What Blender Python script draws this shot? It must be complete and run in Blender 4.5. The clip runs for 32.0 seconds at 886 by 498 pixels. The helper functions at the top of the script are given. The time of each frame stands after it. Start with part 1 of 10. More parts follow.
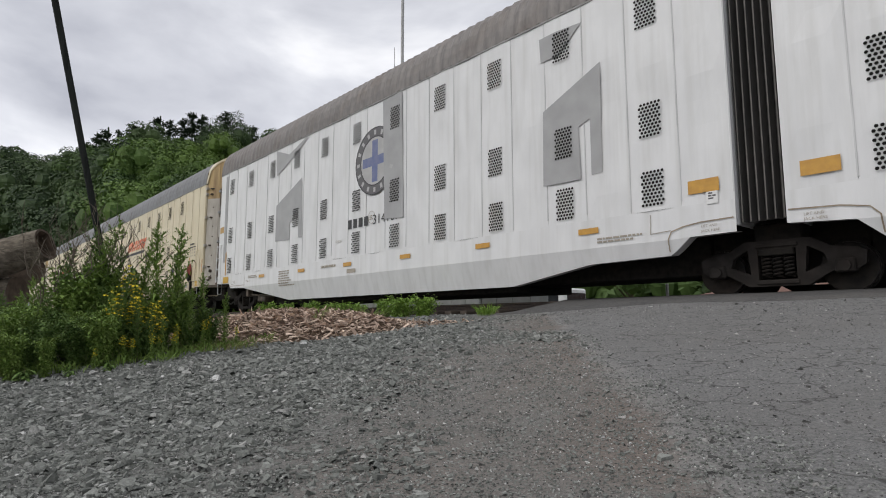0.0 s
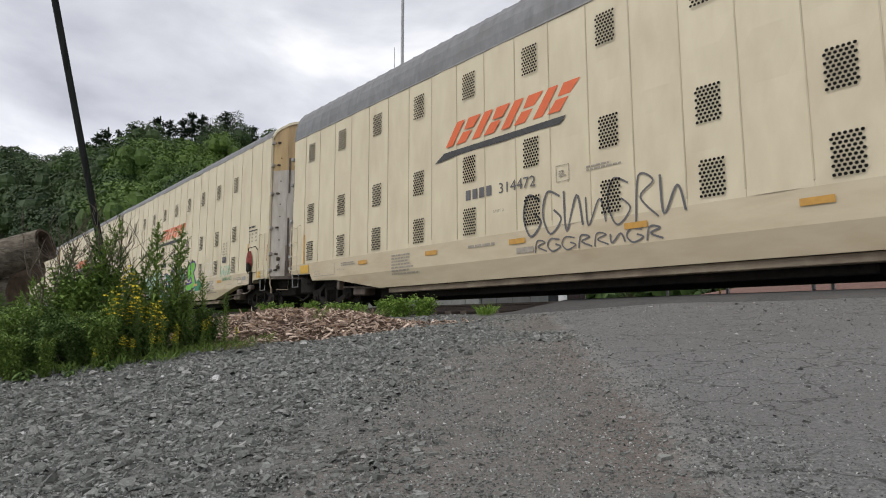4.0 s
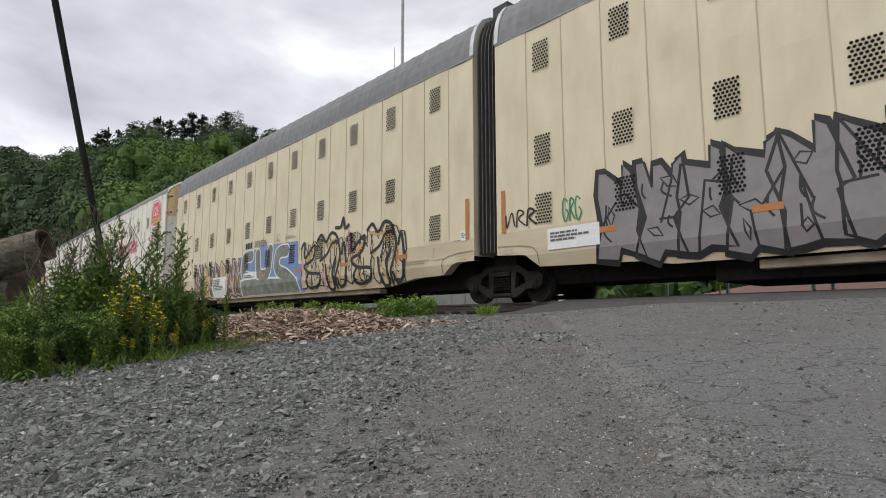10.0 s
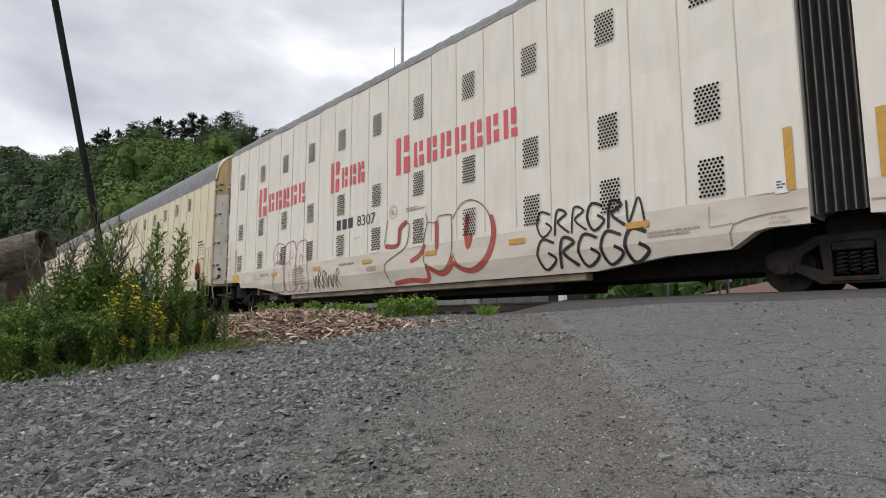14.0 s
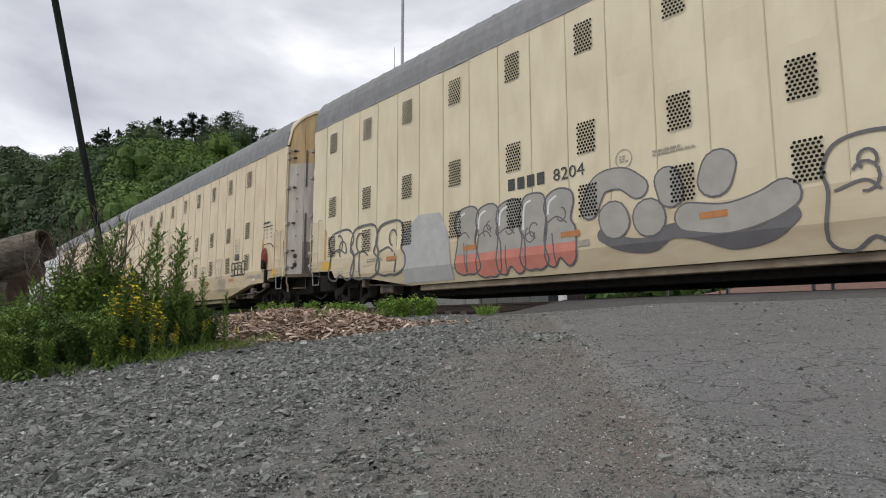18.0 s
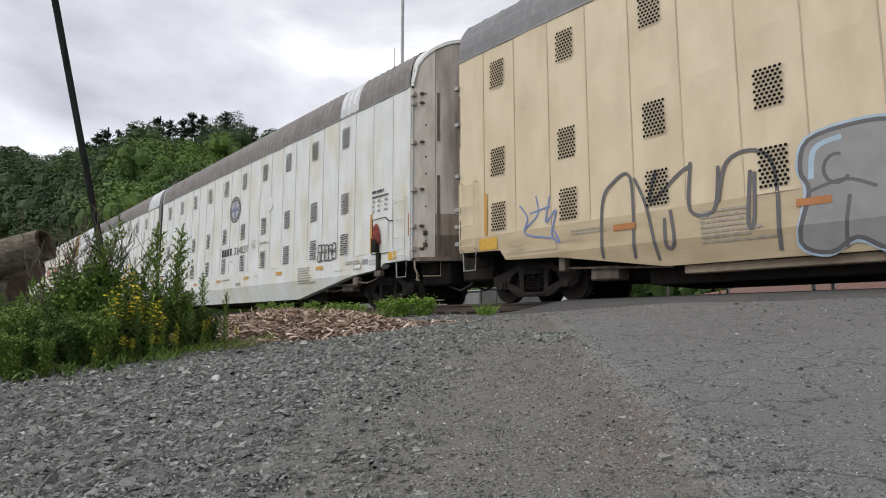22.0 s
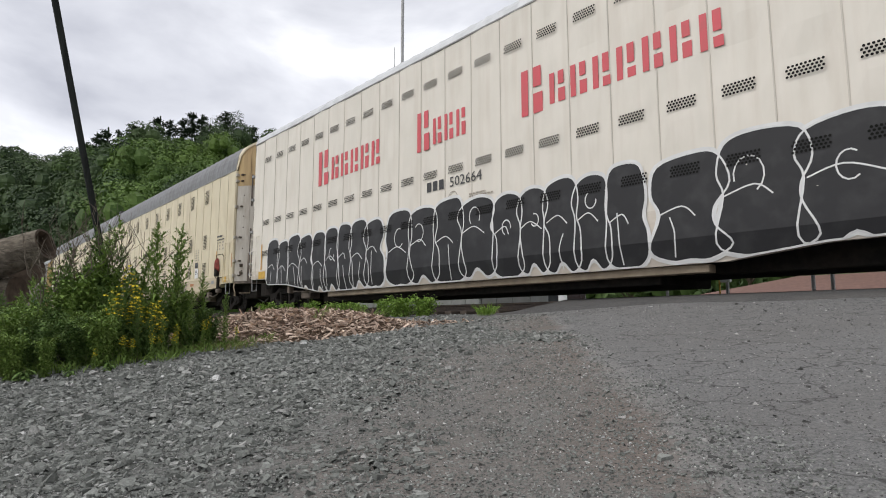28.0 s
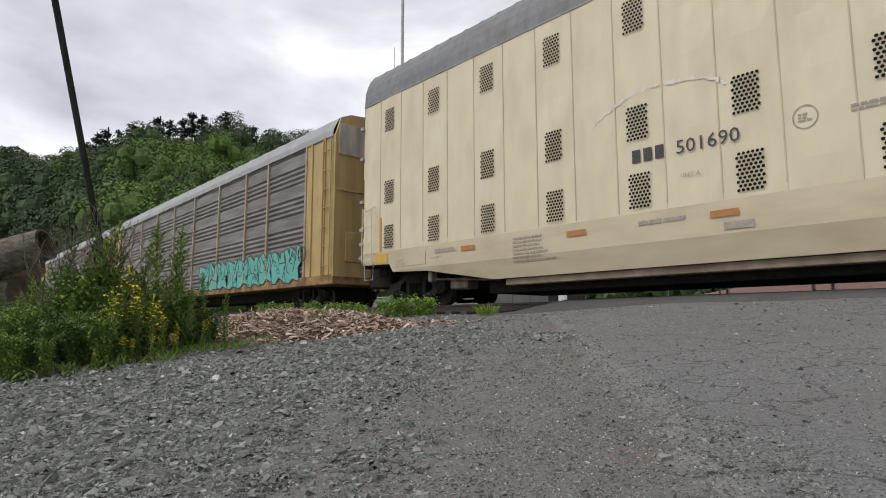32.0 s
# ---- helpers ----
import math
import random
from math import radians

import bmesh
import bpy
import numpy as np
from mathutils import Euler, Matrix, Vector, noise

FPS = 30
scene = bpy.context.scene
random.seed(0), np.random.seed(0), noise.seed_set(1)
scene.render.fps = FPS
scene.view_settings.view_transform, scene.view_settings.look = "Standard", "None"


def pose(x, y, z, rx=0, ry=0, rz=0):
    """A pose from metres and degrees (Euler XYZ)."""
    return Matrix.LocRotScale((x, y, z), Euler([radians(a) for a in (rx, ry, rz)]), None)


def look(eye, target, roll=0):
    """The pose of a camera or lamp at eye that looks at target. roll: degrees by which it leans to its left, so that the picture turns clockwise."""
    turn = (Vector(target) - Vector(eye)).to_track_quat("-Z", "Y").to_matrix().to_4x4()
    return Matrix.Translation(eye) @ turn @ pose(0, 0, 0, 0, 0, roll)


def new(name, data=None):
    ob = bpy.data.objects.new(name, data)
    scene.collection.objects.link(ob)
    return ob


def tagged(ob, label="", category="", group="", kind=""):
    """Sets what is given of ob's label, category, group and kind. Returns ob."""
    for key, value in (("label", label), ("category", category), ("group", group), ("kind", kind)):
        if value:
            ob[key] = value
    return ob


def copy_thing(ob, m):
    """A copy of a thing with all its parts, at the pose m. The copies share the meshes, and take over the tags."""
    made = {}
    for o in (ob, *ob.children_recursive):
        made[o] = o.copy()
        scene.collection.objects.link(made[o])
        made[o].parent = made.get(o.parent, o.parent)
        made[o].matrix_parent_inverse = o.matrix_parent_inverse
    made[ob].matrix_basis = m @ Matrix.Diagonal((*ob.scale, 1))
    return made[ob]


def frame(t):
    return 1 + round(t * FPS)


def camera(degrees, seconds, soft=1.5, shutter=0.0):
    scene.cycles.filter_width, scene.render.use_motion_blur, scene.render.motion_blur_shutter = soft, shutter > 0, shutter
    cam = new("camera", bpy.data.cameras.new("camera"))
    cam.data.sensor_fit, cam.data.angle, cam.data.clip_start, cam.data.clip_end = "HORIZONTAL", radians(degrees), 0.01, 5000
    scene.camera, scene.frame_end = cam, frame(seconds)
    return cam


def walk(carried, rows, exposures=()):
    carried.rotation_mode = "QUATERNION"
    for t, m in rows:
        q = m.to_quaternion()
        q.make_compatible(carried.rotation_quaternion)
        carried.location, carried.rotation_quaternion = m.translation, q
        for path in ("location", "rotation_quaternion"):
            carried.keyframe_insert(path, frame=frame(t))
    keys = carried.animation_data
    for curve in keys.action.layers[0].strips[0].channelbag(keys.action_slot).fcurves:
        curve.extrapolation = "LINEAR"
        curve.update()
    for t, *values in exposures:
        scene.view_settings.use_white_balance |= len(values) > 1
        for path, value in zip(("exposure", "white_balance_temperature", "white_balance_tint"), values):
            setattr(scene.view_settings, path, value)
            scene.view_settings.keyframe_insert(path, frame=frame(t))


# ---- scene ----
# ------------------------------------------------------------------ camera
CAM_Z = 0.55
cam = camera(74.02, 32.0, 1.0)
CAM_POSE = pose(0, 0, CAM_Z, 97.0956, 0, 48.3288) @ pose(0, 0, 0, 0, 0, -0.0752)
EXPOSURES = [(0.0, -0.05), (1.0, -0.05), (2.0, 0.12), (3.0, 0.05), (6.0, 0.02), (10.0, 0.05), (12.5, 0.10), (14.0, 0.04), (17.0, 0.0), (19.0, 0.05), (22.0, 0.12), (23.0, 0.05), (24.0, -0.15), (25.0, -0.13), (28.0, 0.17), (29.0, 0.17), (30.0, 0.22), (31.0, 0.13), (32.0, 0.09)]
walk(cam, [(0.0, CAM_POSE), (32.0, CAM_POSE)], EXPOSURES)

# ------------------------------------------------------------------ world and light
SUN_EL, SUN_AZ = radians(52), radians(205)


def make_world():
    w = bpy.data.worlds.new("overcast_sky")
    scene.world = w
    w.use_nodes = True
    nt = w.node_tree
    nt.nodes.clear()
    nd = nt.nodes.new
    out = nd("ShaderNodeOutputWorld")
    sky = nd("ShaderNodeTexSky")
    sky.sky_type = "NISHITA"
    sky.sun_disc = False
    sky.sun_elevation, sky.sun_rotation = SUN_EL, SUN_AZ
    bg1 = nd("ShaderNodeBackground")
    bg1.inputs["Strength"].default_value = 0.10
    nt.links.new(sky.outputs[0], bg1.inputs[0])
    tc = nd("ShaderNodeTexCoord")
    mp = nd("ShaderNodeMapping")
    mp.inputs["Scale"].default_value = (1.0, 1.0, 2.4)
    mp.inputs["Location"].default_value = (0.35, 0.2, 0.0)
    nt.links.new(tc.outputs["Generated"], mp.inputs[0])
    n1 = nd("ShaderNodeTexNoise")
    n1.inputs["Scale"].default_value, n1.inputs["Detail"].default_value = 2.6, 7
    n1.inputs["Roughness"].default_value = 0.5
    n1.inputs["Distortion"].default_value = 0.25
    nt.links.new(mp.outputs[0], n1.inputs["Vector"])
    rp = nd("ShaderNodeValToRGB")
    e = rp.color_ramp.elements
    e[0].position, e[0].color = 0.30, (0.45, 0.46, 0.515, 1)
    e[1].position, e[1].color = 0.66, (1.06, 1.06, 1.08, 1)
    m = rp.color_ramp.elements.new(0.5)
    m.color = (0.72, 0.73, 0.78, 1)
    nt.links.new(n1.outputs["Fac"], rp.inputs[0])
    sep = nd("ShaderNodeSeparateXYZ")
    nt.links.new(tc.outputs["Generated"], sep.inputs[0])
    lift = nd("ShaderNodeMapRange")
    for k, v in (("From Min", 0.15), ("From Max", 0.75), ("To Min", 1.28), ("To Max", 0.98)):
        lift.inputs[k].default_value = v
    nt.links.new(sep.outputs["Z"], lift.inputs["Value"])
    bg2 = nd("ShaderNodeBackground")
    nt.links.new(lift.outputs[0], bg2.inputs["Strength"])
    nt.links.new(rp.outputs[0], bg2.inputs[0])
    mx = nd("ShaderNodeMixShader")
    mx.inputs[0].default_value = 0.93
    nt.links.new(bg1.outputs[0], mx.inputs[1])
    nt.links.new(bg2.outputs[0], mx.inputs[2])
    nt.links.new(mx.outputs[0], out.inputs[0])


make_world()
sun_data = bpy.data.lights.new("sun", "SUN")
sun_data.energy, sun_data.angle, sun_data.color = 1.5, radians(45), (1.0, 0.97, 0.92)
sun = new("sun", sun_data)
sun.matrix_world = look((-14, -40, 55), (0, 6, 0))

# ------------------------------------------------------------------ materials
MATS = {}


def surface(name, c1, c2=None, rough=0.6, metal=0.0, scale=6.0, stretch=(1, 1, 1), fine=60.0, bump=0.15, dist=0.01,
            stain=None, stain_amount=0.4, stain_scale=1.2, stain_stretch=(1, 1, 1), glow=0.0, lo=0.35, hi=0.65):
    """A procedural material: a colour grain between c1 and c2, a larger stain, and fine relief."""
    if name in MATS:
        return MATS[name]
    c2 = c2 or tuple(x * 0.82 for x in c1)
    m = bpy.data.materials.new(name)
    m.use_nodes = True
    nt = m.node_tree
    bs = nt.nodes["Principled BSDF"]
    nd, ln = nt.nodes.new, nt.links.new
    tc, oi = nd("ShaderNodeTexCoord"), nd("ShaderNodeObjectInfo")
    sh = nd("ShaderNodeVectorMath")
    sh.operation = "MULTIPLY_ADD"
    sh.inputs[0].default_value = (37.0, 23.0, 51.0)
    ln(oi.outputs["Random"], sh.inputs[1])
    ln(tc.outputs["Object"], sh.inputs[2])

    def noise_at(sc, st, detail):
        mp = nd("ShaderNodeMapping")
        mp.inputs["Scale"].default_value = st
        ln(sh.outputs[0], mp.inputs[0])
        n = nd("ShaderNodeTexNoise")
        n.inputs["Scale"].default_value, n.inputs["Detail"].default_value = sc, detail
        ln(mp.outputs[0], n.inputs["Vector"])
        return n.outputs["Fac"]

    def mix(fac, a, b):
        x = nd("ShaderNodeMix")
        x.data_type = "RGBA"
        ln(fac, x.inputs["Factor"])
        for sock, v in ((x.inputs["A"], a), (x.inputs["B"], b)):
            if isinstance(v, tuple):
                sock.default_value = (*v, 1)
            else:
                ln(v, sock)
        return x.outputs["Result"]

    def ramp(fac, a, b, top=1.0):
        r = nd("ShaderNodeMapRange")
        r.inputs["From Min"].default_value, r.inputs["From Max"].default_value = a, b
        r.inputs["To Max"].default_value = top
        ln(fac, r.inputs["Value"])
        return r.outputs["Result"]

    col = mix(ramp(noise_at(scale, stretch, 6), lo, hi), c1, c2)
    if stain:
        col = mix(ramp(noise_at(stain_scale, stain_stretch, 5), 0.48, 0.75, stain_amount), col, stain)
    ln(col, bs.inputs["Base Color"])
    bs.inputs["Metallic"].default_value = metal
    bs.inputs["Specular IOR Level"].default_value = 0.5 if rough < 0.8 else 0.2
    ln(ramp(noise_at(scale * 1.7, stretch, 3), 0.2, 0.8), nd("ShaderNodeMath").inputs[0])
    bs.inputs["Roughness"].default_value = rough
    if bump:
        b = nd("ShaderNodeBump")
        b.inputs["Strength"].default_value, b.inputs["Distance"].default_value = bump, dist
        ln(noise_at(fine, stretch, 4), b.inputs["Height"])
        ln(b.outputs[0], bs.inputs["Normal"])
    if glow:
        bs.inputs["Emission Color"].default_value = (*c1, 1)
        bs.inputs["Emission Strength"].default_value = glow
    MATS[name] = m
    return m


CREAM = surface("cream_enamel", (0.645, 0.57, 0.405), (0.60, 0.525, 0.37), 0.5, scale=3, stretch=(1, 1, 0.35), fine=9, bump=0.12, dist=0.01,
                stain=(0.47, 0.375, 0.25), stain_amount=0.45, stain_scale=1.1, stain_stretch=(1.4, 1.4, 0.5))
CREAM_GRIMY = surface("grimy_cream_enamel", (0.64, 0.535, 0.375), (0.585, 0.48, 0.33), 0.5, scale=3, stretch=(1, 1, 0.35), fine=9, bump=0.12, dist=0.01,
                      stain=(0.44, 0.33, 0.21), stain_amount=0.5, stain_scale=1.1, stain_stretch=(1.4, 1.4, 0.5))
CREAM_SKIRT = surface("road_stained_cream_enamel", (0.545, 0.465, 0.325), (0.49, 0.41, 0.28), 0.55, scale=2.4, stretch=(0.6, 1, 2), fine=9, bump=0.12, dist=0.01,
                      stain=(0.36, 0.26, 0.16), stain_amount=0.5, stain_scale=0.8, stain_stretch=(1.0, 1.0, 3.0))
GRIMY_SKIRT = surface("grimy_skirt_enamel", (0.50, 0.405, 0.265), (0.43, 0.34, 0.22), 0.55, scale=2.4, stretch=(0.6, 1, 2), fine=9, bump=0.12, dist=0.01,
                      stain=(0.33, 0.24, 0.145), stain_amount=0.6, stain_scale=0.8, stain_stretch=(1.0, 1.0, 3.0))
IVORY_SKIRT = surface("grimy_ivory_skirt", (0.62, 0.565, 0.49), (0.55, 0.49, 0.42), 0.55, scale=2.4, stretch=(0.6, 1, 2), fine=9, bump=0.12, dist=0.01,
                      stain=(0.42, 0.34, 0.27), stain_amount=0.6, stain_scale=0.8, stain_stretch=(1.0, 1.0, 3.0))
SILL_DIRT = surface("dirty_side_sill", (0.34, 0.28, 0.20), (0.22, 0.17, 0.12), 0.75, scale=3, fine=30, bump=0.2, stain=(0.10, 0.075, 0.055), stain_amount=0.7)
GUTTER = surface("grey_gutter", (0.26, 0.26, 0.25), (0.18, 0.18, 0.175), 0.6, scale=5, bump=0.1)
WHITE = surface("white_enamel", (0.70, 0.70, 0.70), (0.64, 0.64, 0.64), 0.45, scale=3, stretch=(1, 1, 0.35), fine=9, bump=0.12, dist=0.01,
                stain=(0.46, 0.45, 0.42), stain_amount=0.35, stain_scale=1.6, stain_stretch=(4, 4, 0.2))
WHITE_STAINED = surface("stained_white_enamel", (0.68, 0.69, 0.69), (0.60, 0.61, 0.60), 0.5, scale=3, stretch=(1, 1, 0.3), fine=9, bump=0.12, dist=0.01,
                        stain=(0.52, 0.45, 0.25), stain_amount=0.55, stain_scale=0.9, stain_stretch=(1.5, 1.5, 0.6))
IVORY = surface("ivory_enamel", (0.71, 0.665, 0.59), (0.66, 0.62, 0.545), 0.5, scale=3, stretch=(1, 1, 0.35), fine=9, bump=0.12, dist=0.01,
                stain=(0.50, 0.42, 0.34), stain_amount=0.3, stain_scale=1.6, stain_stretch=(3, 3, 0.25))
ROOF_GREY = surface("galvanised_roof", (0.185, 0.188, 0.195), (0.145, 0.148, 0.152), 0.6, 0.15, scale=2.5, stretch=(2, 1, 1), fine=25, bump=0.1,
                    stain=(0.12, 0.115, 0.11), stain_amount=0.5)
ROOF_BROWN = surface("weathered_ribbed_roof", (0.20, 0.185, 0.175), (0.14, 0.13, 0.125), 0.6, 0.2, scale=2.5, stretch=(3, 1, 1), fine=25, bump=0.1,
                     stain=(0.11, 0.08, 0.06), stain_amount=0.5)
ROOF_WHITE = surface("bright_roof", (0.55, 0.56, 0.57), (0.46, 0.47, 0.48), 0.45, 0.2, scale=2.5, fine=25, bump=0.1)
RUBBER = surface("black_rubber", (0.022, 0.021, 0.020), (0.035, 0.032, 0.03), 0.65, scale=4, stretch=(1, 1, 0.3), fine=30, bump=0.1)
# near-black for the shade inside the vent holes, which are flat discs
HOLE_SHADE = surface("hole_shade_black", (0.008, 0.008, 0.007), (0.016, 0.015, 0.014), 1.0, scale=8, bump=0)
STEEL_DARK = surface("grimy_steel", (0.013, 0.012, 0.011), (0.024, 0.021, 0.018), 0.95, 0.0, scale=9, fine=50, bump=0.3, stain=(0.045, 0.030, 0.022), stain_amount=0.35)
CAST_STEEL = surface("dusty_cast_steel", (0.028, 0.025, 0.023), (0.016, 0.014, 0.013), 0.95, scale=5, fine=40, bump=0.3, stain=(0.046, 0.037, 0.031), stain_amount=0.5)
STEEL_WORN = surface("worn_tread_steel", (0.22, 0.21, 0.20), (0.13, 0.12, 0.11), 0.45, 0.8, scale=8, bump=0.1)
STEEL_GREY = surface("galvanised_steel", (0.34, 0.34, 0.34), (0.27, 0.27, 0.27), 0.5, 0.5, scale=8, bump=0.1)
BROWN_STEEL = surface("dark_brown_end_steel", (0.13, 0.10, 0.078), (0.065, 0.05, 0.04), 0.7, scale=2.2, stretch=(2, 2, 0.4), fine=30, bump=0.2,
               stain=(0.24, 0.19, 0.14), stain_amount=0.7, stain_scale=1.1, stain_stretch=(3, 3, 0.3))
DOOR_GREY = surface("grimy_pale_door", (0.52, 0.48, 0.425), (0.42, 0.385, 0.335), 0.6, scale=2.2, stretch=(2, 2, 0.4), fine=30, bump=0.2,
                    stain=(0.13, 0.095, 0.07), stain_amount=0.75, stain_scale=0.9, stain_stretch=(2, 2, 0.5))
DOOR_PALE = surface("pale_worn_strip", (0.50, 0.465, 0.415), (0.42, 0.385, 0.335), 0.6, scale=4, stretch=(2, 2, 0.5), fine=30, bump=0.1,
                    stain=(0.30, 0.24, 0.18), stain_amount=0.5, stain_scale=2.0, stain_stretch=(2, 2, 0.6))
DOOR_BROWN = surface("dark_brown_door", (0.30, 0.245, 0.195), (0.17, 0.13, 0.10), 0.65, scale=2.2, stretch=(2, 2, 0.4), fine=30, bump=0.2,
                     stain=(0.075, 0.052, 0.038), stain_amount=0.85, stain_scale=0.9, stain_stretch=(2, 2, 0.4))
DOOR_BAR = surface("brown_lock_bar", (0.11, 0.085, 0.07), (0.07, 0.055, 0.045), 0.7, scale=6, fine=30, bump=0.2)
DOOR_TAN = surface("tan_upper_door", (0.50, 0.36, 0.17), (0.40, 0.27, 0.13), 0.6, scale=2.2, stretch=(2, 2, 0.4), fine=30, bump=0.2,
                   stain=(0.18, 0.11, 0.06), stain_amount=0.7, stain_scale=1.0, stain_stretch=(3, 3, 0.4))
YELLOW = surface("yellow_freight_paint", (0.46, 0.33, 0.13), (0.38, 0.27, 0.11), 0.55, scale=3, stretch=(1, 1, 0.4), fine=30, bump=0.15,
                 stain=(0.25, 0.15, 0.07), stain_amount=0.6, stain_scale=1.4, stain_stretch=(3, 3, 0.3))
ORANGE = surface("amber_reflector", (0.54, 0.29, 0.045), (0.46, 0.24, 0.04), 0.4, scale=10, bump=0.05)
RUST_OR = surface("rusty_orange_reflector", (0.42, 0.17, 0.05), (0.36, 0.14, 0.04), 0.5, scale=10, bump=0.05)
SIGN_YELLOW = surface("yellow_sign", (0.60, 0.36, 0.04), (0.52, 0.31, 0.04), 0.5, scale=10, bump=0.05)
INK = surface("black_lettering", (0.03, 0.03, 0.032), (0.05, 0.05, 0.05), 0.6, scale=12, bump=0)
INK_FADED = surface("faded_lettering", (0.27, 0.24, 0.20), (0.36, 0.32, 0.26), 0.6, scale=12, bump=0)
RED_INK = surface("red_lettering", (0.60, 0.08, 0.10), (0.54, 0.09, 0.10), 0.55, scale=5, bump=0.03)
ORANGE_INK = surface("orange_lettering", (0.72, 0.13, 0.03), (0.66, 0.12, 0.03), 0.5, scale=5, bump=0.03)
GREY_INK = surface("grey_livery_paint", (0.36, 0.36, 0.36), (0.31, 0.31, 0.31), 0.55, scale=2, bump=0.03)
PLACARD = surface("white_placard", (0.72, 0.72, 0.71), (0.66, 0.66, 0.65), 0.5, scale=8, bump=0.03)


# ------------------------------------------------------------------ mesh helpers
def mesh_of(name, bm, *mats):
    me = bpy.data.meshes.new(name)
    bm.to_mesh(me)
    bm.free()
    for m in mats:
        me.materials.append(m)
    return me


def raw_mesh(name, verts, faces, *mats):
    me = bpy.data.meshes.new(name)
    me.from_pydata([tuple(v) for v in verts], [], faces)
    for m in mats:
        me.materials.append(m)
    return me


def under(name, me, parent, m=None, label=""):
    """One mesh object under a thing or a part."""
    ob = new(name, me)
    ob.parent = parent
    if m is not None:
        ob.matrix_basis = m
    if label:
        ob["label"] = label
    return ob


def part(name, bm, material, parent, label=""):
    return under(name, mesh_of(name, bm, material), parent, None, label)


def empty(name, m, label="", category="", group=""):
    ob = new(name)
    ob.matrix_basis = m
    return tagged(ob, label, category, group)


def smooth(me):
    me.polygons.foreach_set("use_smooth", [True] * len(me.polygons))
    return me


def add_box(bm, x0, x1, y0, y1, z0, z1, bevel=0.0):
    vs = [bm.verts.new((x, y, z)) for x in (x0, x1) for y in (y0, y1) for z in (z0, z1)]
    fs = [bm.faces.new([vs[i] for i in f]) for f in ((0, 1, 3, 2), (4, 6, 7, 5), (0, 4, 5, 1), (2, 3, 7, 6), (0, 2, 6, 4), (1, 5, 7, 3))]
    if bevel:
        bmesh.ops.bevel(bm, geom=list({e for f in fs for e in f.edges}), offset=bevel, segments=1, affect="EDGES")
    return vs


def box_bm(*a, bevel=0.0):
    bm = bmesh.new()
    add_box(bm, *a, bevel=bevel)
    return bm


def add_tube(bm, pts, r, n=8, r_end=None, cap=True):
    """A round bar along pts."""
    pts = [Vector(p) for p in pts]
    rings = []
    for i, p in enumerate(pts):
        d = (pts[min(i + 1, len(pts) - 1)] - pts[max(i - 1, 0)]).normalized()
        a = d.cross(Vector((0, 0, 1)) if abs(d.z) < 0.9 else Vector((1, 0, 0))).normalized()
        b = d.cross(a)
        rr = r if r_end is None else r + (r_end - r) * i / (len(pts) - 1)
        rings.append([bm.verts.new(p + (a * math.cos(t) + b * math.sin(t)) * rr) for t in (2 * math.pi * k / n for k in range(n))])
    for q, s in zip(rings, rings[1:]):
        for k in range(n):
            bm.faces.new((q[k], q[(k + 1) % n], s[(k + 1) % n], s[k]))
    if cap:
        bm.faces.new(rings[0][::-1])
        bm.faces.new(rings[-1])
    return rings


def tube_bm(pts, r, n=8, r_end=None):
    bm = bmesh.new()
    add_tube(bm, pts, r, n, r_end)
    return bm


def add_cyl(bm, c, axis, r, h, n=16, r2=None):
    """A disc or drum centred at c along an axis vector."""
    c, axis = Vector(c), Vector(axis).normalized()
    add_tube(bm, [c - axis * h / 2, c + axis * h / 2], r, n, r2)


# ------------------------------------------------------------------ the lie of the land
TRACK_Y = 10.763
RAIL_Z = 0.98


def clamp01(v):
    return max(0.0, min(1.0, v))


def ease(v):
    v = clamp01(v)
    return v * v * (3 - 2 * v)


def land(x, y):
    """Height of the ground: a yard that climbs to the crossing, with the lower track bed beside it."""
    k = ease((x + 8.2) / 4.2)
    q = max(min(y, 8.6), -3)
    left = 0.086 * min(q, 5.0) + 0.072 * max(q - 5.0, 0.0)
    h = left + (0.0975 * q - left) * k
    if y > 8.6:
        h += (0.035 * ease((y - 8.6) / 0.8)) * (1 - k) * ease((14 - y) / 2)
    if y > 13:
        h += (-0.6 - h) * ease((y - 13.6) / 9)
    h += 0.10 * ease((-5.5 - x) / 2.5) * ease((2.4 - abs(y - 1.6)) / 2.0) * ease((40 + x) / 10)
    return h

# ------------------------------------------------------------------ the train: lengths along it, in metres
UNIT = 20.889          # one half of an articulated auto carrier
BELLOWS = 0.701
GAP = 1.817
CAR = 2 * UNIT + BELLOWS + GAP
STEP = 1.833           # from vent to vent
SIDE = -1.52           # the near side, from the middle of the track
FOLD = 0.92            # where the skirt folds inwards
SEAM = 1.45            # foot of the side panels


def train_at(t):
    """Where the foremost bellows stands at t seconds."""
    a = (t - 16) / 16
    return STEP * (109.50667517 + 111.53602965 * a + 0.57895991 * a * a + 0.15218833 * a ** 3)


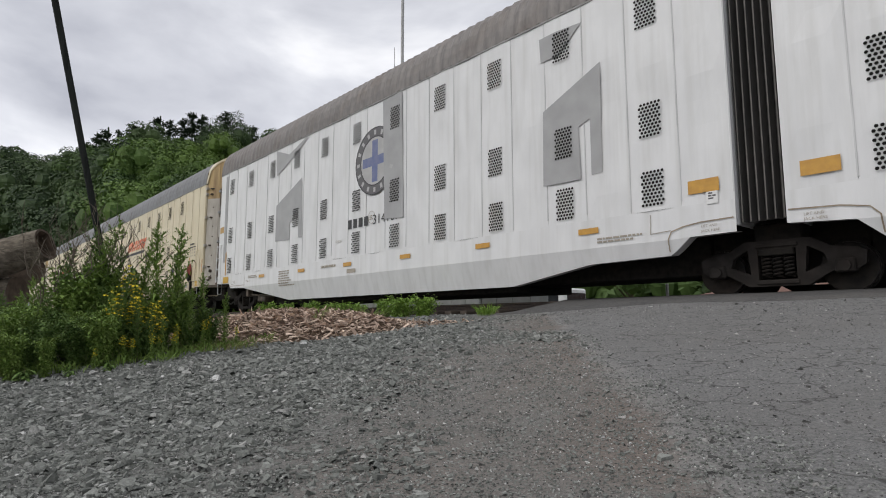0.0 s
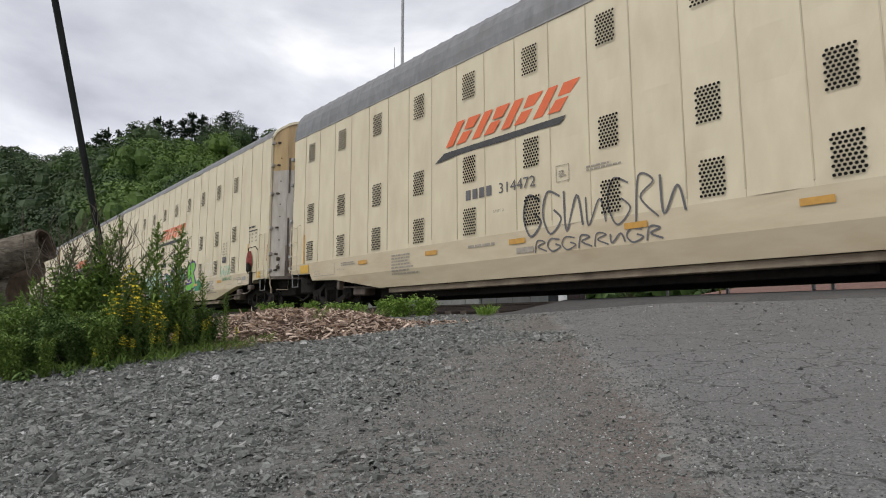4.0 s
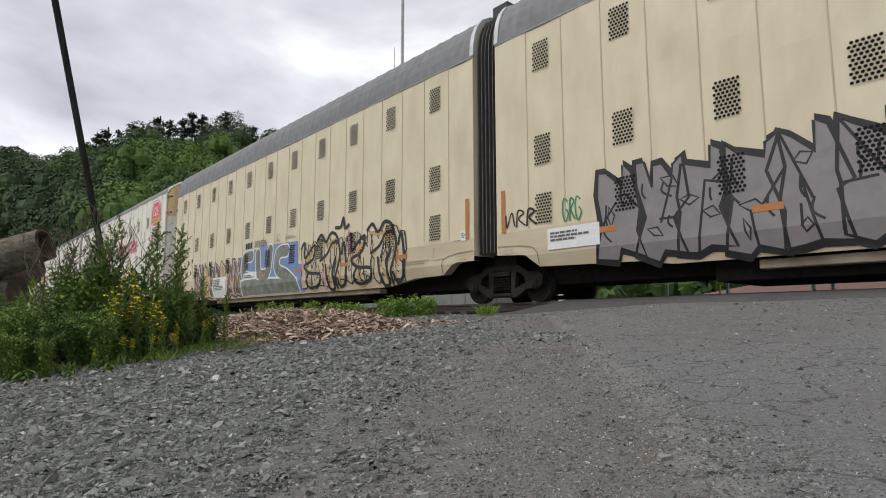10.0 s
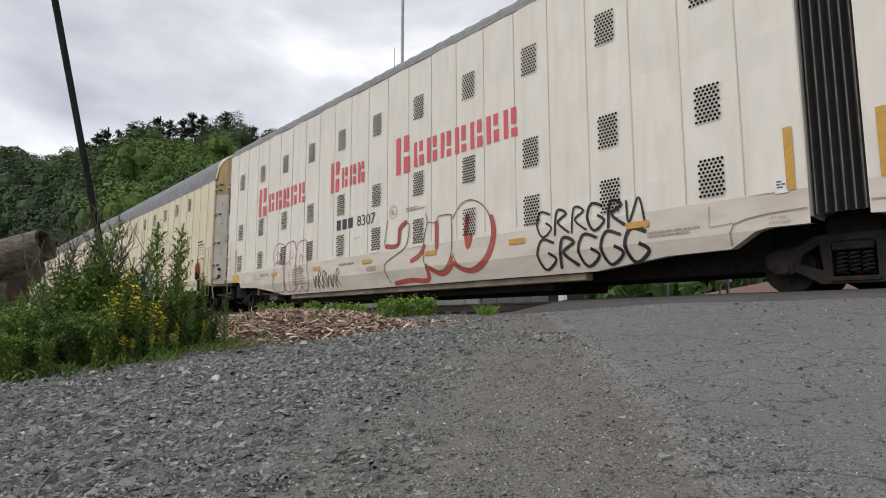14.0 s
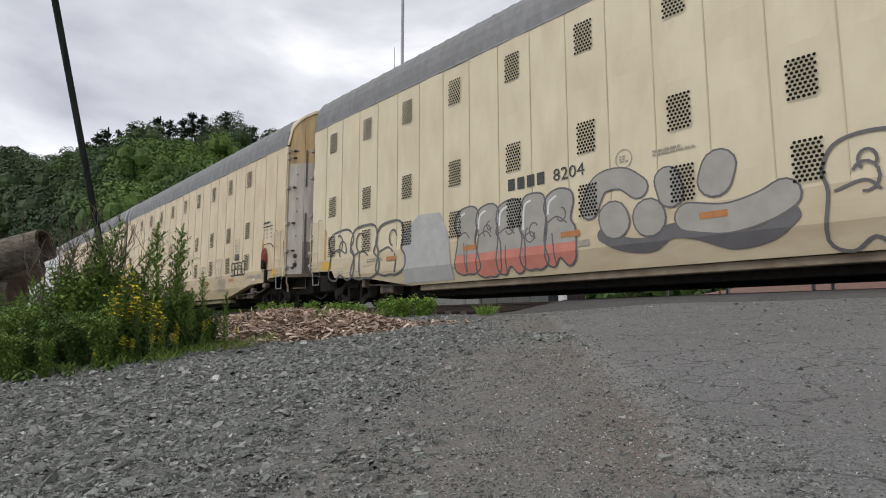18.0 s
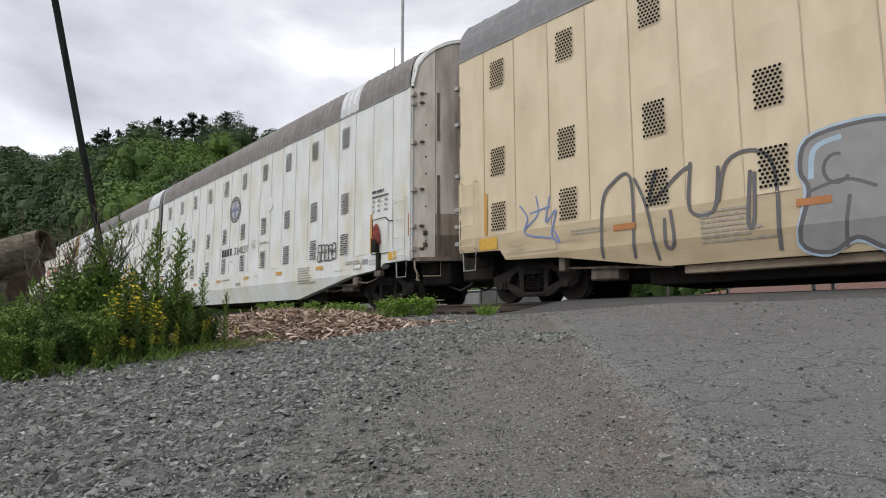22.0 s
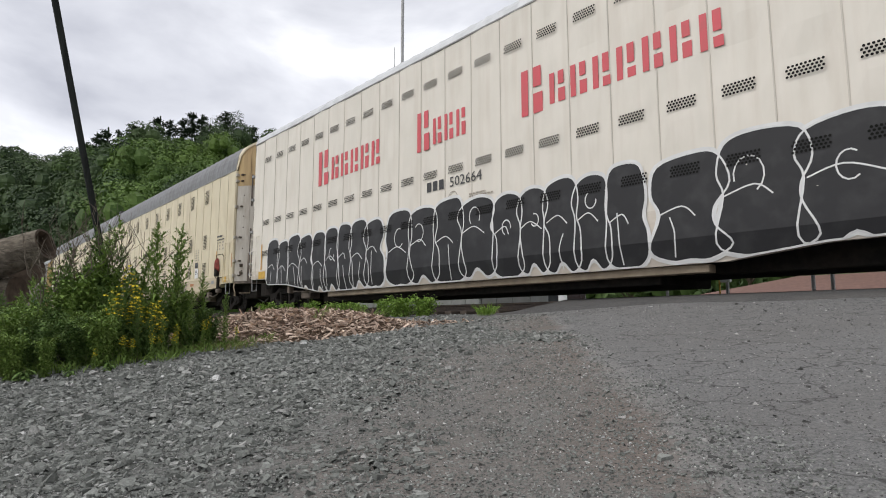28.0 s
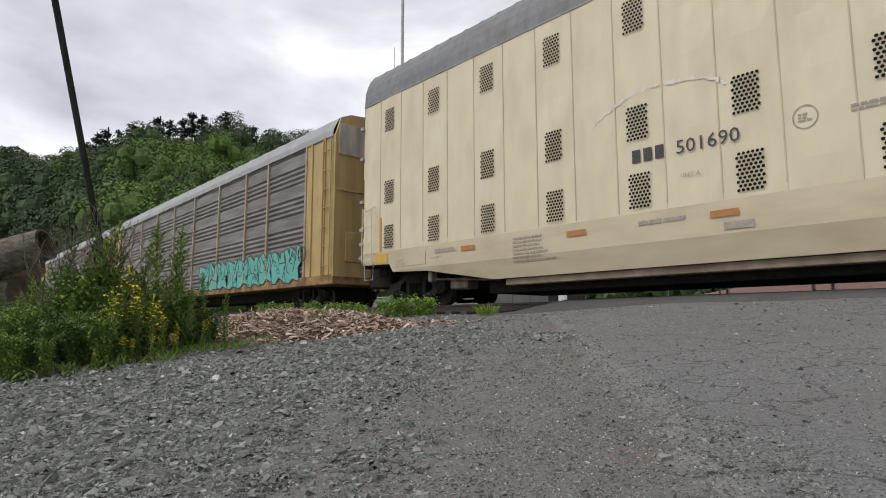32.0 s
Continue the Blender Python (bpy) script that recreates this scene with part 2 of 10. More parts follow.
BOTTOM = {
    "A": [(0, 0.99), (0.77, 0.94), (1.12, 0.68), (3.29, 0.62), (3.9, 0.53), (15.8, 0.53), (18.2, 0.97), (19.6, 1.01), (19.75, 1.13), (UNIT, 1.15)],
    "B": [(0, 1.14), (1.25, 1.10), (1.4, 0.88), (2.74, 0.83), (4.92, 0.50), (17.3, 0.50), (18.72, 0.66), (19.77, 0.68), (19.86, 0.73), (20.14, 0.90), (20.33, 0.945), (UNIT, 0.94)],
}
BOTTOM_DEEP = {
    "A": [(0, 0.98), (0.84, 0.93), (1.13, 0.67), (2.4, 0.62), (4.4, 0.32), (14.8, 0.32), (18.0, 0.86), (18.4, 0.90), (19.6, 1.0), (19.75, 1.13), (UNIT, 1.15)],
    "B": [(0, 1.14), (1.25, 1.10), (1.4, 0.92), (2.62, 0.88), (6.1, 0.33), (16.2, 0.31), (18.2, 0.63), (19.79, 0.66), (19.9, 0.73), (20.16, 0.93), (UNIT, 0.94)],
}


def bottom_at(kind, deep, u):
    pts = (BOTTOM_DEEP if deep else BOTTOM)[kind]
    for (a, za), (b, zb) in zip(pts, pts[1:]):
        if u <= b:
            return za + (zb - za) * (u - a) / max(b - a, 1e-6)
    return pts[-1][1]


def inset(z):
    """How far the skirt lies inwards at height z."""
    return 0.25 * max(0.0, FOLD - z)


CACHE = {}


def cached(key, make):
    if key not in CACHE:
        CACHE[key] = make()
    return CACHE[key]


SEAM_GRIME = {}
for paint_, tone in ((CREAM_GRIMY, (0.53, 0.44, 0.305)), (CREAM, (0.55, 0.475, 0.335)), (IVORY, (0.60, 0.555, 0.485)), (WHITE, (0.60, 0.60, 0.60)), (WHITE_STAINED, (0.57, 0.58, 0.56))):
    SEAM_GRIME[paint_.name] = surface(paint_.name + "_seam", tone, tuple(0.78 * c for c in tone), 0.6, scale=2.2, stretch=(1, 1, 0.5), fine=30, bump=0.05)



def panel_mesh(width, top, variant, mat):
    """A pressed side panel: slightly quilted sheet with a folded seam along one edge."""
    def make():
        rnd = random.Random(variant * 7 + 3)
        nu, nz = 5, 11
        ph = [rnd.uniform(0, 6.28) for _ in range(4)]
        vs, fs = [], []
        for j in range(nz):
            for i in range(nu):
                a, b = i / (nu - 1), j / (nz - 1)
                z = SEAM + (top - SEAM) * b
                edge = math.sin(math.pi * a)
                y = -0.002 * edge + 0.011 * edge * math.sin(ph[0] + z * 2.1) + 0.008 * edge * math.sin(ph[1] + z * 4.7 + a * 3)
                vs.append((0.002 + (width - 0.004) * a, y, z))
        for j in range(nz - 1):
            for i in range(nu - 1):
                k = j * nu + i
                fs.append((k, k + 1, k + nu + 1, k + nu))
        n = len(vs)
        for j in range(nz):
            for i in (0, nu - 1):
                x, y, z = vs[j * nu + i]
                vs.append((x, 0.03, z))
        for j in range(nz - 1):
            fs.append((j * nu, (j + 1) * nu, n + 2 * j + 2, n + 2 * j))
            fs.append((j * nu + nu - 1, n + 2 * j + 1, n + 2 * j + 3, (j + 1) * nu + nu - 1))
        me = raw_mesh("side_panel", vs, fs, mat, SEAM_GRIME[mat.name])
        bm = bmesh.new()
        bm.from_mesh(me)
        old = set(bm.faces)
        add_box(bm, width - 0.014, width + 0.008, -0.011, 0.01, SEAM + 0.02 + 0.12 * rnd.random(), top - 0.03)
        for f in bm.faces:
            if f not in old:
                f.material_index, f.smooth = 1, False
        bm.to_mesh(me)
        bm.free()
        return me
    return cached(("panel", round(width, 3), round(top, 2), variant, mat.name), make)


def vent_mesh(cols, rows, w, h):
    """Flat near-black discs in staggered rows: the shade inside punched round holes, as colour."""
    def make():
        vs, fs = [], []
        r = min(w / cols, h / rows) * 0.425
        for j in range(rows):
            for i in range(cols):
                x = -w / 2 + (i + 0.5 + (0.25 if j % 2 else -0.25)) * w / cols
                z = -h / 2 + (j + 0.5) * h / rows
                k = len(vs)
                for a in range(6):
                    t = math.pi * a / 3
                    vs.append((x + r * math.cos(t), 0.0, z + r * math.sin(t)))
                fs.append(tuple(range(k, k + 6)))
        return raw_mesh("vent", vs, fs, HOLE_SHADE)
    return cached(("vent", cols, rows, w, h), make)


def skirt_mesh(kind, deep, mat):
    def make():
        pts = (BOTTOM_DEEP if deep else BOTTOM)[kind]
        us = sorted({round(u, 3) for u, _ in pts} | {round(UNIT * i / 40, 3) for i in range(41)})
        vs, fs = [], []
        for u in us:
            zb = bottom_at(kind, deep, u)
            zf = max(FOLD, zb)
            for z in (SEAM, zf, zb):
                vs.append((u, SIDE - 0.004 + inset(z), z))
            vs.append((u, SIDE + 0.25 + inset(zb), zb + 0.02))
        for i in range(len(us) - 1):
            a = 4 * i
            for k in range(3):
                fs.append((a + k, a + 4 + k, a + 5 + k, a + 1 + k)[::-1])
        return raw_mesh("skirt", vs, fs, mat)
    return cached(("skirt", kind, deep, mat.name), make)


ROOF_ROUND = [(0.0, 5.75), (0.02, 6.03), (0.07, 6.29), (0.17, 6.53), (0.33, 6.74), (0.6, 6.90), (1.0, 6.99), (1.52, 7.02)]
ROOF_FLAT = [(0.0, 6.34), (0.05, 6.50), (0.18, 6.66), (0.42, 6.82), (0.9, 6.92), (1.52, 6.96)]
SLACK = {3: 0.07, 4: 0.06, 5: 0.10, 6: 0.02, 7: -0.03, 9: -0.03}    # play in the couplings


def roof_mesh(flat, ribbed, mat, u0=0.0, u1=UNIT):
    def make():
        half = ROOF_FLAT if flat else ROOF_ROUND
        prof = [(SIDE + d, z) for d, z in half] + [(-SIDE - d, z) for d, z in half[-2::-1]]
        step = 0.075 if ribbed else 0.11
        n = int((u1 - u0) / step)
        vs, fs = [], []
        for i in range(n + 1):
            u = u0 + (u1 - u0) * i / n
            k = (i % 4 in (0, 1)) if ribbed else (i % 5 == 0)
            lift = (0.024 if ribbed else 0.014) * k
            for y, z in prof:
                vs.append((u, y * (1 + lift * 0.5), z + lift))
        m = len(prof)
        for i in range(n):
            for j in range(m - 1):
                a = i * m + j
                fs.append((a, a + m, a + m + 1, a + 1))
        return raw_mesh("roof", vs, fs, mat)
    return cached(("roof", flat, ribbed, mat.name, u0, u1), make)


def end_profile(flat, low, back=0.0):
    half = ROOF_FLAT if flat else ROOF_ROUND
    return [(SIDE + back, low)] + [(SIDE + back + d * (1 - back / 1.52), z - back * 0.4) for d, z in half] + \
           [(-SIDE - back - d * (1 - back / 1.52), z - back * 0.4) for d, z in half[-2::-1]] + [(-SIDE - back, low)]


def plate_mesh(name, key, prof, x0, x1, mat):
    """A thick plate of that outline across the track."""
    def make():
        bm = bmesh.new()
        a = [bm.verts.new((x0, y, z)) for y, z in prof]
        b = [bm.verts.new((x1, y, z)) for y, z in prof]
        bm.faces.new(a)
        bm.faces.new(b[::-1])
        for i in range(len(prof)):
            k = (i + 1) % len(prof)
            bm.faces.new((a[i], b[i], b[k], a[k]))
        bmesh.ops.recalc_face_normals(bm, faces=bm.faces)
        return mesh_of(name, bm, mat)
    return cached((name, key, x0, x1, mat.name), make)


def rim_mesh(flat, x0, x1, mat):
    """The bright hoop that edges the roof at a unit's end."""
    def make():
        half = ROOF_FLAT if flat else ROOF_ROUND
        prof = [(SIDE + d, z) for d, z in half] + [(-SIDE - d, z) for d, z in half[-2::-1]]
        vs, fs = [], []
        for x in (x0, x1):
            for y, z in prof:
                vs.append((x, y * 1.012, z + 0.03))
            for y, z in prof:
                vs.append((x, y * 0.95, z - 0.03))
        m = len(prof)
        for j in range(m - 1):
            fs += [(j, j + 1, 2 * m + j + 1, 2 * m + j), (j, m + j, m + j + 1, j + 1), (2 * m + j, 2 * m + j + 1, 3 * m + j + 1, 3 * m + j)]
        return raw_mesh("roof_hoop", vs, fs, mat)
    return cached(("rim", flat, x0, x1, mat.name), make)


# paler grey for the narrow ridge of each fold
RUBBER_EDGE = surface("grey_rubber_ridge", (0.13, 0.12, 0.11), (0.06, 0.055, 0.05), 0.7, scale=9, stretch=(1, 1, 0.4), fine=40, bump=0.1)


def bellows_mesh(flat):
    def make():
        prof = end_profile(flat, 1.08, 0.10)
        n = 6
        vs, fs, slot = [], [], []
        m = len(prof)
        stops = []
        for i in range(n):
            x, w = -BELLOWS + BELLOWS * i / n, BELLOWS / n
            stops += [(x, 0.92), (x + w * 0.42, 1.0), (x + w * 0.58, 1.0)]
        stops.append((0, 0.92))
        for x, s in stops:
            for y, z in prof:
                vs.append((x, y * s, z if z < 1.2 else z * (1 + (s - 1) * 0.2)))
        for i in range(len(stops) - 1):
            for j in range(m - 1):
                a = i * m + j
                fs.append((a, a + m, a + m + 1, a + 1))
                slot.append(1 if i % 3 == 1 else 0)
        me = raw_mesh("bellows", vs, fs, RUBBER, RUBBER_EDGE)
        me.polygons.foreach_set("material_index", slot)
        return me
    return cached(("bellows", flat), make)


def wheelset_mesh():
    def make():
        bm = bmesh.new()
        for s in (-1, 1):
            y = s * 0.755
            add_cyl(bm, (0, y, 0), (0, 1, 0), 0.36, 0.12, 28)
            add_cyl(bm, (0, y - s * 0.075, 0), (0, 1, 0), 0.385, 0.035, 28)
            add_cyl(bm, (0, y + s * 0.07, 0), (0, 1, 0), 0.11, 0.10, 14)
            for k in range(5):
                a = 2 * math.pi * k / 5
                add_cyl(bm, (0.21 * math.cos(a), y + s * 0.062, 0.21 * math.sin(a)), (0, 1, 0), 0.035, 0.02, 8)
            for k in range(3):
                a = 2 * math.pi * k / 3
                add_cyl(bm, (0.055 * math.cos(a), y + s * 0.125, 0.055 * math.sin(a)), (0, 1, 0), 0.018, 0.02, 6)
        add_cyl(bm, (0, 0, 0), (0, 1, 0), 0.08, 1.4, 10)
        return mesh_of("wheelset", bm, STEEL_DARK)
    return cached("wheelset", make)


def tread_mesh():
    def make():
        bm = bmesh.new()
        rings = [[bm.verts.new((0.3625 * math.cos(2 * math.pi * k / 28), -0.755 + d, 0.3625 * math.sin(2 * math.pi * k / 28))) for k in range(28)] for d in (-0.05, 0.05)]
        for k in range(28):
            bm.faces.new((rings[0][k], rings[0][(k + 1) % 28], rings[1][(k + 1) % 28], rings[1][k]))
        return mesh_of("tread", bm, STEEL_WORN)
    return cached("tread", make)


def side_frame_mesh():
    """A cast bogie side: two jaws, a window with the spring nest, a sloping top member."""
    def make():
        bm = bmesh.new()
        outer = [(-1.14, 0.38), (-1.16, 0.56), (-1.05, 0.62), (-0.74, 0.66), (-0.46, 0.82), (0.46, 0.82), (0.74, 0.66), (1.05, 0.62), (1.16, 0.56), (1.14, 0.38), (1.02, 0.30), (0.78, 0.32), (0.66, 0.26), (0.42, 0.11), (-0.42, 0.11), (-0.66, 0.26), (-0.78, 0.32), (-1.02, 0.30)]
        holes = [[(-0.68, 0.42), (-0.64, 0.56), (-0.42, 0.69), (-0.38, 0.30)], [(0.68, 0.42), (0.64, 0.56), (0.42, 0.69), (0.38, 0.30)], [(-0.27, 0.21), (-0.27, 0.68), (0.27, 0.68), (0.27, 0.21)]]
        edges = []
        for loop in [outer] + holes:
            vs = [bm.verts.new((x, -1.0, z)) for x, z in loop]
            edges += [bm.edges.new((vs[i], vs[(i + 1) % len(vs)])) for i in range(len(vs))]
        bmesh.ops.triangle_fill(bm, edges=edges, use_beauty=True, normal=(0, -1, 0))
        r = bmesh.ops.extrude_face_region(bm, geom=list(bm.faces))
        bmesh.ops.translate(bm, verts=[v for v in r["geom"] if isinstance(v, bmesh.types.BMVert)], vec=(0, 0.12, 0))
        for x in (-0.89, 0.89):
            add_box(bm, x - 0.13, x + 0.13, -1.05, -0.86, 0.27, 0.47, 0.02)
            add_cyl(bm, (x, -1.06, 0.36), (0, 1, 0), 0.08, 0.05, 12)
        for z in (0.17, 0.74):
            add_box(bm, -0.30, 0.30, -1.025, -1.0, z - 0.03, z + 0.03, 0.008)
        bmesh.ops.recalc_face_normals(bm, faces=bm.faces)
        return mesh_of("side_frame", bm, CAST_STEEL)
    return cached("side_frame", make)


def spring_mesh():
    """A coil spring, turn by turn."""
    def make():
        bm = bmesh.new()
        pts = [(0.062 * math.cos(k * 0.785), -0.96 + 0.062 * math.sin(k * 0.785), 0.25 + 0.32 * k / 44) for k in range(45)]
        add_tube(bm, pts, 0.016, 5)
        return mesh_of("spring", bm, STEEL_DARK)
    return cached("spring", make)


WHEELS = []    # (wheelset, its thing, place along the thing)


def add_truck(thing, u):
    tr = under("truck", cached("bolster", lambda: mesh_of("truck", box_bm(-0.2, 0.2, -0.85, 0.85, 0.35, 0.75, bevel=0.02), STEEL_DARK)), thing, pose(u, 0, 0))
    under("side_frame", side_frame_mesh(), tr)
    under("side_frame", side_frame_mesh(), tr, pose(0, 0, 0, 0, 0, 180))
    for dx in (-0.16, 0.0, 0.16):
        under("spring", spring_mesh(), tr, pose(dx, 0, 0))
    # added solid dark block, so the shaded space inside the truck reads black
    under("brake_gear", cached("brake_gear", lambda: mesh_of("brake_gear", box_bm(-1.12, 1.12, -0.62, 0.62, 0.22, 0.78, bevel=0.05), STEEL_DARK)), tr)
    under("bolster_end", cached("bolster_end", lambda: mesh_of("bolster_end", box_bm(-0.25, 0.25, -1.04, -0.80, 0.58, 0.68, bevel=0.012), STEEL_DARK)), tr)
    for dx in (-0.89, 0.89):
        w = under("wheelset", wheelset_mesh(), thing, pose(u + dx, 0, 0.36))
        under("tread", tread_mesh(), w)
        WHEELS.append((w, thing, u + dx))


def ladder_mesh(u0, u1, z0, z1, rungs, mat):
    def make():
        bm = bmesh.new()
        y = SIDE - 0.11
        for u in (u0, u1):
            add_tube(bm, [(u, SIDE, z1 + 0.02), (u, y, z1), (u, y, z0), (u, SIDE, z0 - 0.02)], 0.014, 6)
        for i in range(rungs):
            z = z0 + (z1 - z0) * (i + 0.15) / (rungs - 0.7)
            add_tube(bm, [(u0, y, z), (u1, y, z)], 0.013, 6)
        return mesh_of("ladder", bm, mat)
    return cached(("ladder", u0, u1, z0, z1, rungs, mat.name), make)


def stirrup_mesh(u0, u1, z0, z1):
    def make():
        bm = bmesh.new()
        y = SIDE - 0.02
        add_tube(bm, [(u0, y, z1), (u0 + 0.03, y, z0), (u1 - 0.03, y, z0), (u1, y, z1)], 0.02, 6)
        return mesh_of("sill_step", bm, STEEL_GREY)
    return cached(("stirrup", u0, u1, z0, z1), make)


def flat_mesh(name, pts, mat, layer=1):
    """A painted or stuck-on patch that follows the side and its folded skirt. pts: outlines in (u, z)."""
    bm = bmesh.new()
    for poly in pts:
        bm.faces.new([bm.verts.new((u, 0, z)) for u, z in poly])
    bmesh.ops.bisect_plane(bm, geom=list(bm.verts) + list(bm.edges) + list(bm.faces), plane_co=(0, 0, FOLD), plane_no=(0, 0, 1))
    for v in bm.verts:
        v.co.y = SIDE - 0.0175 - 0.00022 * layer + inset(v.co.z)
    for f in bm.faces:
        f.normal_update()
        if f.normal.y > 0:
            f.normal_flip()
    return mesh_of(name, bm, mat)


def patch(thing, name, pts, mat, layer=1, label=""):
    key = ("patch", name, repr(pts), mat.name, layer)
    return under(name, cached(key, lambda: flat_mesh(name, pts, mat, layer)), thing, None, label)


def rect(u0, u1, z0, z1):
    return [(u0, z0), (u1, z0), (u1, z1), (u0, z1)]


def words(thing, text, u, z, height, mat, name="lettering", stretch=1.0, layer=2, label=""):
    """Lettering on the side, from its lower left corner."""
    key = ("words", text, u, z, height, mat.name, stretch, layer)
    if key in CACHE:
        return under(name, CACHE[key], thing, None, label)
    cu = bpy.data.curves.new(name, "FONT")
    cu.body, cu.size, cu.resolution_u = text, height / 0.70, 2
    ob = bpy.data.objects.new(name, cu)
    scene.collection.objects.link(ob)
    bpy.context.view_layer.update()
    me = bpy.data.meshes.new_from_object(ob.evaluated_get(bpy.context.evaluated_depsgraph_get()))
    bpy.data.objects.remove(ob)
    bpy.data.curves.remove(cu)
    for v in me.vertices:
        x, y = v.co.x, v.co.y
        zz = z + y
        v.co = (u + x * stretch, SIDE - 0.0175 - 0.00022 * layer + inset(zz), zz)
    me.materials.clear()
    me.materials.append(mat)
    CACHE[key] = me
    return under(name, me, thing, None, label)


def bars(thing, u, z, w, lines, height, mat, seed=1, name="small_print", gap=1.7):
    """Small print that cannot be read: broken bars, line by line."""
    rnd = random.Random(seed)
    polys = []
    for i in range(lines):
        x, end = u, u + w * rnd.uniform(0.55, 1.0)
        zz = z - i * height * gap
        while x < end:
            x2 = min(end, x + height * rnd.uniform(1.2, 4.0))
            polys.append(rect(x, x2, zz, zz + height))
            x = x2 + height * 0.5
    return patch(thing, name, polys, mat, 1)


def mark_bars(thing, u, z, w, h, n, mat, name="owner_mark"):
    """A company's mark, drawn as plain bars of its size and colour."""
    s = w / n
    return patch(thing, name, [rect(u + i * s, u + i * s + s * 0.72, z, z + h) for i in range(n)], mat, 2)


def build_unit(kind, i, paint, roof, flat=False, ribbed=False, deep=False, wide_vents=False, skirt=None, roof_tail=None, label="", door_top=True):
    """One half of an articulated auto carrier: 'A' has its bellows behind and its end doors in front, 'B' the other way round."""
    off = SLACK.get(i, 0.0) - i * CAR - (0 if kind == "A" else BELLOWS + UNIT)
    th = empty("auto_carrier", pose(train_at(0) + off, TRACK_Y, RAIL_Z), label, "railway wagon", "wagons of the freight train")
    TRAIN.append((th, off))
    top = ROOF_FLAT[0][1] if flat else ROOF_ROUND[0][1]
    rnd = random.Random(i * 10 + (kind == "B"))
    # backing wall, far wall and floor
    under("inner_wall", cached(("core", flat), lambda: mesh_of("inner_wall", box_bm(0.03, UNIT - 0.05, SIDE + 0.02, -SIDE, 1.12, top - 0.02), STEEL_DARK)), th)
    under("underframe", cached("underframe", lambda: mesh_of("underframe", box_bm(0.8, UNIT - 0.8, -0.62, 0.62, 0.36, 1.15, bevel=0.02), STEEL_DARK)), th)
    under("well_floor", cached(("well", kind), lambda: mesh_of("well_floor", box_bm(4.4, 16.0, -1.0, 1.0, 0.22, 1.1, bevel=0.02), STEEL_DARK)), th)
    # added plain box that blocks the view under the wagon; black for the shade
    under("far_sill", cached("far_sill", lambda: mesh_of("far_sill", box_bm(0.05, UNIT - 0.05, 1.28, 1.46, 0.60, 1.16, bevel=0.02), STEEL_DARK)), th)
    under("draft_sill", cached(("draft", kind), lambda: mesh_of("draft_sill", box_bm(-0.34 if kind == "A" else 0.1, UNIT + (0.0 if kind == "A" else 0.34), -0.5, 0.5, 0.70, 1.16, bevel=0.02), STEEL_DARK)), th)
    under("skirt", skirt_mesh(kind, deep, skirt or paint), th)
    if not deep:
        under("side_sill", cached(("sill", kind), lambda: mesh_of("side_sill", box_bm(5.2, 15.9 if kind == "A" else 17.0, SIDE + 0.20, SIDE + 0.45, 0.36, 0.50, bevel=0.012), SILL_DIRT)), th)
    # panels and vents
    first = 0.90 if kind == "A" else 0.80
    seams = [0.0] + [first + 0.9165 * k for k in range(22)] + [UNIT]
    for k, (a, b) in enumerate(zip(seams, seams[1:])):
        if b - a > 0.1:
            under("side_panel", panel_mesh(b - a, top, rnd.randrange(5), paint), th, pose(a, SIDE, 0))
    if wide_vents:
        n = 20 if kind == "A" else 21
        for z, miss in ((5.53, 0), (3.18, 0), (2.05, 0)):
            for k in range(n):
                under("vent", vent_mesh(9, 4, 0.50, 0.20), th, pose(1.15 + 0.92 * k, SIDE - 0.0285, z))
    else:
        n, c0 = (10, 1.30) if kind == "A" else (11, 1.23)
        places = [1.3, 3.13] + [0.37 + STEP * k for k in range(2, 11)] if (kind, i) == ("B", 7) else [c0 + STEP * k for k in range(n)]
        for u in places:
            for z in (5.07, 3.06, 1.84):
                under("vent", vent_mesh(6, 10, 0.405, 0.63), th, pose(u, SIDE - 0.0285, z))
    # roof
    spans = sorted((max(0.0, p), min(UNIT, q), ROOF_WHITE) for p, q in (roof_tail or ()))
    at = 0.0
    for p, q, bright in spans + [(UNIT, UNIT, None)]:
        if p - at > 0.05:
            under("roof", roof_mesh(flat, ribbed, roof, round(at, 3), round(p, 3)), th)
        if bright:
            under("roof", roof_mesh(flat, ribbed, bright, round(p, 3), round(q, 3)), th, None, "bright replaced roof section")
        at = q
    under("gutter", cached(("gutter", top), lambda: mesh_of("gutter", box_bm(0, UNIT, SIDE - 0.018, SIDE + 0.03, top - 0.030, top + 0.010), GUTTER)), th)
    hoop = ROOF_WHITE
    if kind == "A":
        under("roof_hoop", rim_mesh(flat, -0.02, 0.10, hoop), th)
        under("end_bulkhead", plate_mesh("end_bulkhead", flat, end_profile(flat, 1.05), 0.0, 0.03, paint), th)
        under("bellows", bellows_mesh(flat), th, None, "black pleated rubber bellows")
        under("bellows_cap", cached(("cap", flat), lambda: mesh_of("bellows_cap", box_bm(-BELLOWS + 0.1, -0.1, -0.95, 0.95, 6.8, (ROOF_FLAT if flat else ROOF_ROUND)[-1][1] + 0.10, bevel=0.03), RUBBER)), th)
        under("bellows_bridge", cached("bridge", lambda: mesh_of("bellows_bridge", box_bm(-BELLOWS, 0, -0.9, 0.9, 0.75, 1.1, bevel=0.03), STEEL_DARK)), th)
        add_end_doors(th, flat, paint, door_top, i not in (4, 8))
        add_truck(th, -0.35)
        add_truck(th, 19.25)
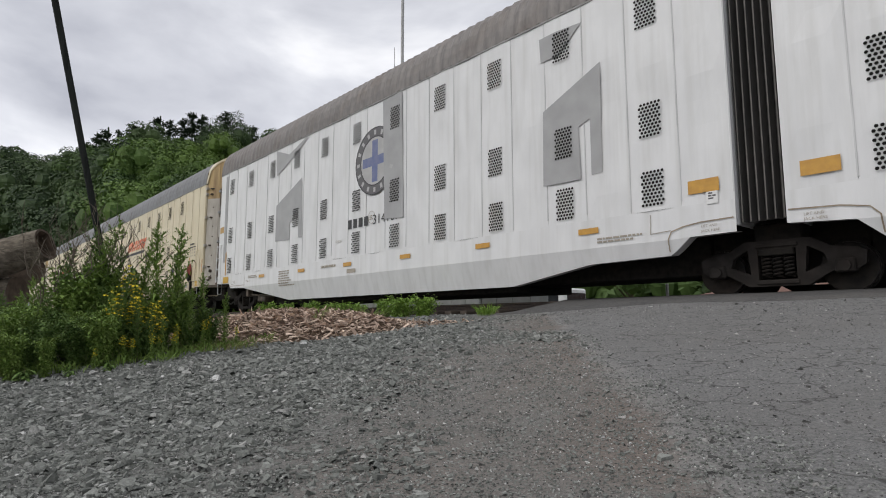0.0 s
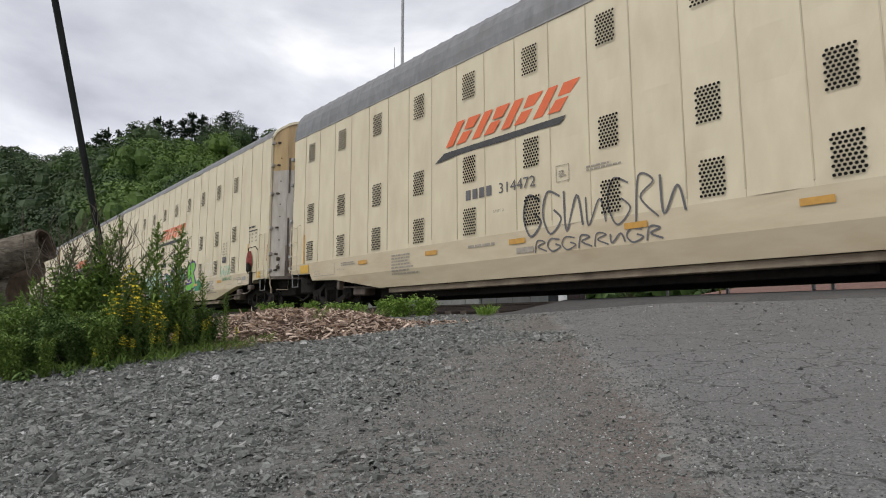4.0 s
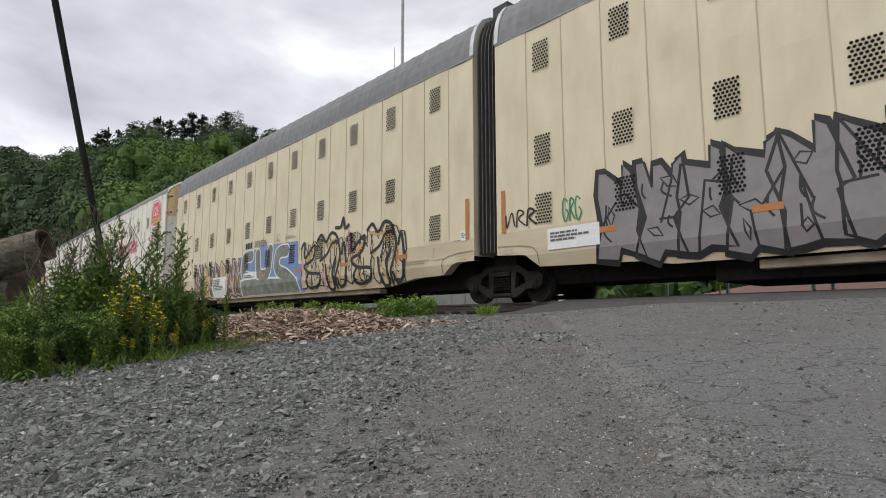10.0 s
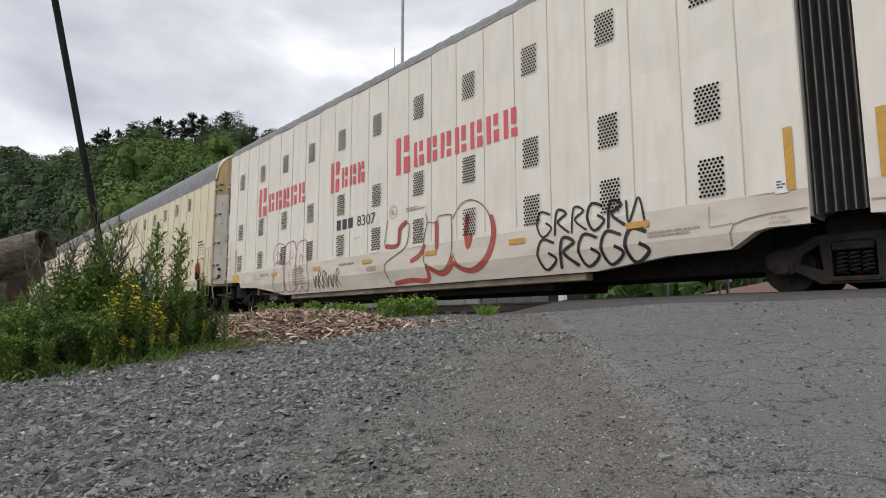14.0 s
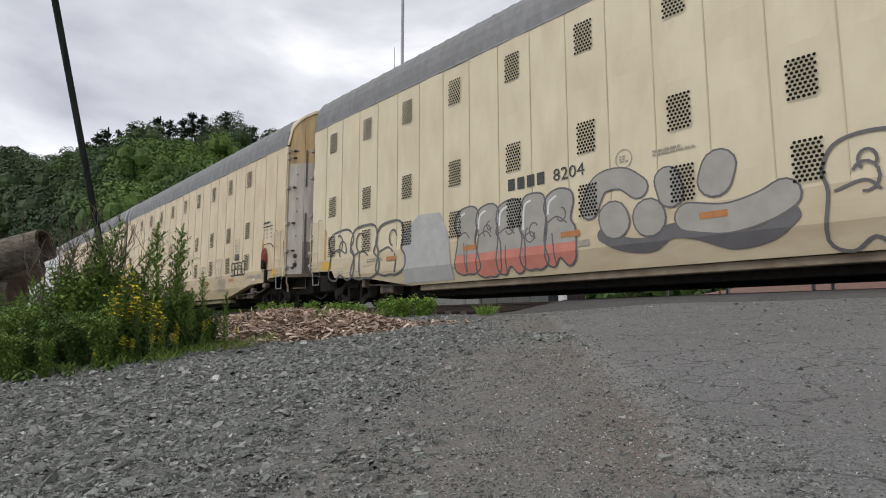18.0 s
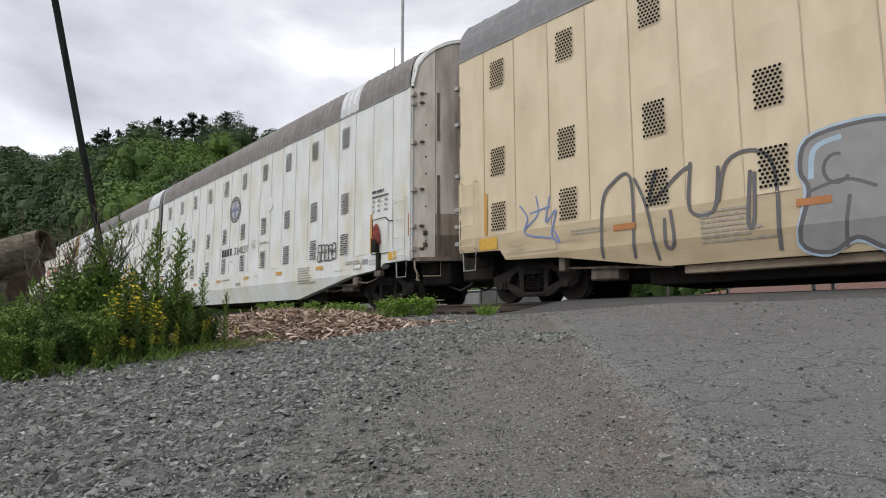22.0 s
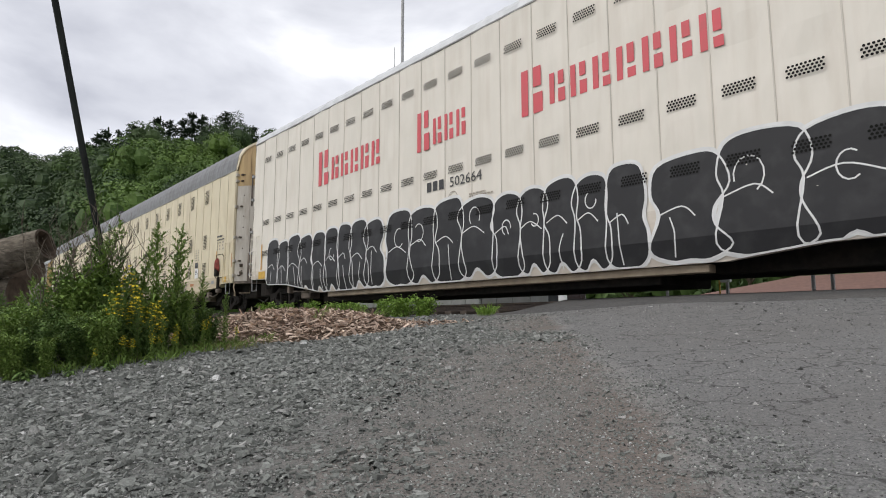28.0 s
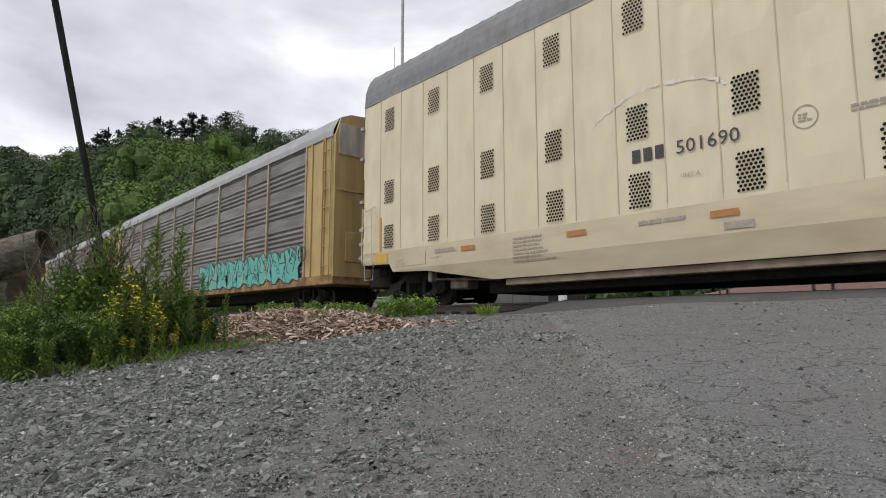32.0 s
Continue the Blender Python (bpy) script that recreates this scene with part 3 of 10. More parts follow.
        add_front_fittings(th, paint)
    else:
        under("roof_hoop", rim_mesh(flat, UNIT - 0.10, UNIT + 0.02, hoop), th)
        under("end_bulkhead", plate_mesh("end_bulkhead", (flat, 2), end_profile(flat, 1.05), UNIT - 0.03, UNIT, paint), th)
        under("end_bulkhead", plate_mesh("end_bulkhead", (flat, 3), end_profile(flat, 1.05), 0.0, 0.03, BROWN_STEEL), th)
        back = pose(UNIT, 0, 0, 0, 0, 180)
        for ya, yb in ((-1.46, -0.75), (-0.74, -0.01), (0.0, 0.74), (0.75, 1.46)):
            under("end_door", bowed_mesh("end_door", "rear", ya, yb, 1.15, None, DOOR_BROWN, flat=flat, deep=0.15), th, back, "soot-stained rear end door")
        # added dark bulk that closes the see-through gap at the rear coupler
        under("draft_pocket", cached("coupling_fillerB", lambda: mesh_of("draft_pocket", box_bm(-0.62, 0.4, -0.85, 0.85, 0.55, 1.12, bevel=0.04), STEEL_DARK)), th)
        add_truck(th, 1.72)
        add_rear_fittings(th, paint)
    return th


def bow(y, deep=1.03):
    """How far forward the end doors stand, across the track: they are bowed in plan."""
    return UNIT + 0.07 + deep * (1 - (min(abs(y), 1.47) / 1.47) ** 2.3)


def roof_at(flat, y):
    half = ROOF_FLAT if flat else ROOF_ROUND
    d = 1.52 - min(abs(y), 1.519)
    for (a, za), (b, zb) in zip(half, half[1:]):
        if d <= b:
            return za + (zb - za) * (d - a) / (b - a)
    return half[-1][1]


def bowed_mesh(name, key, ya, yb, z0, z1, mat, out=0.0, thick=0.05, flat=None, deep=1.03):
    """A curved upright plate of the bowed end from ya to yb; z1 None: up to under the roof's outline."""
    def make():
        bm = bmesh.new()
        n = max(2, int((yb - ya) / 0.11))
        rows = []
        for i in range(n + 1):
            y = ya + (yb - ya) * i / n
            top = roof_at(flat, y) - 0.05 if z1 is None else z1
            x = bow(y, deep) + out
            rows.append([bm.verts.new(p) for p in ((x, y, z0), (x, y, top), (x - thick, y, top), (x - thick, y, z0))])
        for a, b in zip(rows, rows[1:]):
            for k in range(4):
                bm.faces.new((a[k], b[k], b[(k + 1) % 4], a[(k + 1) % 4]))
        bm.faces.new(rows[0])
        bm.faces.new(rows[-1][::-1])
        bmesh.ops.recalc_face_normals(bm, faces=bm.faces)
        return mesh_of(name, bm, mat)
    return cached((name, key, ya, yb, z0, z1, out, flat, deep, mat.name), make)


def add_end_doors(th, flat, paint, tan_top, darkened):
    """The end doors: bowed leaves with upright ribs between bolted hinge strips, under a hood that carries on the roof."""
    x = UNIT
    top = (ROOF_FLAT if flat else ROOF_ROUND)[0][1]
    under("corner_post", cached(("post", top, paint.name), lambda: mesh_of("corner_post", box_bm(x - 0.09, x + 0.03, SIDE - 0.03, SIDE + 0.10, 1.12, top - 0.05, bevel=0.015), paint)), th)
    under("jamb", cached(("jamb", top, paint.name), lambda: mesh_of("jamb", box_bm(x + 0.035, x + 0.085, SIDE + 0.0, SIDE + 0.07, 1.16, top - 0.08, bevel=0.012), SEAM_GRIME[paint.name])), th)

    def hood():
        vs, fs = [], []
        ys = [-1.515 + 3.03 * i / 32 for i in range(33)]
        for y in ys:
            z = roof_at(flat, y)
            vs += [(x - 0.02, y, z + 0.004), (bow(y) + 0.05, y, z + 0.004), (bow(y) + 0.05, y, z - 0.09), (x - 0.02, y, z - 0.09)]
        for i in range(len(ys) - 1):
            for k in range(4):
                fs.append((4 * i + k, 4 * i + (k + 1) % 4, 4 * i + 4 + (k + 1) % 4, 4 * i + 4 + k))
        return raw_mesh("roof_hood", vs, fs, paint)
    under("roof_hood", cached(("hood_roof", flat, paint.name), hood), th)
    under("end_floor", cached("endfloor", lambda: plate_slab()), th, None, "sooty end platform")
    split = 5.05
    cuts = [-1.13, -0.62, -0.10, 0.42, 0.93, 1.13]
    body = DOOR_BROWN if darkened else DOOR_GREY
    for nm, (a, b) in enumerate(zip(cuts, cuts[1:])):
        a2, b2 = a + 0.006, b - 0.006
        # each leaf steps to a darker brown towards its foot, in three heights
        lo, mid = (1.75, 2.15, 1.95, 2.4, 2.2)[nm], (2.3, 2.95, 2.7, 3.2, 3.0)[nm]
        d = under("end_door", bowed_mesh("end_door", "leaf", a2, b2, mid, split if tan_top else None, DOOR_GREY if nm < 1 else body, flat=flat), th, None, "grimy grey ribbed end door")
        under("middle_leaf", bowed_mesh("middle_leaf", "mid", a2, b2, lo, mid, DOOR_BROWN, flat=flat), d, None, "soot-stained middle of the leaf")
        under("lower_leaf", bowed_mesh("lower_leaf", "foot", a2, b2, 1.2, lo, BROWN_STEEL, flat=flat), d, None, "soot-blackened lower leaf")
        if tan_top:
            under("upper_leaf", bowed_mesh("upper_leaf", "head", a2, b2, split, None, DOOR_TAN, flat=flat), d, None, "tan upper leaf with rust streaks")
        under("rib", bowed_mesh("rib", "rib", b - 0.05, b - 0.012, 1.3, 5.4, DOOR_GREY if nm < 2 and not darkened else DOOR_BROWN, out=0.02, flat=flat), d)
    for y, z0, z1 in ((-1.10, 1.3, 3.3), (-1.10, 4.2, 5.5), (-0.40, 3.3, 4.6), (0.15, 2.6, 4.2)):
        under("lock_bar", bowed_mesh("lock_bar", "bar", y, y + 0.032, z0, z1, DOOR_BAR, out=0.03, thick=0.03, flat=flat), th, None, "grimy upright lock bar")
    for y, z in ((-0.3, 3.05), (-0.1, 3.04), (0.3, 2.2), (0.0, 1.6)):
        under("door_catch", bowed_mesh("door_catch", "catch", y, y + 0.15, z, z + 0.08, DOOR_BAR, out=0.03, thick=0.03, flat=flat), th)
    for ya, yb in ((-1.46, -1.135), (1.135, 1.46)):
        low = under("hinge_strip", bowed_mesh("hinge_strip", "strip", ya, yb, 1.2, split if tan_top else None, DOOR_PALE, out=0.012, flat=flat), th, None, "pale bolted hinge strip")
        if tan_top:
            under("strip_head", bowed_mesh("strip_head", "strip", ya, yb, split, None, DOOR_TAN, out=0.012, flat=flat), low)

    def hinge():
        bm = bmesh.new()
        add_box(bm, x + 0.05, x + 0.16, SIDE - 0.035, SIDE + 0.09, -0.06, 0.06, 0.012)
        return mesh_of("hinge", bm, DOOR_PALE)

    def hinge_leaf():
        return mesh_of("hinge_leaf", box_bm(bow(-1.36) + 0.0, bow(-1.32) + 0.03, -1.42, -1.26, -0.03, 0.03, bevel=0.008), BROWN_STEEL)

    def bolt():
        bm = bmesh.new()
        add_cyl(bm, (bow(-1.29) + 0.02, -1.29, 0), (1, -0.7, 0), 0.024, 0.03, 8)
        return mesh_of("bolt", bm, DOOR_BAR)
    for z in (1.42, 2.0, 2.95, 4.2, 5.25, top - 0.25):
        h = under("hinge", cached("hinge", hinge), th, pose(0, 0, z))
        under("hinge_leaf", cached("hinge_leaf", hinge_leaf), h)
    for z in (1.62, 2.5, 3.35, 3.8, 4.65, 5.5):
        under("bolt", cached("bolt", bolt), th, pose(0, 0, z))
    for z in (1.5, 1.8):
        under("latch", cached("latch", lambda: mesh_of("latch", box_bm(bow(-1.3), bow(-1.3) + 0.07, -1.38, -1.2, -0.05, 0.08, bevel=0.02), BROWN_STEEL)), th, pose(0, 0, z))
    under("end_marker", cached("endmark", lambda: mesh_of("end_marker", box_bm(x - 0.04, x + 0.0, SIDE - 0.036, SIDE - 0.028, 1.75, 2.35, bevel=0.003), RUST_OR)), th, None, "rusty orange marker strip")

    def coupler():
        bm = bmesh.new()
        add_box(bm, x - 0.2, x + 0.75, -0.11, 0.11, 0.66, 0.90, 0.03)
        add_box(bm, x + 0.62, x + 1.02, -0.19, 0.13, 0.60, 0.94, 0.05)
        add_box(bm, x - 0.3, x + 0.35, -0.9, 0.9, 0.80, 1.10, 0.02)
        return mesh_of("coupler", bm, STEEL_DARK)
    under("coupler", cached("couplerA", coupler), th)
    # added dark bulk that stops the view through the gap at the coupler
    under("draft_pocket", cached("coupling_fillerA", lambda: mesh_of("draft_pocket", box_bm(UNIT - 0.4, UNIT + 0.72, -0.8, 0.8, 0.52, 1.09, bevel=0.04), STEEL_DARK)), th)

    def hose():
        bm = bmesh.new()
        pts = [(x + 0.15, -0.5, 0.8), (x + 0.4, -0.55, 0.5), (x + 0.8, -0.5, 0.36), (x + 1.2, -0.52, 0.48), (x + 1.5, -0.5, 0.8)]
        add_tube(bm, pts, 0.032, 6)
        return mesh_of("brake_hose", bm, RUBBER)
    under("brake_hose", cached("hoseA", hose), th)
    under("brake_hose", cached("hoseA", hose), th, pose(0, 0.9, 0.05))

    def lever():
        bm = bmesh.new()
        add_tube(bm, [(x + 0.12, SIDE + 0.06, 1.12), (x + 0.18, SIDE + 0.02, 0.92), (x + 0.27, SIDE + 0.03, 0.78), (x + 0.25, SIDE + 0.03, 0.62), (x + 0.33, SIDE + 0.03, 0.60), (x + 0.34, SIDE + 0.03, 0.74)], 0.026, 6)
        return mesh_of("uncoupling_lever", bm, SILL_DIRT)
    under("uncoupling_lever", cached("leverA", lever), th)

    def end_step():
        bm = bmesh.new()
        add_tube(bm, [(x + 0.16, SIDE + 0.08, 1.12), (x + 0.62, SIDE + 0.5, 1.12), (x + 0.62, SIDE + 0.5, 0.72), (x + 0.30, SIDE + 0.2, 0.72)], 0.018, 6)
        return mesh_of("end_step", bm, SILL_DIRT)
    under("end_step", cached("endstep", end_step), th)


def plate_slab():
    """The platform under the bowed doors."""
    ys = [-1.46 + 2.92 * i / 24 for i in range(25)]
    vs, fs = [], []
    for y in ys:
        vs += [(UNIT - 0.1, y, 1.2), (bow(y) + 0.04, y, 1.2), (bow(y) + 0.04, y, 1.10), (UNIT - 0.1, y, 1.10)]
    for i in range(len(ys) - 1):
        for k in range(4):
            fs.append((4 * i + k, 4 * i + (k + 1) % 4, 4 * i + 4 + (k + 1) % 4, 4 * i + 4 + k))
    return raw_mesh("end_floor", vs, fs, BROWN_STEEL)


def add_front_fittings(th, paint):
    """Ladder, brake cabinet, steps and rigging near the end doors."""
    under("ladder", ladder_mesh(20.33, 20.80, 1.2, 2.76, 4, paint), th)
    under("sill_step", stirrup_mesh(20.35, 20.78, 0.72, 1.15), th)
    under("cabinet_rim", cached(("cab", paint.name), lambda: mesh_of("cabinet_rim", cabinet_bm(), STEEL_DARK)), th)
    cab = under("brake_cabinet", cached(("cabin", paint.name), lambda: flat_mesh("brake_cabinet", [[(19.27, 1.42), (19.97, 1.42), (19.97, 2.27), (19.86, 2.36), (19.27, 2.36)]], paint, 2)), th)
    under("brake_box", cached("brakebox", lambda: mesh_of("brake_box", box_bm(19.36, 19.60, SIDE - 0.16, SIDE - 0.02, 1.46, 1.86, bevel=0.03), STEEL_DARK)), cab)

    def hood():
        bm = bmesh.new()
        vs = [(19.42, 2.26), (19.52, 2.22), (19.66, 2.02), (19.74, 1.72), (19.66, 1.66), (19.56, 1.72), (19.46, 1.62), (19.37, 1.74), (19.36, 2.0)]
        c = bm.verts.new((19.53, SIDE - 0.22, 1.95))
        vs = [(19.53 + (u - 19.53) * 0.72, z) for u, z in vs]
        ring = [bm.verts.new((u, SIDE - 0.05, z)) for u, z in vs]
        mid = [bm.verts.new((u * 0.6 + 19.53 * 0.4, SIDE - 0.17 - 0.02 * (k % 2), z * 0.6 + 1.95 * 0.4)) for k, (u, z) in enumerate(vs)]
        n = len(vs)
        for k in range(n):
            bm.faces.new((ring[k], ring[(k + 1) % n], mid[(k + 1) % n], mid[k]))
            bm.faces.new((mid[k], mid[(k + 1) % n], c))
        bmesh.ops.recalc_face_normals(bm, faces=bm.faces)
        return mesh_of("brake_cover", bm, RED_CLOTH)
    under("brake_cover", cached("hood", hood), cab, None, "faded red canvas brake cover")
    under("chain_housing", cached("chainh", lambda: mesh_of("chain_housing", box_bm(19.50, 19.64, SIDE - 0.09, SIDE + 0.06, 0.95, 1.44, bevel=0.02), STEEL_DARK)), th)
    under("bracket", cached("brk1", lambda: mesh_of("bracket", box_bm(19.42, 19.72, SIDE - 0.09, SIDE + 0.08, 0.78, 0.95, bevel=0.03), BROWN_STEEL)), th)
    under("bracket", cached("brk2", lambda: mesh_of("bracket", box_bm(18.28, 18.55, SIDE - 0.02, SIDE + 0.14, 0.60, 0.84, bevel=0.03), BROWN_STEEL)), th)

    def chain():
        bm = bmesh.new()
        pts = [(18.5 + 1.05 * k / 8, SIDE + 0.02, 0.72 - 0.10 * math.sin(math.pi * k / 8) + 0.08 * k / 8) for k in range(9)]
        add_tube(bm, pts, 0.022, 6)
        return mesh_of("brake_chain", bm, BROWN_STEEL)
    under("brake_chain", cached("chain", chain), th)

    def rigging():
        bm = bmesh.new()
        add_tube(bm, [(16.2, SIDE + 0.25, 0.66), (18.4, SIDE + 0.2, 0.66)], 0.025, 6)
        add_tube(bm, [(16.6, SIDE + 0.35, 0.50), (18.2, SIDE + 0.3, 0.62)], 0.022, 6)
        add_box(bm, 17.2, 17.8, SIDE + 0.3, SIDE + 0.6, 0.48, 0.72, 0.03)
        add_box(bm, 16.4, 16.6, SIDE + 0.2, SIDE + 0.5, 0.5, 0.8, 0.02)
        return mesh_of("brake_rigging", bm, BROWN_STEEL)
    under("brake_rigging", cached("rigging", rigging), th)
    patch(th, "reflector", [rect(19.13, 19.22, 1.46, 2.55)], ORANGE, 1, "upright amber reflector strip")
    patch(th, "warning_plate", [rect(19.98, 20.32, 1.20, 1.42)], SIGN_YELLOW, 2, "small yellow warning plate")
    bars(th, 20.02, 1.33, 0.28, 2, 0.03, INK_FADED, 5)
    bars(th, 19.34, 2.24, 0.5, 3, 0.028, INK_FADED, 9)
    bars(th, 19.2, 3.12, 0.75, 1, 0.07, INK, 11, "clearance_table")
    patch(th, "table_rule", [rect(19.2, 19.95, 2.99, 3.03)], INK, 2)
    for k in range(3):
        bars(th, 19.22, 2.86 - 0.14 * k, 0.12, 1, 0.06, INK_FADED, 20 + k, "clearance_table")
        bars(th, 19.46, 2.86 - 0.14 * k, 0.2, 1, 0.06, INK_FADED, 30 + k, "clearance_table")
        bars(th, 19.78, 2.86 - 0.14 * k, 0.2, 1, 0.06, INK_FADED, 40 + k, "clearance_table")
    patch(th, "lift_plate", [rect(18.75, 19.05, 1.18, 1.32)], STEEL_GREY, 1)
    words(th, "LIFT AND", 19.12, 1.22, 0.055, INK_FADED)
    words(th, "JACK HERE", 19.12, 1.13, 0.055, INK_FADED)
    patch(th, "lift_plate", [[(18.3, 1.06), (18.7, 1.06), (18.7, 1.22), (18.3, 1.22)]], INK_FADED, 1)
    patch(th, "plate_window", [rect(18.33, 18.67, 1.09, 1.19)], paint, 2)


def cabinet_bm():
    bm = bmesh.new()
    y = SIDE - 0.03
    add_tube(bm, [(19.25, y, 1.42), (19.25, y, 2.37), (19.86, y, 2.38), (20.02, y, 2.26), (20.2, y, 2.24)], 0.014, 5)
    add_tube(bm, [(19.25, y, 1.41), (20.0, y, 1.41)], 0.010, 5)
    return bm


def add_rear_fittings(th, paint):
    under("ladder", ladder_mesh(0.10, 0.56, 1.2, 2.72, 4, paint), th)
    under("sill_step", stirrup_mesh(0.12, 0.54, 0.72, 1.15), th)
    patch(th, "reflector", [rect(0.80, 0.89, 1.46, 2.4)], ORANGE, 1, "upright amber reflector strip")
    patch(th, "warning_plate", [rect(0.64, 1.18, 1.14, 1.40)], SIGN_YELLOW, 2, "small yellow warning plate")
    bars(th, 0.70, 1.30, 0.42, 2, 0.03, INK_FADED, 6)

    def hinges():
        bm = bmesh.new()
        add_box(bm, -0.12, 0.02, SIDE - 0.07, SIDE + 0.06, -0.05, 0.05, 0.012)
        return mesh_of("hinge", bm, STEEL_GREY)
    for z in (1.35, 1.75, 2.15, 2.95, 4.2, 5.1):
        under("hinge", cached("hingesB", hinges), th, pose(0, 0, z))

    def coupler():
        bm = bmesh.new()
        add_box(bm, -0.95, 0.2, -0.11, 0.11, 0.72, 0.96, 0.03)
        add_box(bm, -0.1, 0.3, -0.9, 0.9, 0.86, 1.18, 0.02)
        return mesh_of("coupler", bm, STEEL_DARK)
    under("coupler", cached("couplerB", coupler), th)

    def rigging():
        bm = bmesh.new()
        add_tube(bm, [(2.8, SIDE + 0.25, 0.62), (5.0, SIDE + 0.25, 0.5)], 0.025, 6)
        add_box(bm, 3.3, 3.9, SIDE + 0.3, SIDE + 0.7, 0.35, 0.62, 0.03)
        add_box(bm, 2.7, 2.85, SIDE + 0.1, SIDE + 0.3, 0.55, 0.85, 0.02)
        return mesh_of("brake_rigging", bm, BROWN_STEEL)
    under("brake_rigging", cached("riggingB", rigging), th)
    words(th, "LIFT AND", 1.55, 1.12, 0.055, INK_FADED)
    words(th, "JACK HERE", 1.55, 1.03, 0.055, INK_FADED)
    patch(th, "sill_line", [rect(1.42, 2.75, 0.985, 1.0)], INK_FADED, 1)
    patch(th, "sill_line", [rect(2.74, 2.76, 0.985, 1.32)], INK_FADED, 1)


RED_CLOTH = surface("faded_red_canvas", (0.30, 0.075, 0.065), (0.18, 0.05, 0.045), 0.9, scale=9, fine=40, bump=0.4)
TRAIN = []
UNITS = {}
for key, paint, roof, flat, ribbed, deep, wide, text in (
        ("A0", WHITE, ROOF_BROWN, False, True, True, False, "white auto carrier with punched vents and a ribbed roof"),
        ("B0", WHITE, ROOF_BROWN, False, True, True, False, "white auto carrier with grey livery patches and a ribbed roof"),
        ("A1", CREAM, ROOF_GREY, False, False, False, False, "cream auto carrier with orange lettering and black outline graffiti"),
        ("B1", CREAM, ROOF_GREY, False, False, False, False, "cream auto carrier with orange lettering and bubble outline graffiti"),
        ("A2", CREAM, ROOF_GREY, True, False, False, False, "cream auto carrier with green and purple graffiti along the skirt"),
        ("B2", CREAM, ROOF_GREY, True, False, False, False, "cream auto carrier with orange lettering, teal and black graffiti"),
        ("A3", CREAM, ROOF_GREY, False, False, False, False, "cream auto carrier with pink, grey and teal graffiti murals"),
        ("B3", CREAM, ROOF_GREY, False, False, False, False, "cream auto carrier with brown, blue and black graffiti murals"),
        ("A4", IVORY, ROOF_GREY, True, False, False, False, "ivory auto carrier with large red lettering and a red badge"),
        ("B4", IVORY, ROOF_GREY, True, False, False, False, "ivory auto carrier with large red lettering and red numerals sprayed on"),
        ("A5", CREAM, ROOF_GREY, False, False, False, False, "cream auto carrier with grey block graffiti along the skirt"),
        ("B5", CREAM, ROOF_GREY, False, False, False, False, "cream auto carrier with grey bubble graffiti along the skirt"),
        ("A6", CREAM_GRIMY, ROOF_GREY, False, False, False, False, "grimy cream auto carrier with small black tags"),
        ("B6", CREAM_GRIMY, ROOF_GREY, False, False, False, False, "cream auto carrier with grey and outline graffiti"),
        ("A7", WHITE_STAINED, ROOF_BROWN, False, True, True, False, "stained white auto carrier with a round emblem and black tag"),
        ("B7", WHITE_STAINED, ROOF_BROWN, False, True, True, False, "stained white auto carrier with black graffiti and a round emblem"),
        ("A8", IVORY, ROOF_WHITE, True, False, False, True, "ivory auto carrier with red lettering, red badge and black graffiti"),
        ("B8", IVORY, ROOF_WHITE, True, False, False, True, "ivory auto carrier with red lettering over black bubble graffiti"),
        ("A9", CREAM, ROOF_GREY, False, False, False, False, "clean cream auto carrier with small stencilled notices"),
        ("B9", CREAM, ROOF_GREY, False, False, False, False, "cream auto carrier with stencilled numerals and a scraped side")):
    tail = {"A7": [(17.45, 18.45)], "B7": [(0.0, 4.9), (18.95, UNIT)]}.get(key)
    UNITS[key] = build_unit(key[0], int(key[1]), paint, roof, flat, ribbed, deep, wide, {CREAM: CREAM_SKIRT, CREAM_GRIMY: GRIMY_SKIRT, IVORY: IVORY_SKIRT}.get(paint), tail, text, door_top=key not in ("A7",))


RUSTY_SILL = surface("rusty_yellow_sill", (0.34, 0.21, 0.09), (0.17, 0.10, 0.06), 0.8, scale=3, fine=30, bump=0.3, stain=(0.09, 0.055, 0.04), stain_amount=0.8, stain_scale=1.5)
POST_TAN = surface("tan_rack_post", (0.40, 0.32, 0.23), (0.31, 0.24, 0.17), 0.6, scale=4, fine=30, bump=0.15, stain=(0.20, 0.14, 0.09), stain_amount=0.6)
GALV = surface("weathered_galvanised_sheet", (0.23, 0.215, 0.205), (0.145, 0.130, 0.122), 0.6, 0.2, scale=1.4, stretch=(0.5, 1, 4), fine=30, bump=0.1,
               stain=(0.13, 0.10, 0.09), stain_amount=0.7, stain_scale=1.2, stain_stretch=(0.6, 1, 2.5))
ROOF_PALE = surface("pale_galvanised_roof", (0.34, 0.345, 0.35), (0.27, 0.275, 0.28), 0.55, 0.2, scale=2, fine=25, bump=0.1, stain=(0.25, 0.23, 0.2), stain_amount=0.5)

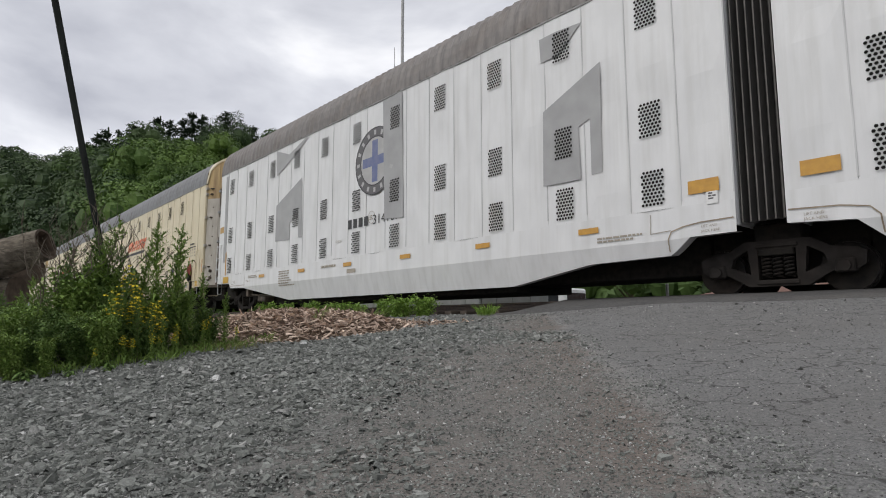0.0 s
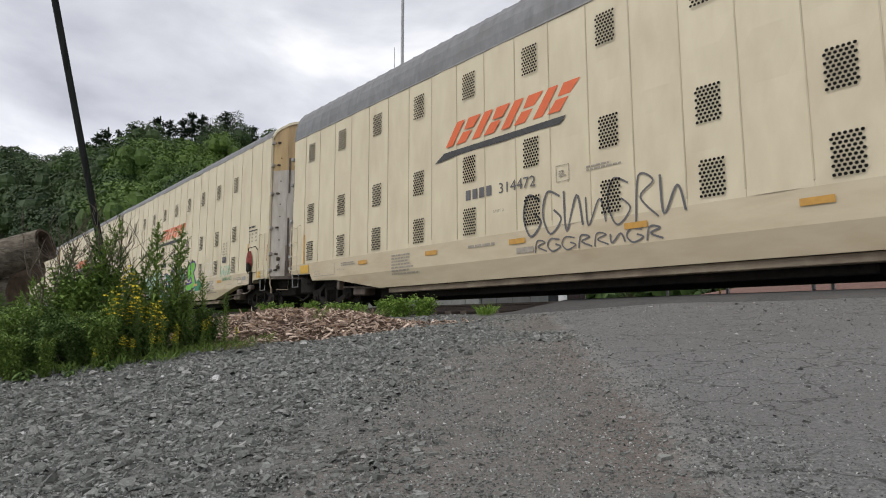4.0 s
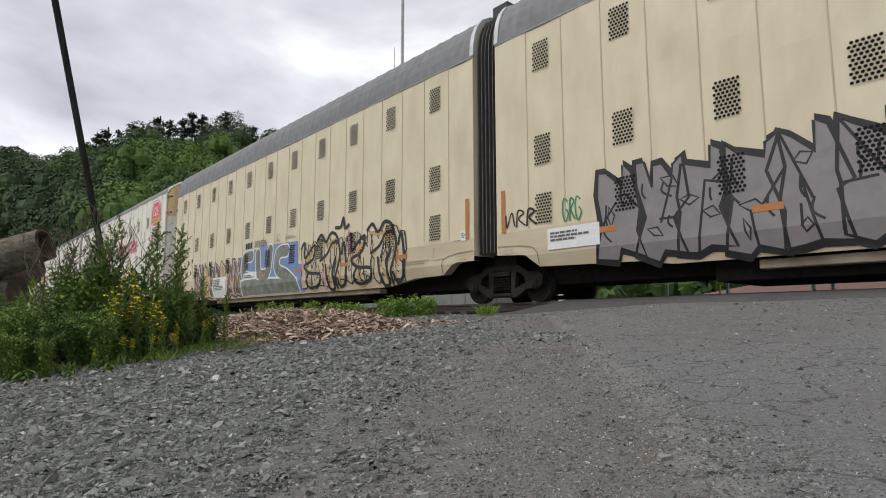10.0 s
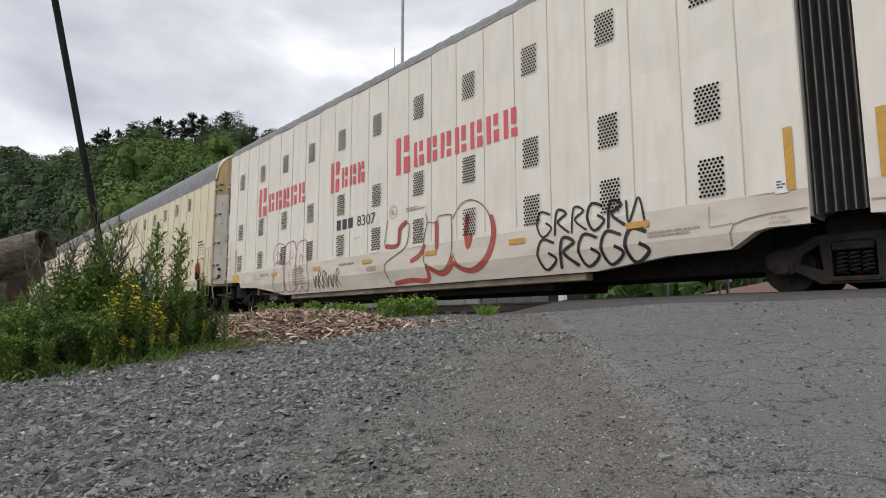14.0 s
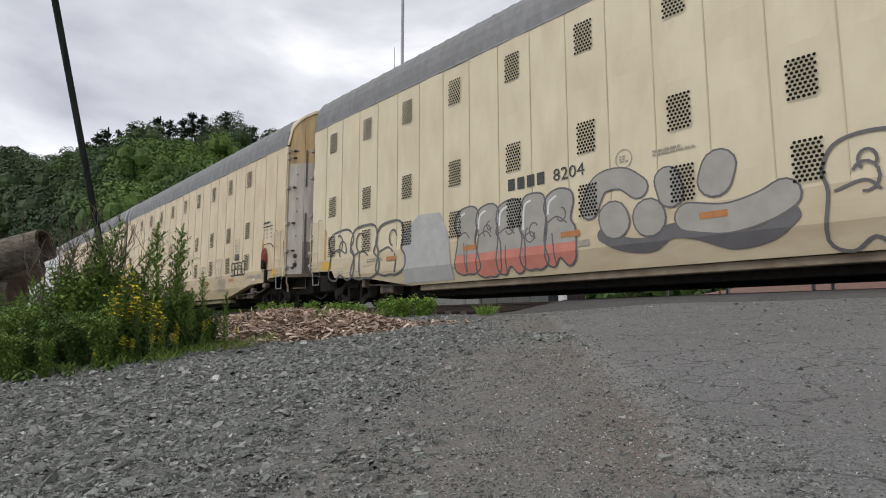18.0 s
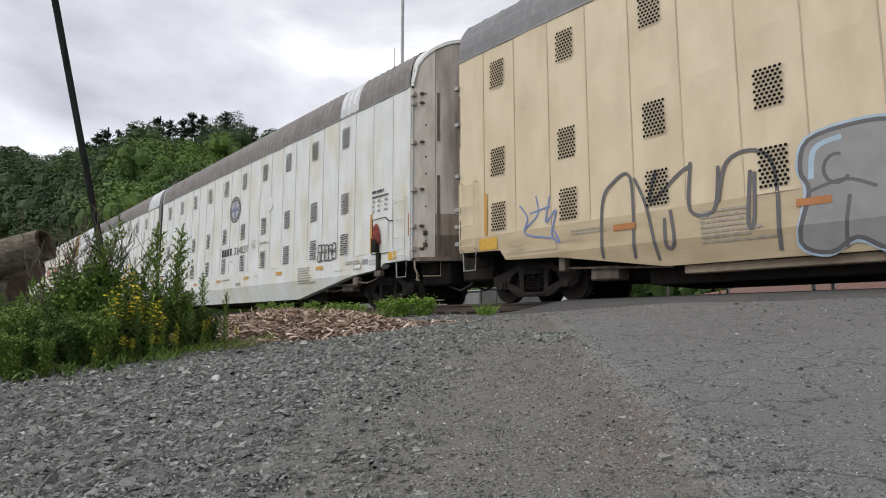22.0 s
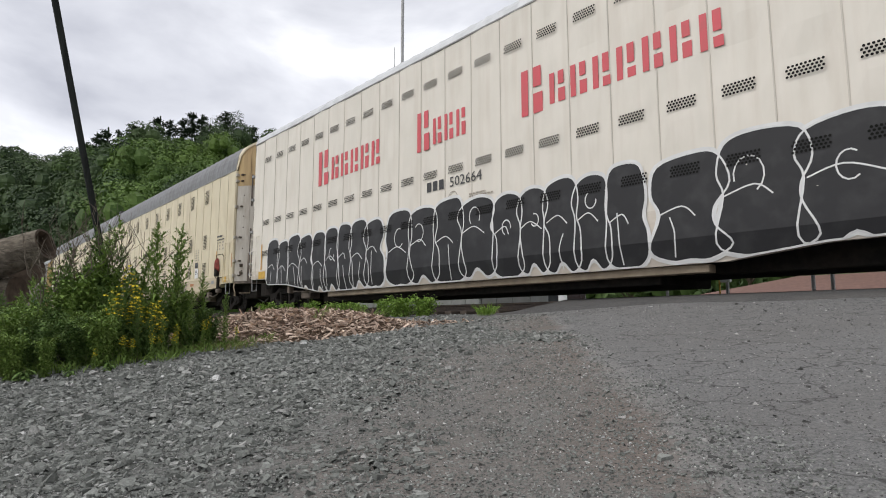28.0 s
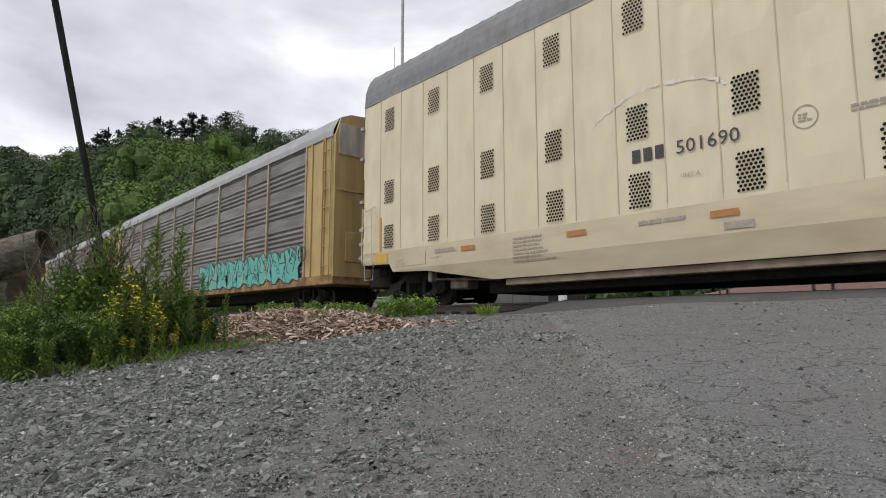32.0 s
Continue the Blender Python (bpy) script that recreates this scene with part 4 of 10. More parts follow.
# ------------------------------------------------------------------ the older rack car with corrugated sides
def rack_car(front, label):
    """A flat wagon with a rack of corrugated galvanised side sheets between posts, and yellow ends."""
    length = 26.9
    th = empty("rack_wagon", pose(train_at(0) + front - length, TRACK_Y, RAIL_Z), label, "railway wagon", "wagons of the freight train")
    TRAIN.append((th, front - length))
    under("deck_sill", cached("rk_sill", lambda: mesh_of("deck_sill", box_bm(0, length, SIDE, -SIDE, 0.72, 1.02, bevel=0.02), RUSTY_SILL)), th, None, "rusty yellow side sill")
    under("underframe", cached("rk_under", lambda: mesh_of("underframe", box_bm(2.6, length - 2.6, -0.6, 0.6, 0.35, 0.75, bevel=0.03), STEEL_DARK)), th)

    def sheets(u0, u1):
        def make():
            vs, fs = [], []
            n = 150
            for j in range(n + 1):
                z = 1.06 + (5.36 - 1.06) * j / n
                rib = (z - 1.06) / 0.172
                y = SIDE + 0.05 + (0.028 * math.sin(rib * 2 * math.pi) if int(rib) % 6 < 4 else 0.0)
                vs += [(u0, y, z), (u1, y, z)]
            for j in range(n):
                fs.append((2 * j, 2 * j + 1, 2 * j + 3, 2 * j + 2))
            return raw_mesh("side_sheet", vs, fs, GALV)
        return cached(("sheet", u0, u1), make)
    posts = [1.9, 3.9, 5.94, 8.82, 11.67, 14.55, 17.54, 20.3, 22.25, 25.1]
    for a, b in zip(posts, posts[1:]):
        under("side_sheet", sheets(round(a, 3), round(b, 3)), th)
    for u in posts:
        under("side_post", cached("rk_post", lambda: mesh_of("side_post", box_bm(-0.055, 0.055, SIDE - 0.02, SIDE + 0.09, 1.0, 5.42, bevel=0.012), POST_TAN)), th, pose(u, 0, 0))
    for u0, u1 in ((0.0, 1.85), (length - 1.85, length)):
        end = under("end_panel", cached(("rk_end", u0), lambda: mesh_of("end_panel", box_bm(u0 + 0.02, u1, SIDE + 0.02, SIDE + 0.08, 1.0, 5.4, bevel=0.01), YELLOW)), th, None, "yellow end panel")
        for k, u in enumerate((u0 + 0.45, u0 + 1.25)):
            under("end_rib", cached(("rk_rib", u), lambda: mesh_of("end_rib", box_bm(u - 0.05, u + 0.05, SIDE - 0.03, SIDE + 0.03, 1.0, 5.4, bevel=0.012), YELLOW)), end)
    under("inner_wall", cached("rk_core", lambda: mesh_of("inner_wall", box_bm(0.2, length - 0.2, SIDE + 0.12, -SIDE, 1.0, 5.3), STEEL_DARK)), th)
    prof = [(SIDE - 0.02, 5.34), (SIDE, 5.55), (SIDE + 0.20, 5.95), (SIDE + 0.55, 6.10), (0, 6.18), (-SIDE - 0.55, 6.10), (-SIDE - 0.20, 5.95), (-SIDE, 5.55), (-SIDE + 0.02, 5.34)]

    def roof():
        vs, fs = [], []
        n, m = 90, len(prof)
        for i in range(n + 1):
            u = 0.1 + (length - 0.2) * i / n
            lift = 0.015 * (i % 4 == 0)
            vs += [(u, y, z + lift) for y, z in prof]
        for i in range(n):
            for j in range(m - 1):
                a = i * m + j
                fs.append((a, a + m, a + m + 1, a + 1))
        return raw_mesh("roof", vs, fs, ROOF_PALE)
    under("roof", cached("rk_roof", roof), th, None, "pale galvanised roof")
    lip = [(SIDE + 0.0, 0.95), (SIDE + 0.0, 5.34)] + prof[2:-2] + [(-SIDE, 5.34), (-SIDE, 0.95)]
    face = under("end_wall", plate_mesh("end_wall", "rk", lip, length - 0.06, length + 0.02, YELLOW), th, None, "yellow end wall with a grey head")
    under("head_plate", cached("rk_head", lambda: mesh_of("head_plate", box_bm(length + 0.02, length + 0.05, SIDE + 0.12, 1.4, 4.75, 5.75, bevel=0.01), DOOR_GREY)), face)
    under("end_rib", cached("rk_rib2", lambda: mesh_of("end_rib", box_bm(length + 0.02, length + 0.06, SIDE + 0.1, 1.4, 3.6, 3.66, bevel=0.01), YELLOW)), face)
    under("hatch", cached("rk_hatch", lambda: mesh_of("hatch", box_bm(length + 0.02, length + 0.05, SIDE + 0.4, SIDE + 1.0, 1.4, 2.35, bevel=0.02), YELLOW)), face)
    for u in (length - 0.62, length - 0.16):
        under("grab_rail", cached(("rk_rail", u), lambda: mesh_of("grab_rail", tube_bm([(u, SIDE - 0.05, 1.0), (u, SIDE - 0.05, 5.3)], 0.025, 6), YELLOW)), th)
    for z in (1.3, 1.9, 2.5, 3.1, 3.7, 4.3, 4.9):
        under("rung", cached(("rk_rung"), lambda: mesh_of("rung", tube_bm([(length - 0.62, SIDE - 0.05, 0), (length - 0.16, SIDE - 0.05, 0)], 0.016, 6), YELLOW)), th, pose(0, 0, z))

    def wheel():
        bm = bmesh.new()
        for a in range(24):
            t0, t1 = 2 * math.pi * a / 24, 2 * math.pi * (a + 1) / 24
            add_tube(bm, [(length - 1.72 + 0.25 * math.cos(t0), SIDE - 0.12, 1.75 + 0.25 * math.sin(t0)), (length - 1.72 + 0.25 * math.cos(t1), SIDE - 0.12, 1.75 + 0.25 * math.sin(t1))], 0.018, 5, cap=False)
        for a in range(5):
            t = 2 * math.pi * a / 5
            add_tube(bm, [(length - 1.72, SIDE - 0.1, 1.75), (length - 1.72 + 0.25 * math.cos(t), SIDE - 0.12, 1.75 + 0.25 * math.sin(t))], 0.014, 5)
        return mesh_of("brake_wheel", bm, BROWN_STEEL)
    under("brake_wheel", cached("rk_wheel", wheel), th)
    add_truck(th, 2.4)
    add_truck(th, length - 2.4)
    return th


C10_FRONT = -9 * CAR - BELLOWS - UNIT - 1.65
RACKS = [rack_car(C10_FRONT, "weathered rack wagon with corrugated grey sides and yellow ends"),
         rack_car(C10_FRONT - 28.4, "weathered rack wagon with corrugated grey sides")]

# ------------------------------------------------------------------ ground
def ground_material():
    """Loose crushed stone and dust on one side, worn patched asphalt on the other, meadow beyond."""
    m = bpy.data.materials.new("yard_ground")
    m.use_nodes = True
    nt = m.node_tree
    bs = nt.nodes["Principled BSDF"]
    nd, ln = nt.nodes.new, nt.links.new
    geo = nd("ShaderNodeNewGeometry")
    pos = geo.outputs["Position"]

    def noise_at(sc, detail=6, rough=0.55):
        n = nd("ShaderNodeTexNoise")
        n.inputs["Scale"].default_value, n.inputs["Detail"].default_value, n.inputs["Roughness"].default_value = sc, detail, rough
        ln(pos, n.inputs["Vector"])
        return n.outputs["Fac"]

    def rng(fac, a, b, top=1.0, base=0.0):
        r = nd("ShaderNodeMapRange")
        r.inputs["From Min"].default_value, r.inputs["From Max"].default_value = a, b
        r.inputs["To Min"].default_value, r.inputs["To Max"].default_value = base, top
        ln(fac, r.inputs["Value"])
        return r.outputs["Result"]

    def mix(fac, a, b):
        x = nd("ShaderNodeMix")
        x.data_type = "RGBA"
        ln(fac, x.inputs["Factor"])
        for sock, v in ((x.inputs["A"], a), (x.inputs["B"], b)):
            if isinstance(v, tuple):
                sock.default_value = (*v, 1)
            else:
                ln(v, sock)
        return x.outputs["Result"]

    def math_of(op, a, b):
        x = nd("ShaderNodeMath")
        x.operation = op
        for k, v in enumerate((a, b)):
            if isinstance(v, (int, float)):
                x.inputs[k].default_value = v
            else:
                ln(v, x.inputs[k])
        return x.outputs[0]

    sep = nd("ShaderNodeSeparateXYZ")
    ln(pos, sep.inputs[0])
    # asphalt lies to the right of a ragged line from the crossing down to the yard
    edge = math_of("ADD", math_of("ADD", sep.outputs["X"], math_of("MULTIPLY", sep.outputs["Y"], 0.91)), -0.72)
    edge = math_of("ADD", edge, math_of("MULTIPLY", math_of("SUBTRACT", noise_at(1.6, 7, 0.65), 0.5), 1.0))
    asphalt = rng(edge, -0.06, 0.10)
    # crushed stone far from the road, trodden brown dust between
    dusty = rng(math_of("ADD", edge, math_of("MULTIPLY", math_of("SUBTRACT", noise_at(0.8, 6), 0.5), 4.0)), -2.1, -1.0)
    stone = mix(rng(noise_at(55, 7, 0.8), 0.40, 0.60), (0.070, 0.071, 0.067), (0.225, 0.226, 0.214))
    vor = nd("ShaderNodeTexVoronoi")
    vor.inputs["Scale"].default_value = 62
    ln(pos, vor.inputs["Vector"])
    # gaps between the stones are darkened here: their shade is part of the colour
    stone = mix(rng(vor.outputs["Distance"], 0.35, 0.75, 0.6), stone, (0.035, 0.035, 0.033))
    brown = mix(rng(noise_at(1.4, 6), 0.42, 0.60), (0.205, 0.196, 0.183), (0.205, 0.180, 0.160))
    dust = mix(rng(noise_at(85, 7, 0.85), 0.38, 0.62), mix(rng(noise_at(2.2, 6), 0.4, 0.6), (0.120, 0.116, 0.109), (0.100, 0.099, 0.095)), brown)
    specks = nd("ShaderNodeTexVoronoi")
    specks.inputs["Scale"].default_value = 95
    ln(pos, specks.inputs["Vector"])
    dust = mix(rng(specks.outputs["Distance"], 0.24, 0.14, 0.7), dust, (0.055, 0.054, 0.05))
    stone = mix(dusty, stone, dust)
    ruddy = math_of("MULTIPLY", rng(edge, -1.0, -0.1), rng(noise_at(1.2, 4), 0.36, 0.52))
    stone = mix(math_of("MULTIPLY", ruddy, 0.75), stone, mix(rng(noise_at(85, 7, 0.85), 0.38, 0.62), (0.098, 0.080, 0.069), (0.205, 0.166, 0.142)))
    tar = mix(rng(noise_at(70, 7, 0.85), 0.40, 0.60), (0.088, 0.088, 0.087), (0.225, 0.224, 0.220))
    tar = mix(rng(noise_at(0.55, 6, 0.6), 0.46, 0.66, 0.55), tar, (0.128, 0.124, 0.119))
    tar = mix(rng(noise_at(2.6, 6, 0.7), 0.52, 0.70, 0.45), tar, (0.175, 0.168, 0.160))
    worn = math_of("MULTIPLY", rng(edge, 0.28, 0.04), rng(noise_at(1.7, 5), 0.34, 0.5))
    tar = mix(math_of("MULTIPLY", worn, 0.7), tar, mix(rng(noise_at(60, 6, 0.8), 0.42, 0.58), (0.165, 0.156, 0.147), (0.315, 0.302, 0.288)))
    spots = nd("ShaderNodeTexVoronoi")
    spots.inputs["Scale"].default_value = 30
    ln(pos, spots.inputs["Vector"])
    tar = mix(rng(spots.outputs["Distance"], 0.10, 0.06, 0.8), tar, (0.34, 0.33, 0.32))
    pits = nd("ShaderNodeTexVoronoi")
    pits.inputs["Scale"].default_value = 44
    ln(pos, pits.inputs["Vector"])
    tar = mix(rng(pits.outputs["Distance"], 0.16, 0.08, 0.7), tar, (0.05, 0.049, 0.047))
    # crazing
    warp = nd("ShaderNodeVectorMath")
    warp.operation = "MULTIPLY_ADD"
    nz = nd("ShaderNodeTexNoise")
    nz.inputs["Scale"].default_value, nz.inputs["Detail"].default_value = 3.0, 5
    ln(pos, nz.inputs["Vector"])
    ln(nz.outputs["Color"], warp.inputs[0])
    warp.inputs[1].default_value = (0.35, 0.35, 0.35)
    ln(pos, warp.inputs[2])
    cr = nd("ShaderNodeTexVoronoi")
    cr.feature = "DISTANCE_TO_EDGE"
    cr.inputs["Scale"].default_value = 3.0
    ln(warp.outputs[0], cr.inputs["Vector"])
    crack = math_of("MULTIPLY", rng(cr.outputs["Distance"], 0.022, 0.004), rng(noise_at(0.9, 4), 0.36, 0.52))
    tar = mix(math_of("MULTIPLY", crack, 0.78), tar, (0.030, 0.029, 0.028))
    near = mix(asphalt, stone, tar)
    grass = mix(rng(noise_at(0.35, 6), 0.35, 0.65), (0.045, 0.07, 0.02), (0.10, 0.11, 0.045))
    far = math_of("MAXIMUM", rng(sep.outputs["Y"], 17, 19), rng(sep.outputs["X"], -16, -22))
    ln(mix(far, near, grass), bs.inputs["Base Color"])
    bs.inputs["Roughness"].default_value = 0.9
    hb = math_of("ADD", math_of("MULTIPLY", math_of("SUBTRACT", 1.0, vor.outputs["Distance"]), math_of("SUBTRACT", 1.0, asphalt)), math_of("MULTIPLY", noise_at(140, 5, 0.7), 0.8))
    hb = math_of("SUBTRACT", hb, math_of("MULTIPLY", math_of("MULTIPLY", crack, asphalt), 0.8))
    b = nd("ShaderNodeBump")
    b.inputs["Strength"].default_value, b.inputs["Distance"].default_value = 0.7, 0.012
    ln(hb, b.inputs["Height"])
    ln(b.outputs[0], bs.inputs["Normal"])
    return m


def ground_top(x, y):
    """The yard's surface with its shallow unevenness."""
    rough = ease((-(x + 0.91 * y - 0.72) - 0.5) / 1.5)
    return land(x, y) + (0.006 + 0.012 * rough) * noise.noise((x * 1.3, y * 1.3, 0)) + (0.002 + 0.010 * rough) * noise.noise((x * 5, y * 5, 3))


def ground_sheet():
    def axis(near0, near1, step, far):
        a = list(np.arange(near0, near1 + 1e-6, step))
        lo, hi, d = near0, near1, step
        while hi < far:
            d *= 1.35
            hi, lo = hi + d, lo - d
            a = [lo] + a + [hi]
        return a
    xs, ys = axis(-20, 6, 0.16, 2500), axis(-2, 15, 0.16, 2500)
    verts = []
    for y in ys:
        for x in xs:
            z = ground_top(x, y) if -20 < x < 6 and -2 < y < 15 else land(x, y)
            verts.append((x, y, z))
    n = len(xs)
    faces = [(j * n + i, j * n + i + 1, (j + 1) * n + i + 1, (j + 1) * n + i) for j in range(len(ys) - 1) for i in range(n - 1)]
    ob = new("ground", smooth(raw_mesh("ground", verts, faces, ground_material())))
    return tagged(ob, "grey crushed stone yard beside worn cracked asphalt", "ground", kind="structure")


ground_sheet()

BALLAST = surface("ballast_stone", (0.20, 0.195, 0.19), (0.12, 0.118, 0.115), 0.9, scale=14, fine=40, bump=0.6, dist=0.02)
RAIL_STEEL = surface("rusty_rail", (0.055, 0.045, 0.04), (0.09, 0.065, 0.05), 0.7, 0.3, scale=12, bump=0.2)
TIE = surface("dark_sleeper_wood", (0.06, 0.05, 0.042), (0.09, 0.075, 0.06), 0.9, scale=8, stretch=(1, 0.2, 1), fine=40, bump=0.4)


def apron_bm():
    """The strip of newer asphalt that climbs to the near rail, with a tapered end; in the deck's space."""
    xs = [-8.75 + 0.12 * k for k in range(30)] + [-5.1 + 0.5 * k for k in range(30)] + [12.0, 20.0, 40.0]
    bm = bmesh.new()
    rows = []
    for x in xs:
        full = ease((x + 8.75) / 1.55)
        row = []
        for j in range(10):
            q = j / 9
            y = 8.42 + 0.14 * noise.noise((x * 0.8, 3.0, 0.0)) + 0.05 * noise.noise((x * 4, 1.0, 0.0)) + 0.9 * (1 - ease((x + 8.75) / 2.6)) * 0.55
            y = y + (9.95 - y) * q
            low = ground_top(x, y)
            high = low + (1.0 - low) * q ** 0.8
            z = low + 0.012 * min(1, q * 8) + (high - low) * full + 0.006 * noise.noise((x * 2.2, y * 2.2, 7.0))
            row.append(bm.verts.new((x, y - TRACK_Y, z - RAIL_Z - (0.03 if j == 0 else 0))))
        row.append(bm.verts.new((x, 9.955 - TRACK_Y, 0.4 - RAIL_Z)))
        rows.append(row)
    for a, b in zip(rows, rows[1:]):
        for j in range(10):
            bm.faces.new((a[j], b[j], b[j + 1], a[j + 1]))
    for f in bm.faces:
        f.smooth = True
    return bm


def railway():
    """The track: two rails on sleepers over a ballast bed."""
    prof = [(-0.075, 0), (-0.075, 0.02), (-0.012, 0.04), (-0.012, 0.12), (-0.036, 0.13), (-0.036, 0.17), (0.036, 0.17), (0.036, 0.13), (0.012, 0.12), (0.012, 0.04), (0.075, 0.02), (0.075, 0)]
    tr = new("railway_track")
    tr.matrix_basis = pose(0, TRACK_Y, RAIL_Z - 0.17)
    tagged(tr, "rusty steel rails on dark sleepers in grey ballast", "railway track", kind="structure")
    for s in (-0.7535, 0.7535):
        bm = bmesh.new()
        a = [bm.verts.new((-460, s + y, z)) for y, z in prof]
        b = [bm.verts.new((60, s + y, z)) for y, z in prof]
        for i in range(len(prof)):
            k = (i + 1) % len(prof)
            bm.faces.new((a[i], b[i], b[k], a[k]))
        part("rail", bm, RAIL_STEEL, tr)
    me = mesh_of("sleeper", box_bm(-0.11, 0.11, -1.3, 1.3, -0.16, -0.003, bevel=0.012), TIE)
    for k in range(90):
        under("sleeper", me, tr, pose(-8.9 - 0.52 * k, 0, 0, 0, 0, 0))
    bm = bmesh.new()
    pr = [(-2.6, -0.36), (-1.5, -0.10), (1.5, -0.10), (2.6, -0.36)]
    xs = [-460, -120] + [-60 + 0.8 * k for k in range(64)] + [-8.9]
    rows = [[bm.verts.new((x, y, z + 0.02 * noise.noise((x, y, 0)))) for y, z in pr] for x in xs]
    for p, q in zip(rows, rows[1:]):
        for j in range(3):
            bm.faces.new((p[j], q[j], q[j + 1], p[j + 1]))
    part("ballast_bed", bm, BALLAST, tr)
    # crossing deck between and beside the rails
    deck = new("crossing_deck")
    deck.matrix_basis = pose(0, TRACK_Y, RAIL_Z)
    tagged(deck, "worn dark asphalt crossing deck between the rails", "road", kind="structure")
    part("apron", apron_bm(), ROAD, deck, "dark newer asphalt ramp up to the rail")
    for y0, y1 in ((-0.66, 0.66), (0.80, 3.4)):
        bm = bmesh.new()
        add_box(bm, -8.0, 40, y0, y1, -0.4, -0.012, 0.01)
        part("deck_slab", bm, ROAD, deck)


ROAD = surface("dark_asphalt", (0.060, 0.059, 0.059), (0.105, 0.102, 0.100), 0.9, scale=34, fine=120, bump=0.5, stain=(0.125, 0.117, 0.110), stain_amount=0.6, stain_scale=1.3)
railway()


# ------------------------------------------------------------------ wooded hill
def leaf_material(name, c1, c2, c3=None):
    m = bpy.data.materials.new(name)
    m.use_nodes = True
    nt = m.node_tree
    bs = nt.nodes["Principled BSDF"]
    nd, ln = nt.nodes.new, nt.links.new
    g, oi = nd("ShaderNodeNewGeometry"), nd("ShaderNodeObjectInfo")
    n = nd("ShaderNodeTexNoise")
    n.inputs["Scale"].default_value = 0.09 if c3 else 3.0
    ln(g.outputs["Position"], n.inputs["Vector"])
    x = nd("ShaderNodeMix")
    x.data_type = "RGBA"
    ln(g.outputs["Random Per Island"], x.inputs["Factor"])
    x.inputs["A"].default_value, x.inputs["B"].default_value = (*c1, 1), (*c2, 1)
    col = x.outputs["Result"]
    if c3:
        y = nd("ShaderNodeMix")
        y.data_type = "RGBA"
        r = nd("ShaderNodeMapRange")
        r.inputs["From Min"].default_value, r.inputs["From Max"].default_value = 0.42, 0.62
        ln(n.outputs["Fac"], r.inputs["Value"])
        ln(r.outputs[0], y.inputs["Factor"])
        ln(col, y.inputs["A"])
        y.inputs["B"].default_value = (*c3, 1)
        col = y.outputs["Result"]
    ln(col, bs.inputs["Base Color"])
    bs.inputs["Roughness"].default_value = 0.65
    bs.inputs["Specular IOR Level"].default_value = 0.25
    return m


HILL_LEAF = leaf_material("woodland_leaves", (0.030, 0.060, 0.020), (0.064, 0.108, 0.034), (0.080, 0.132, 0.034))
HILL_DARK = leaf_material("dark_woodland_leaves", (0.024, 0.046, 0.019), (0.058, 0.092, 0.036), (0.058, 0.094, 0.030))
BRIGHT_LEAF = leaf_material("bright_woodland_leaves", (0.052, 0.100, 0.022), (0.105, 0.172, 0.038), (0.110, 0.178, 0.036))
PINE_LEAF = leaf_material("pine_needles", (0.014, 0.028, 0.014), (0.034, 0.055, 0.026))
BARK = surface("bark", (0.12, 0.095, 0.07), (0.06, 0.048, 0.036), 0.95, scale=9, stretch=(1, 1, 0.25), fine=40, bump=0.6, dist=0.02)
EARTH = surface("woodland_floor", (0.035, 0.045, 0.015), (0.06, 0.06, 0.025), 0.95, scale=0.3, fine=3, bump=0.4)


def ridge(az):
    """How steeply the skyline of the treetops rises at an azimuth, in degrees left of the way to the track."""
    pts = [(-130, 0.10), (-100, 0.22), (-89, 0.245), (-86.2, 0.243), (-84, 0.238), (-82.6, 0.226), (-81.2, 0.238), (-79.9, 0.262), (-76.8, 0.288), (-72.7, 0.303), (-68.3, 0.324), (-66, 0.300), (-64, 0.315), (-61, 0.320), (-57, 0.28), (-52, 0.17), (-45, 0.10), (-30, 0.075), (0, 0.06), (60, 0.05)]
    for (a, x), (b, y) in zip(pts, pts[1:]):
        if a <= az <= b:
            return x + (y - x) * (az - a) / (b - a)
    return 0.05


def ridge_far(az):
    """The distance of the skyline: the hill keeps clear of the track."""
    c = math.cos(radians(az))
    return min(300.0, max(150.0, 40.0 / c)) if c > 0.02 else 300.0


def hill_height(az, k):
    """Height of the ground at k of the way to the skyline; the trees stand nine metres and more above it."""
    far = ridge_far(az)
    return -0.9 + max(0.0, ridge(az) * far - 11.0 * (far / 150) ** 0.8) * ease((k - 0.35) / 0.66)


def quad_ball():
    """A coarse ball of quads."""
    v, f = [], []
    for ax in range(3):
        for sg in (-1, 1):
            k = len(v)
            for i in (-1, 0, 1):
                for j in (-1, 0, 1):
                    p = np.zeros(3)
                    p[ax], p[(ax + 1) % 3], p[(ax + 2) % 3] = sg, i, j
                    v.append(p / np.linalg.norm(p))
            f += [(k + 3 * a + b, k + 3 * a + b + 1, k + 3 * a + b + 4, k + 3 * a + b + 3) for a in (0, 1) for b in (0, 1)]
    return np.array(v), np.array(f)


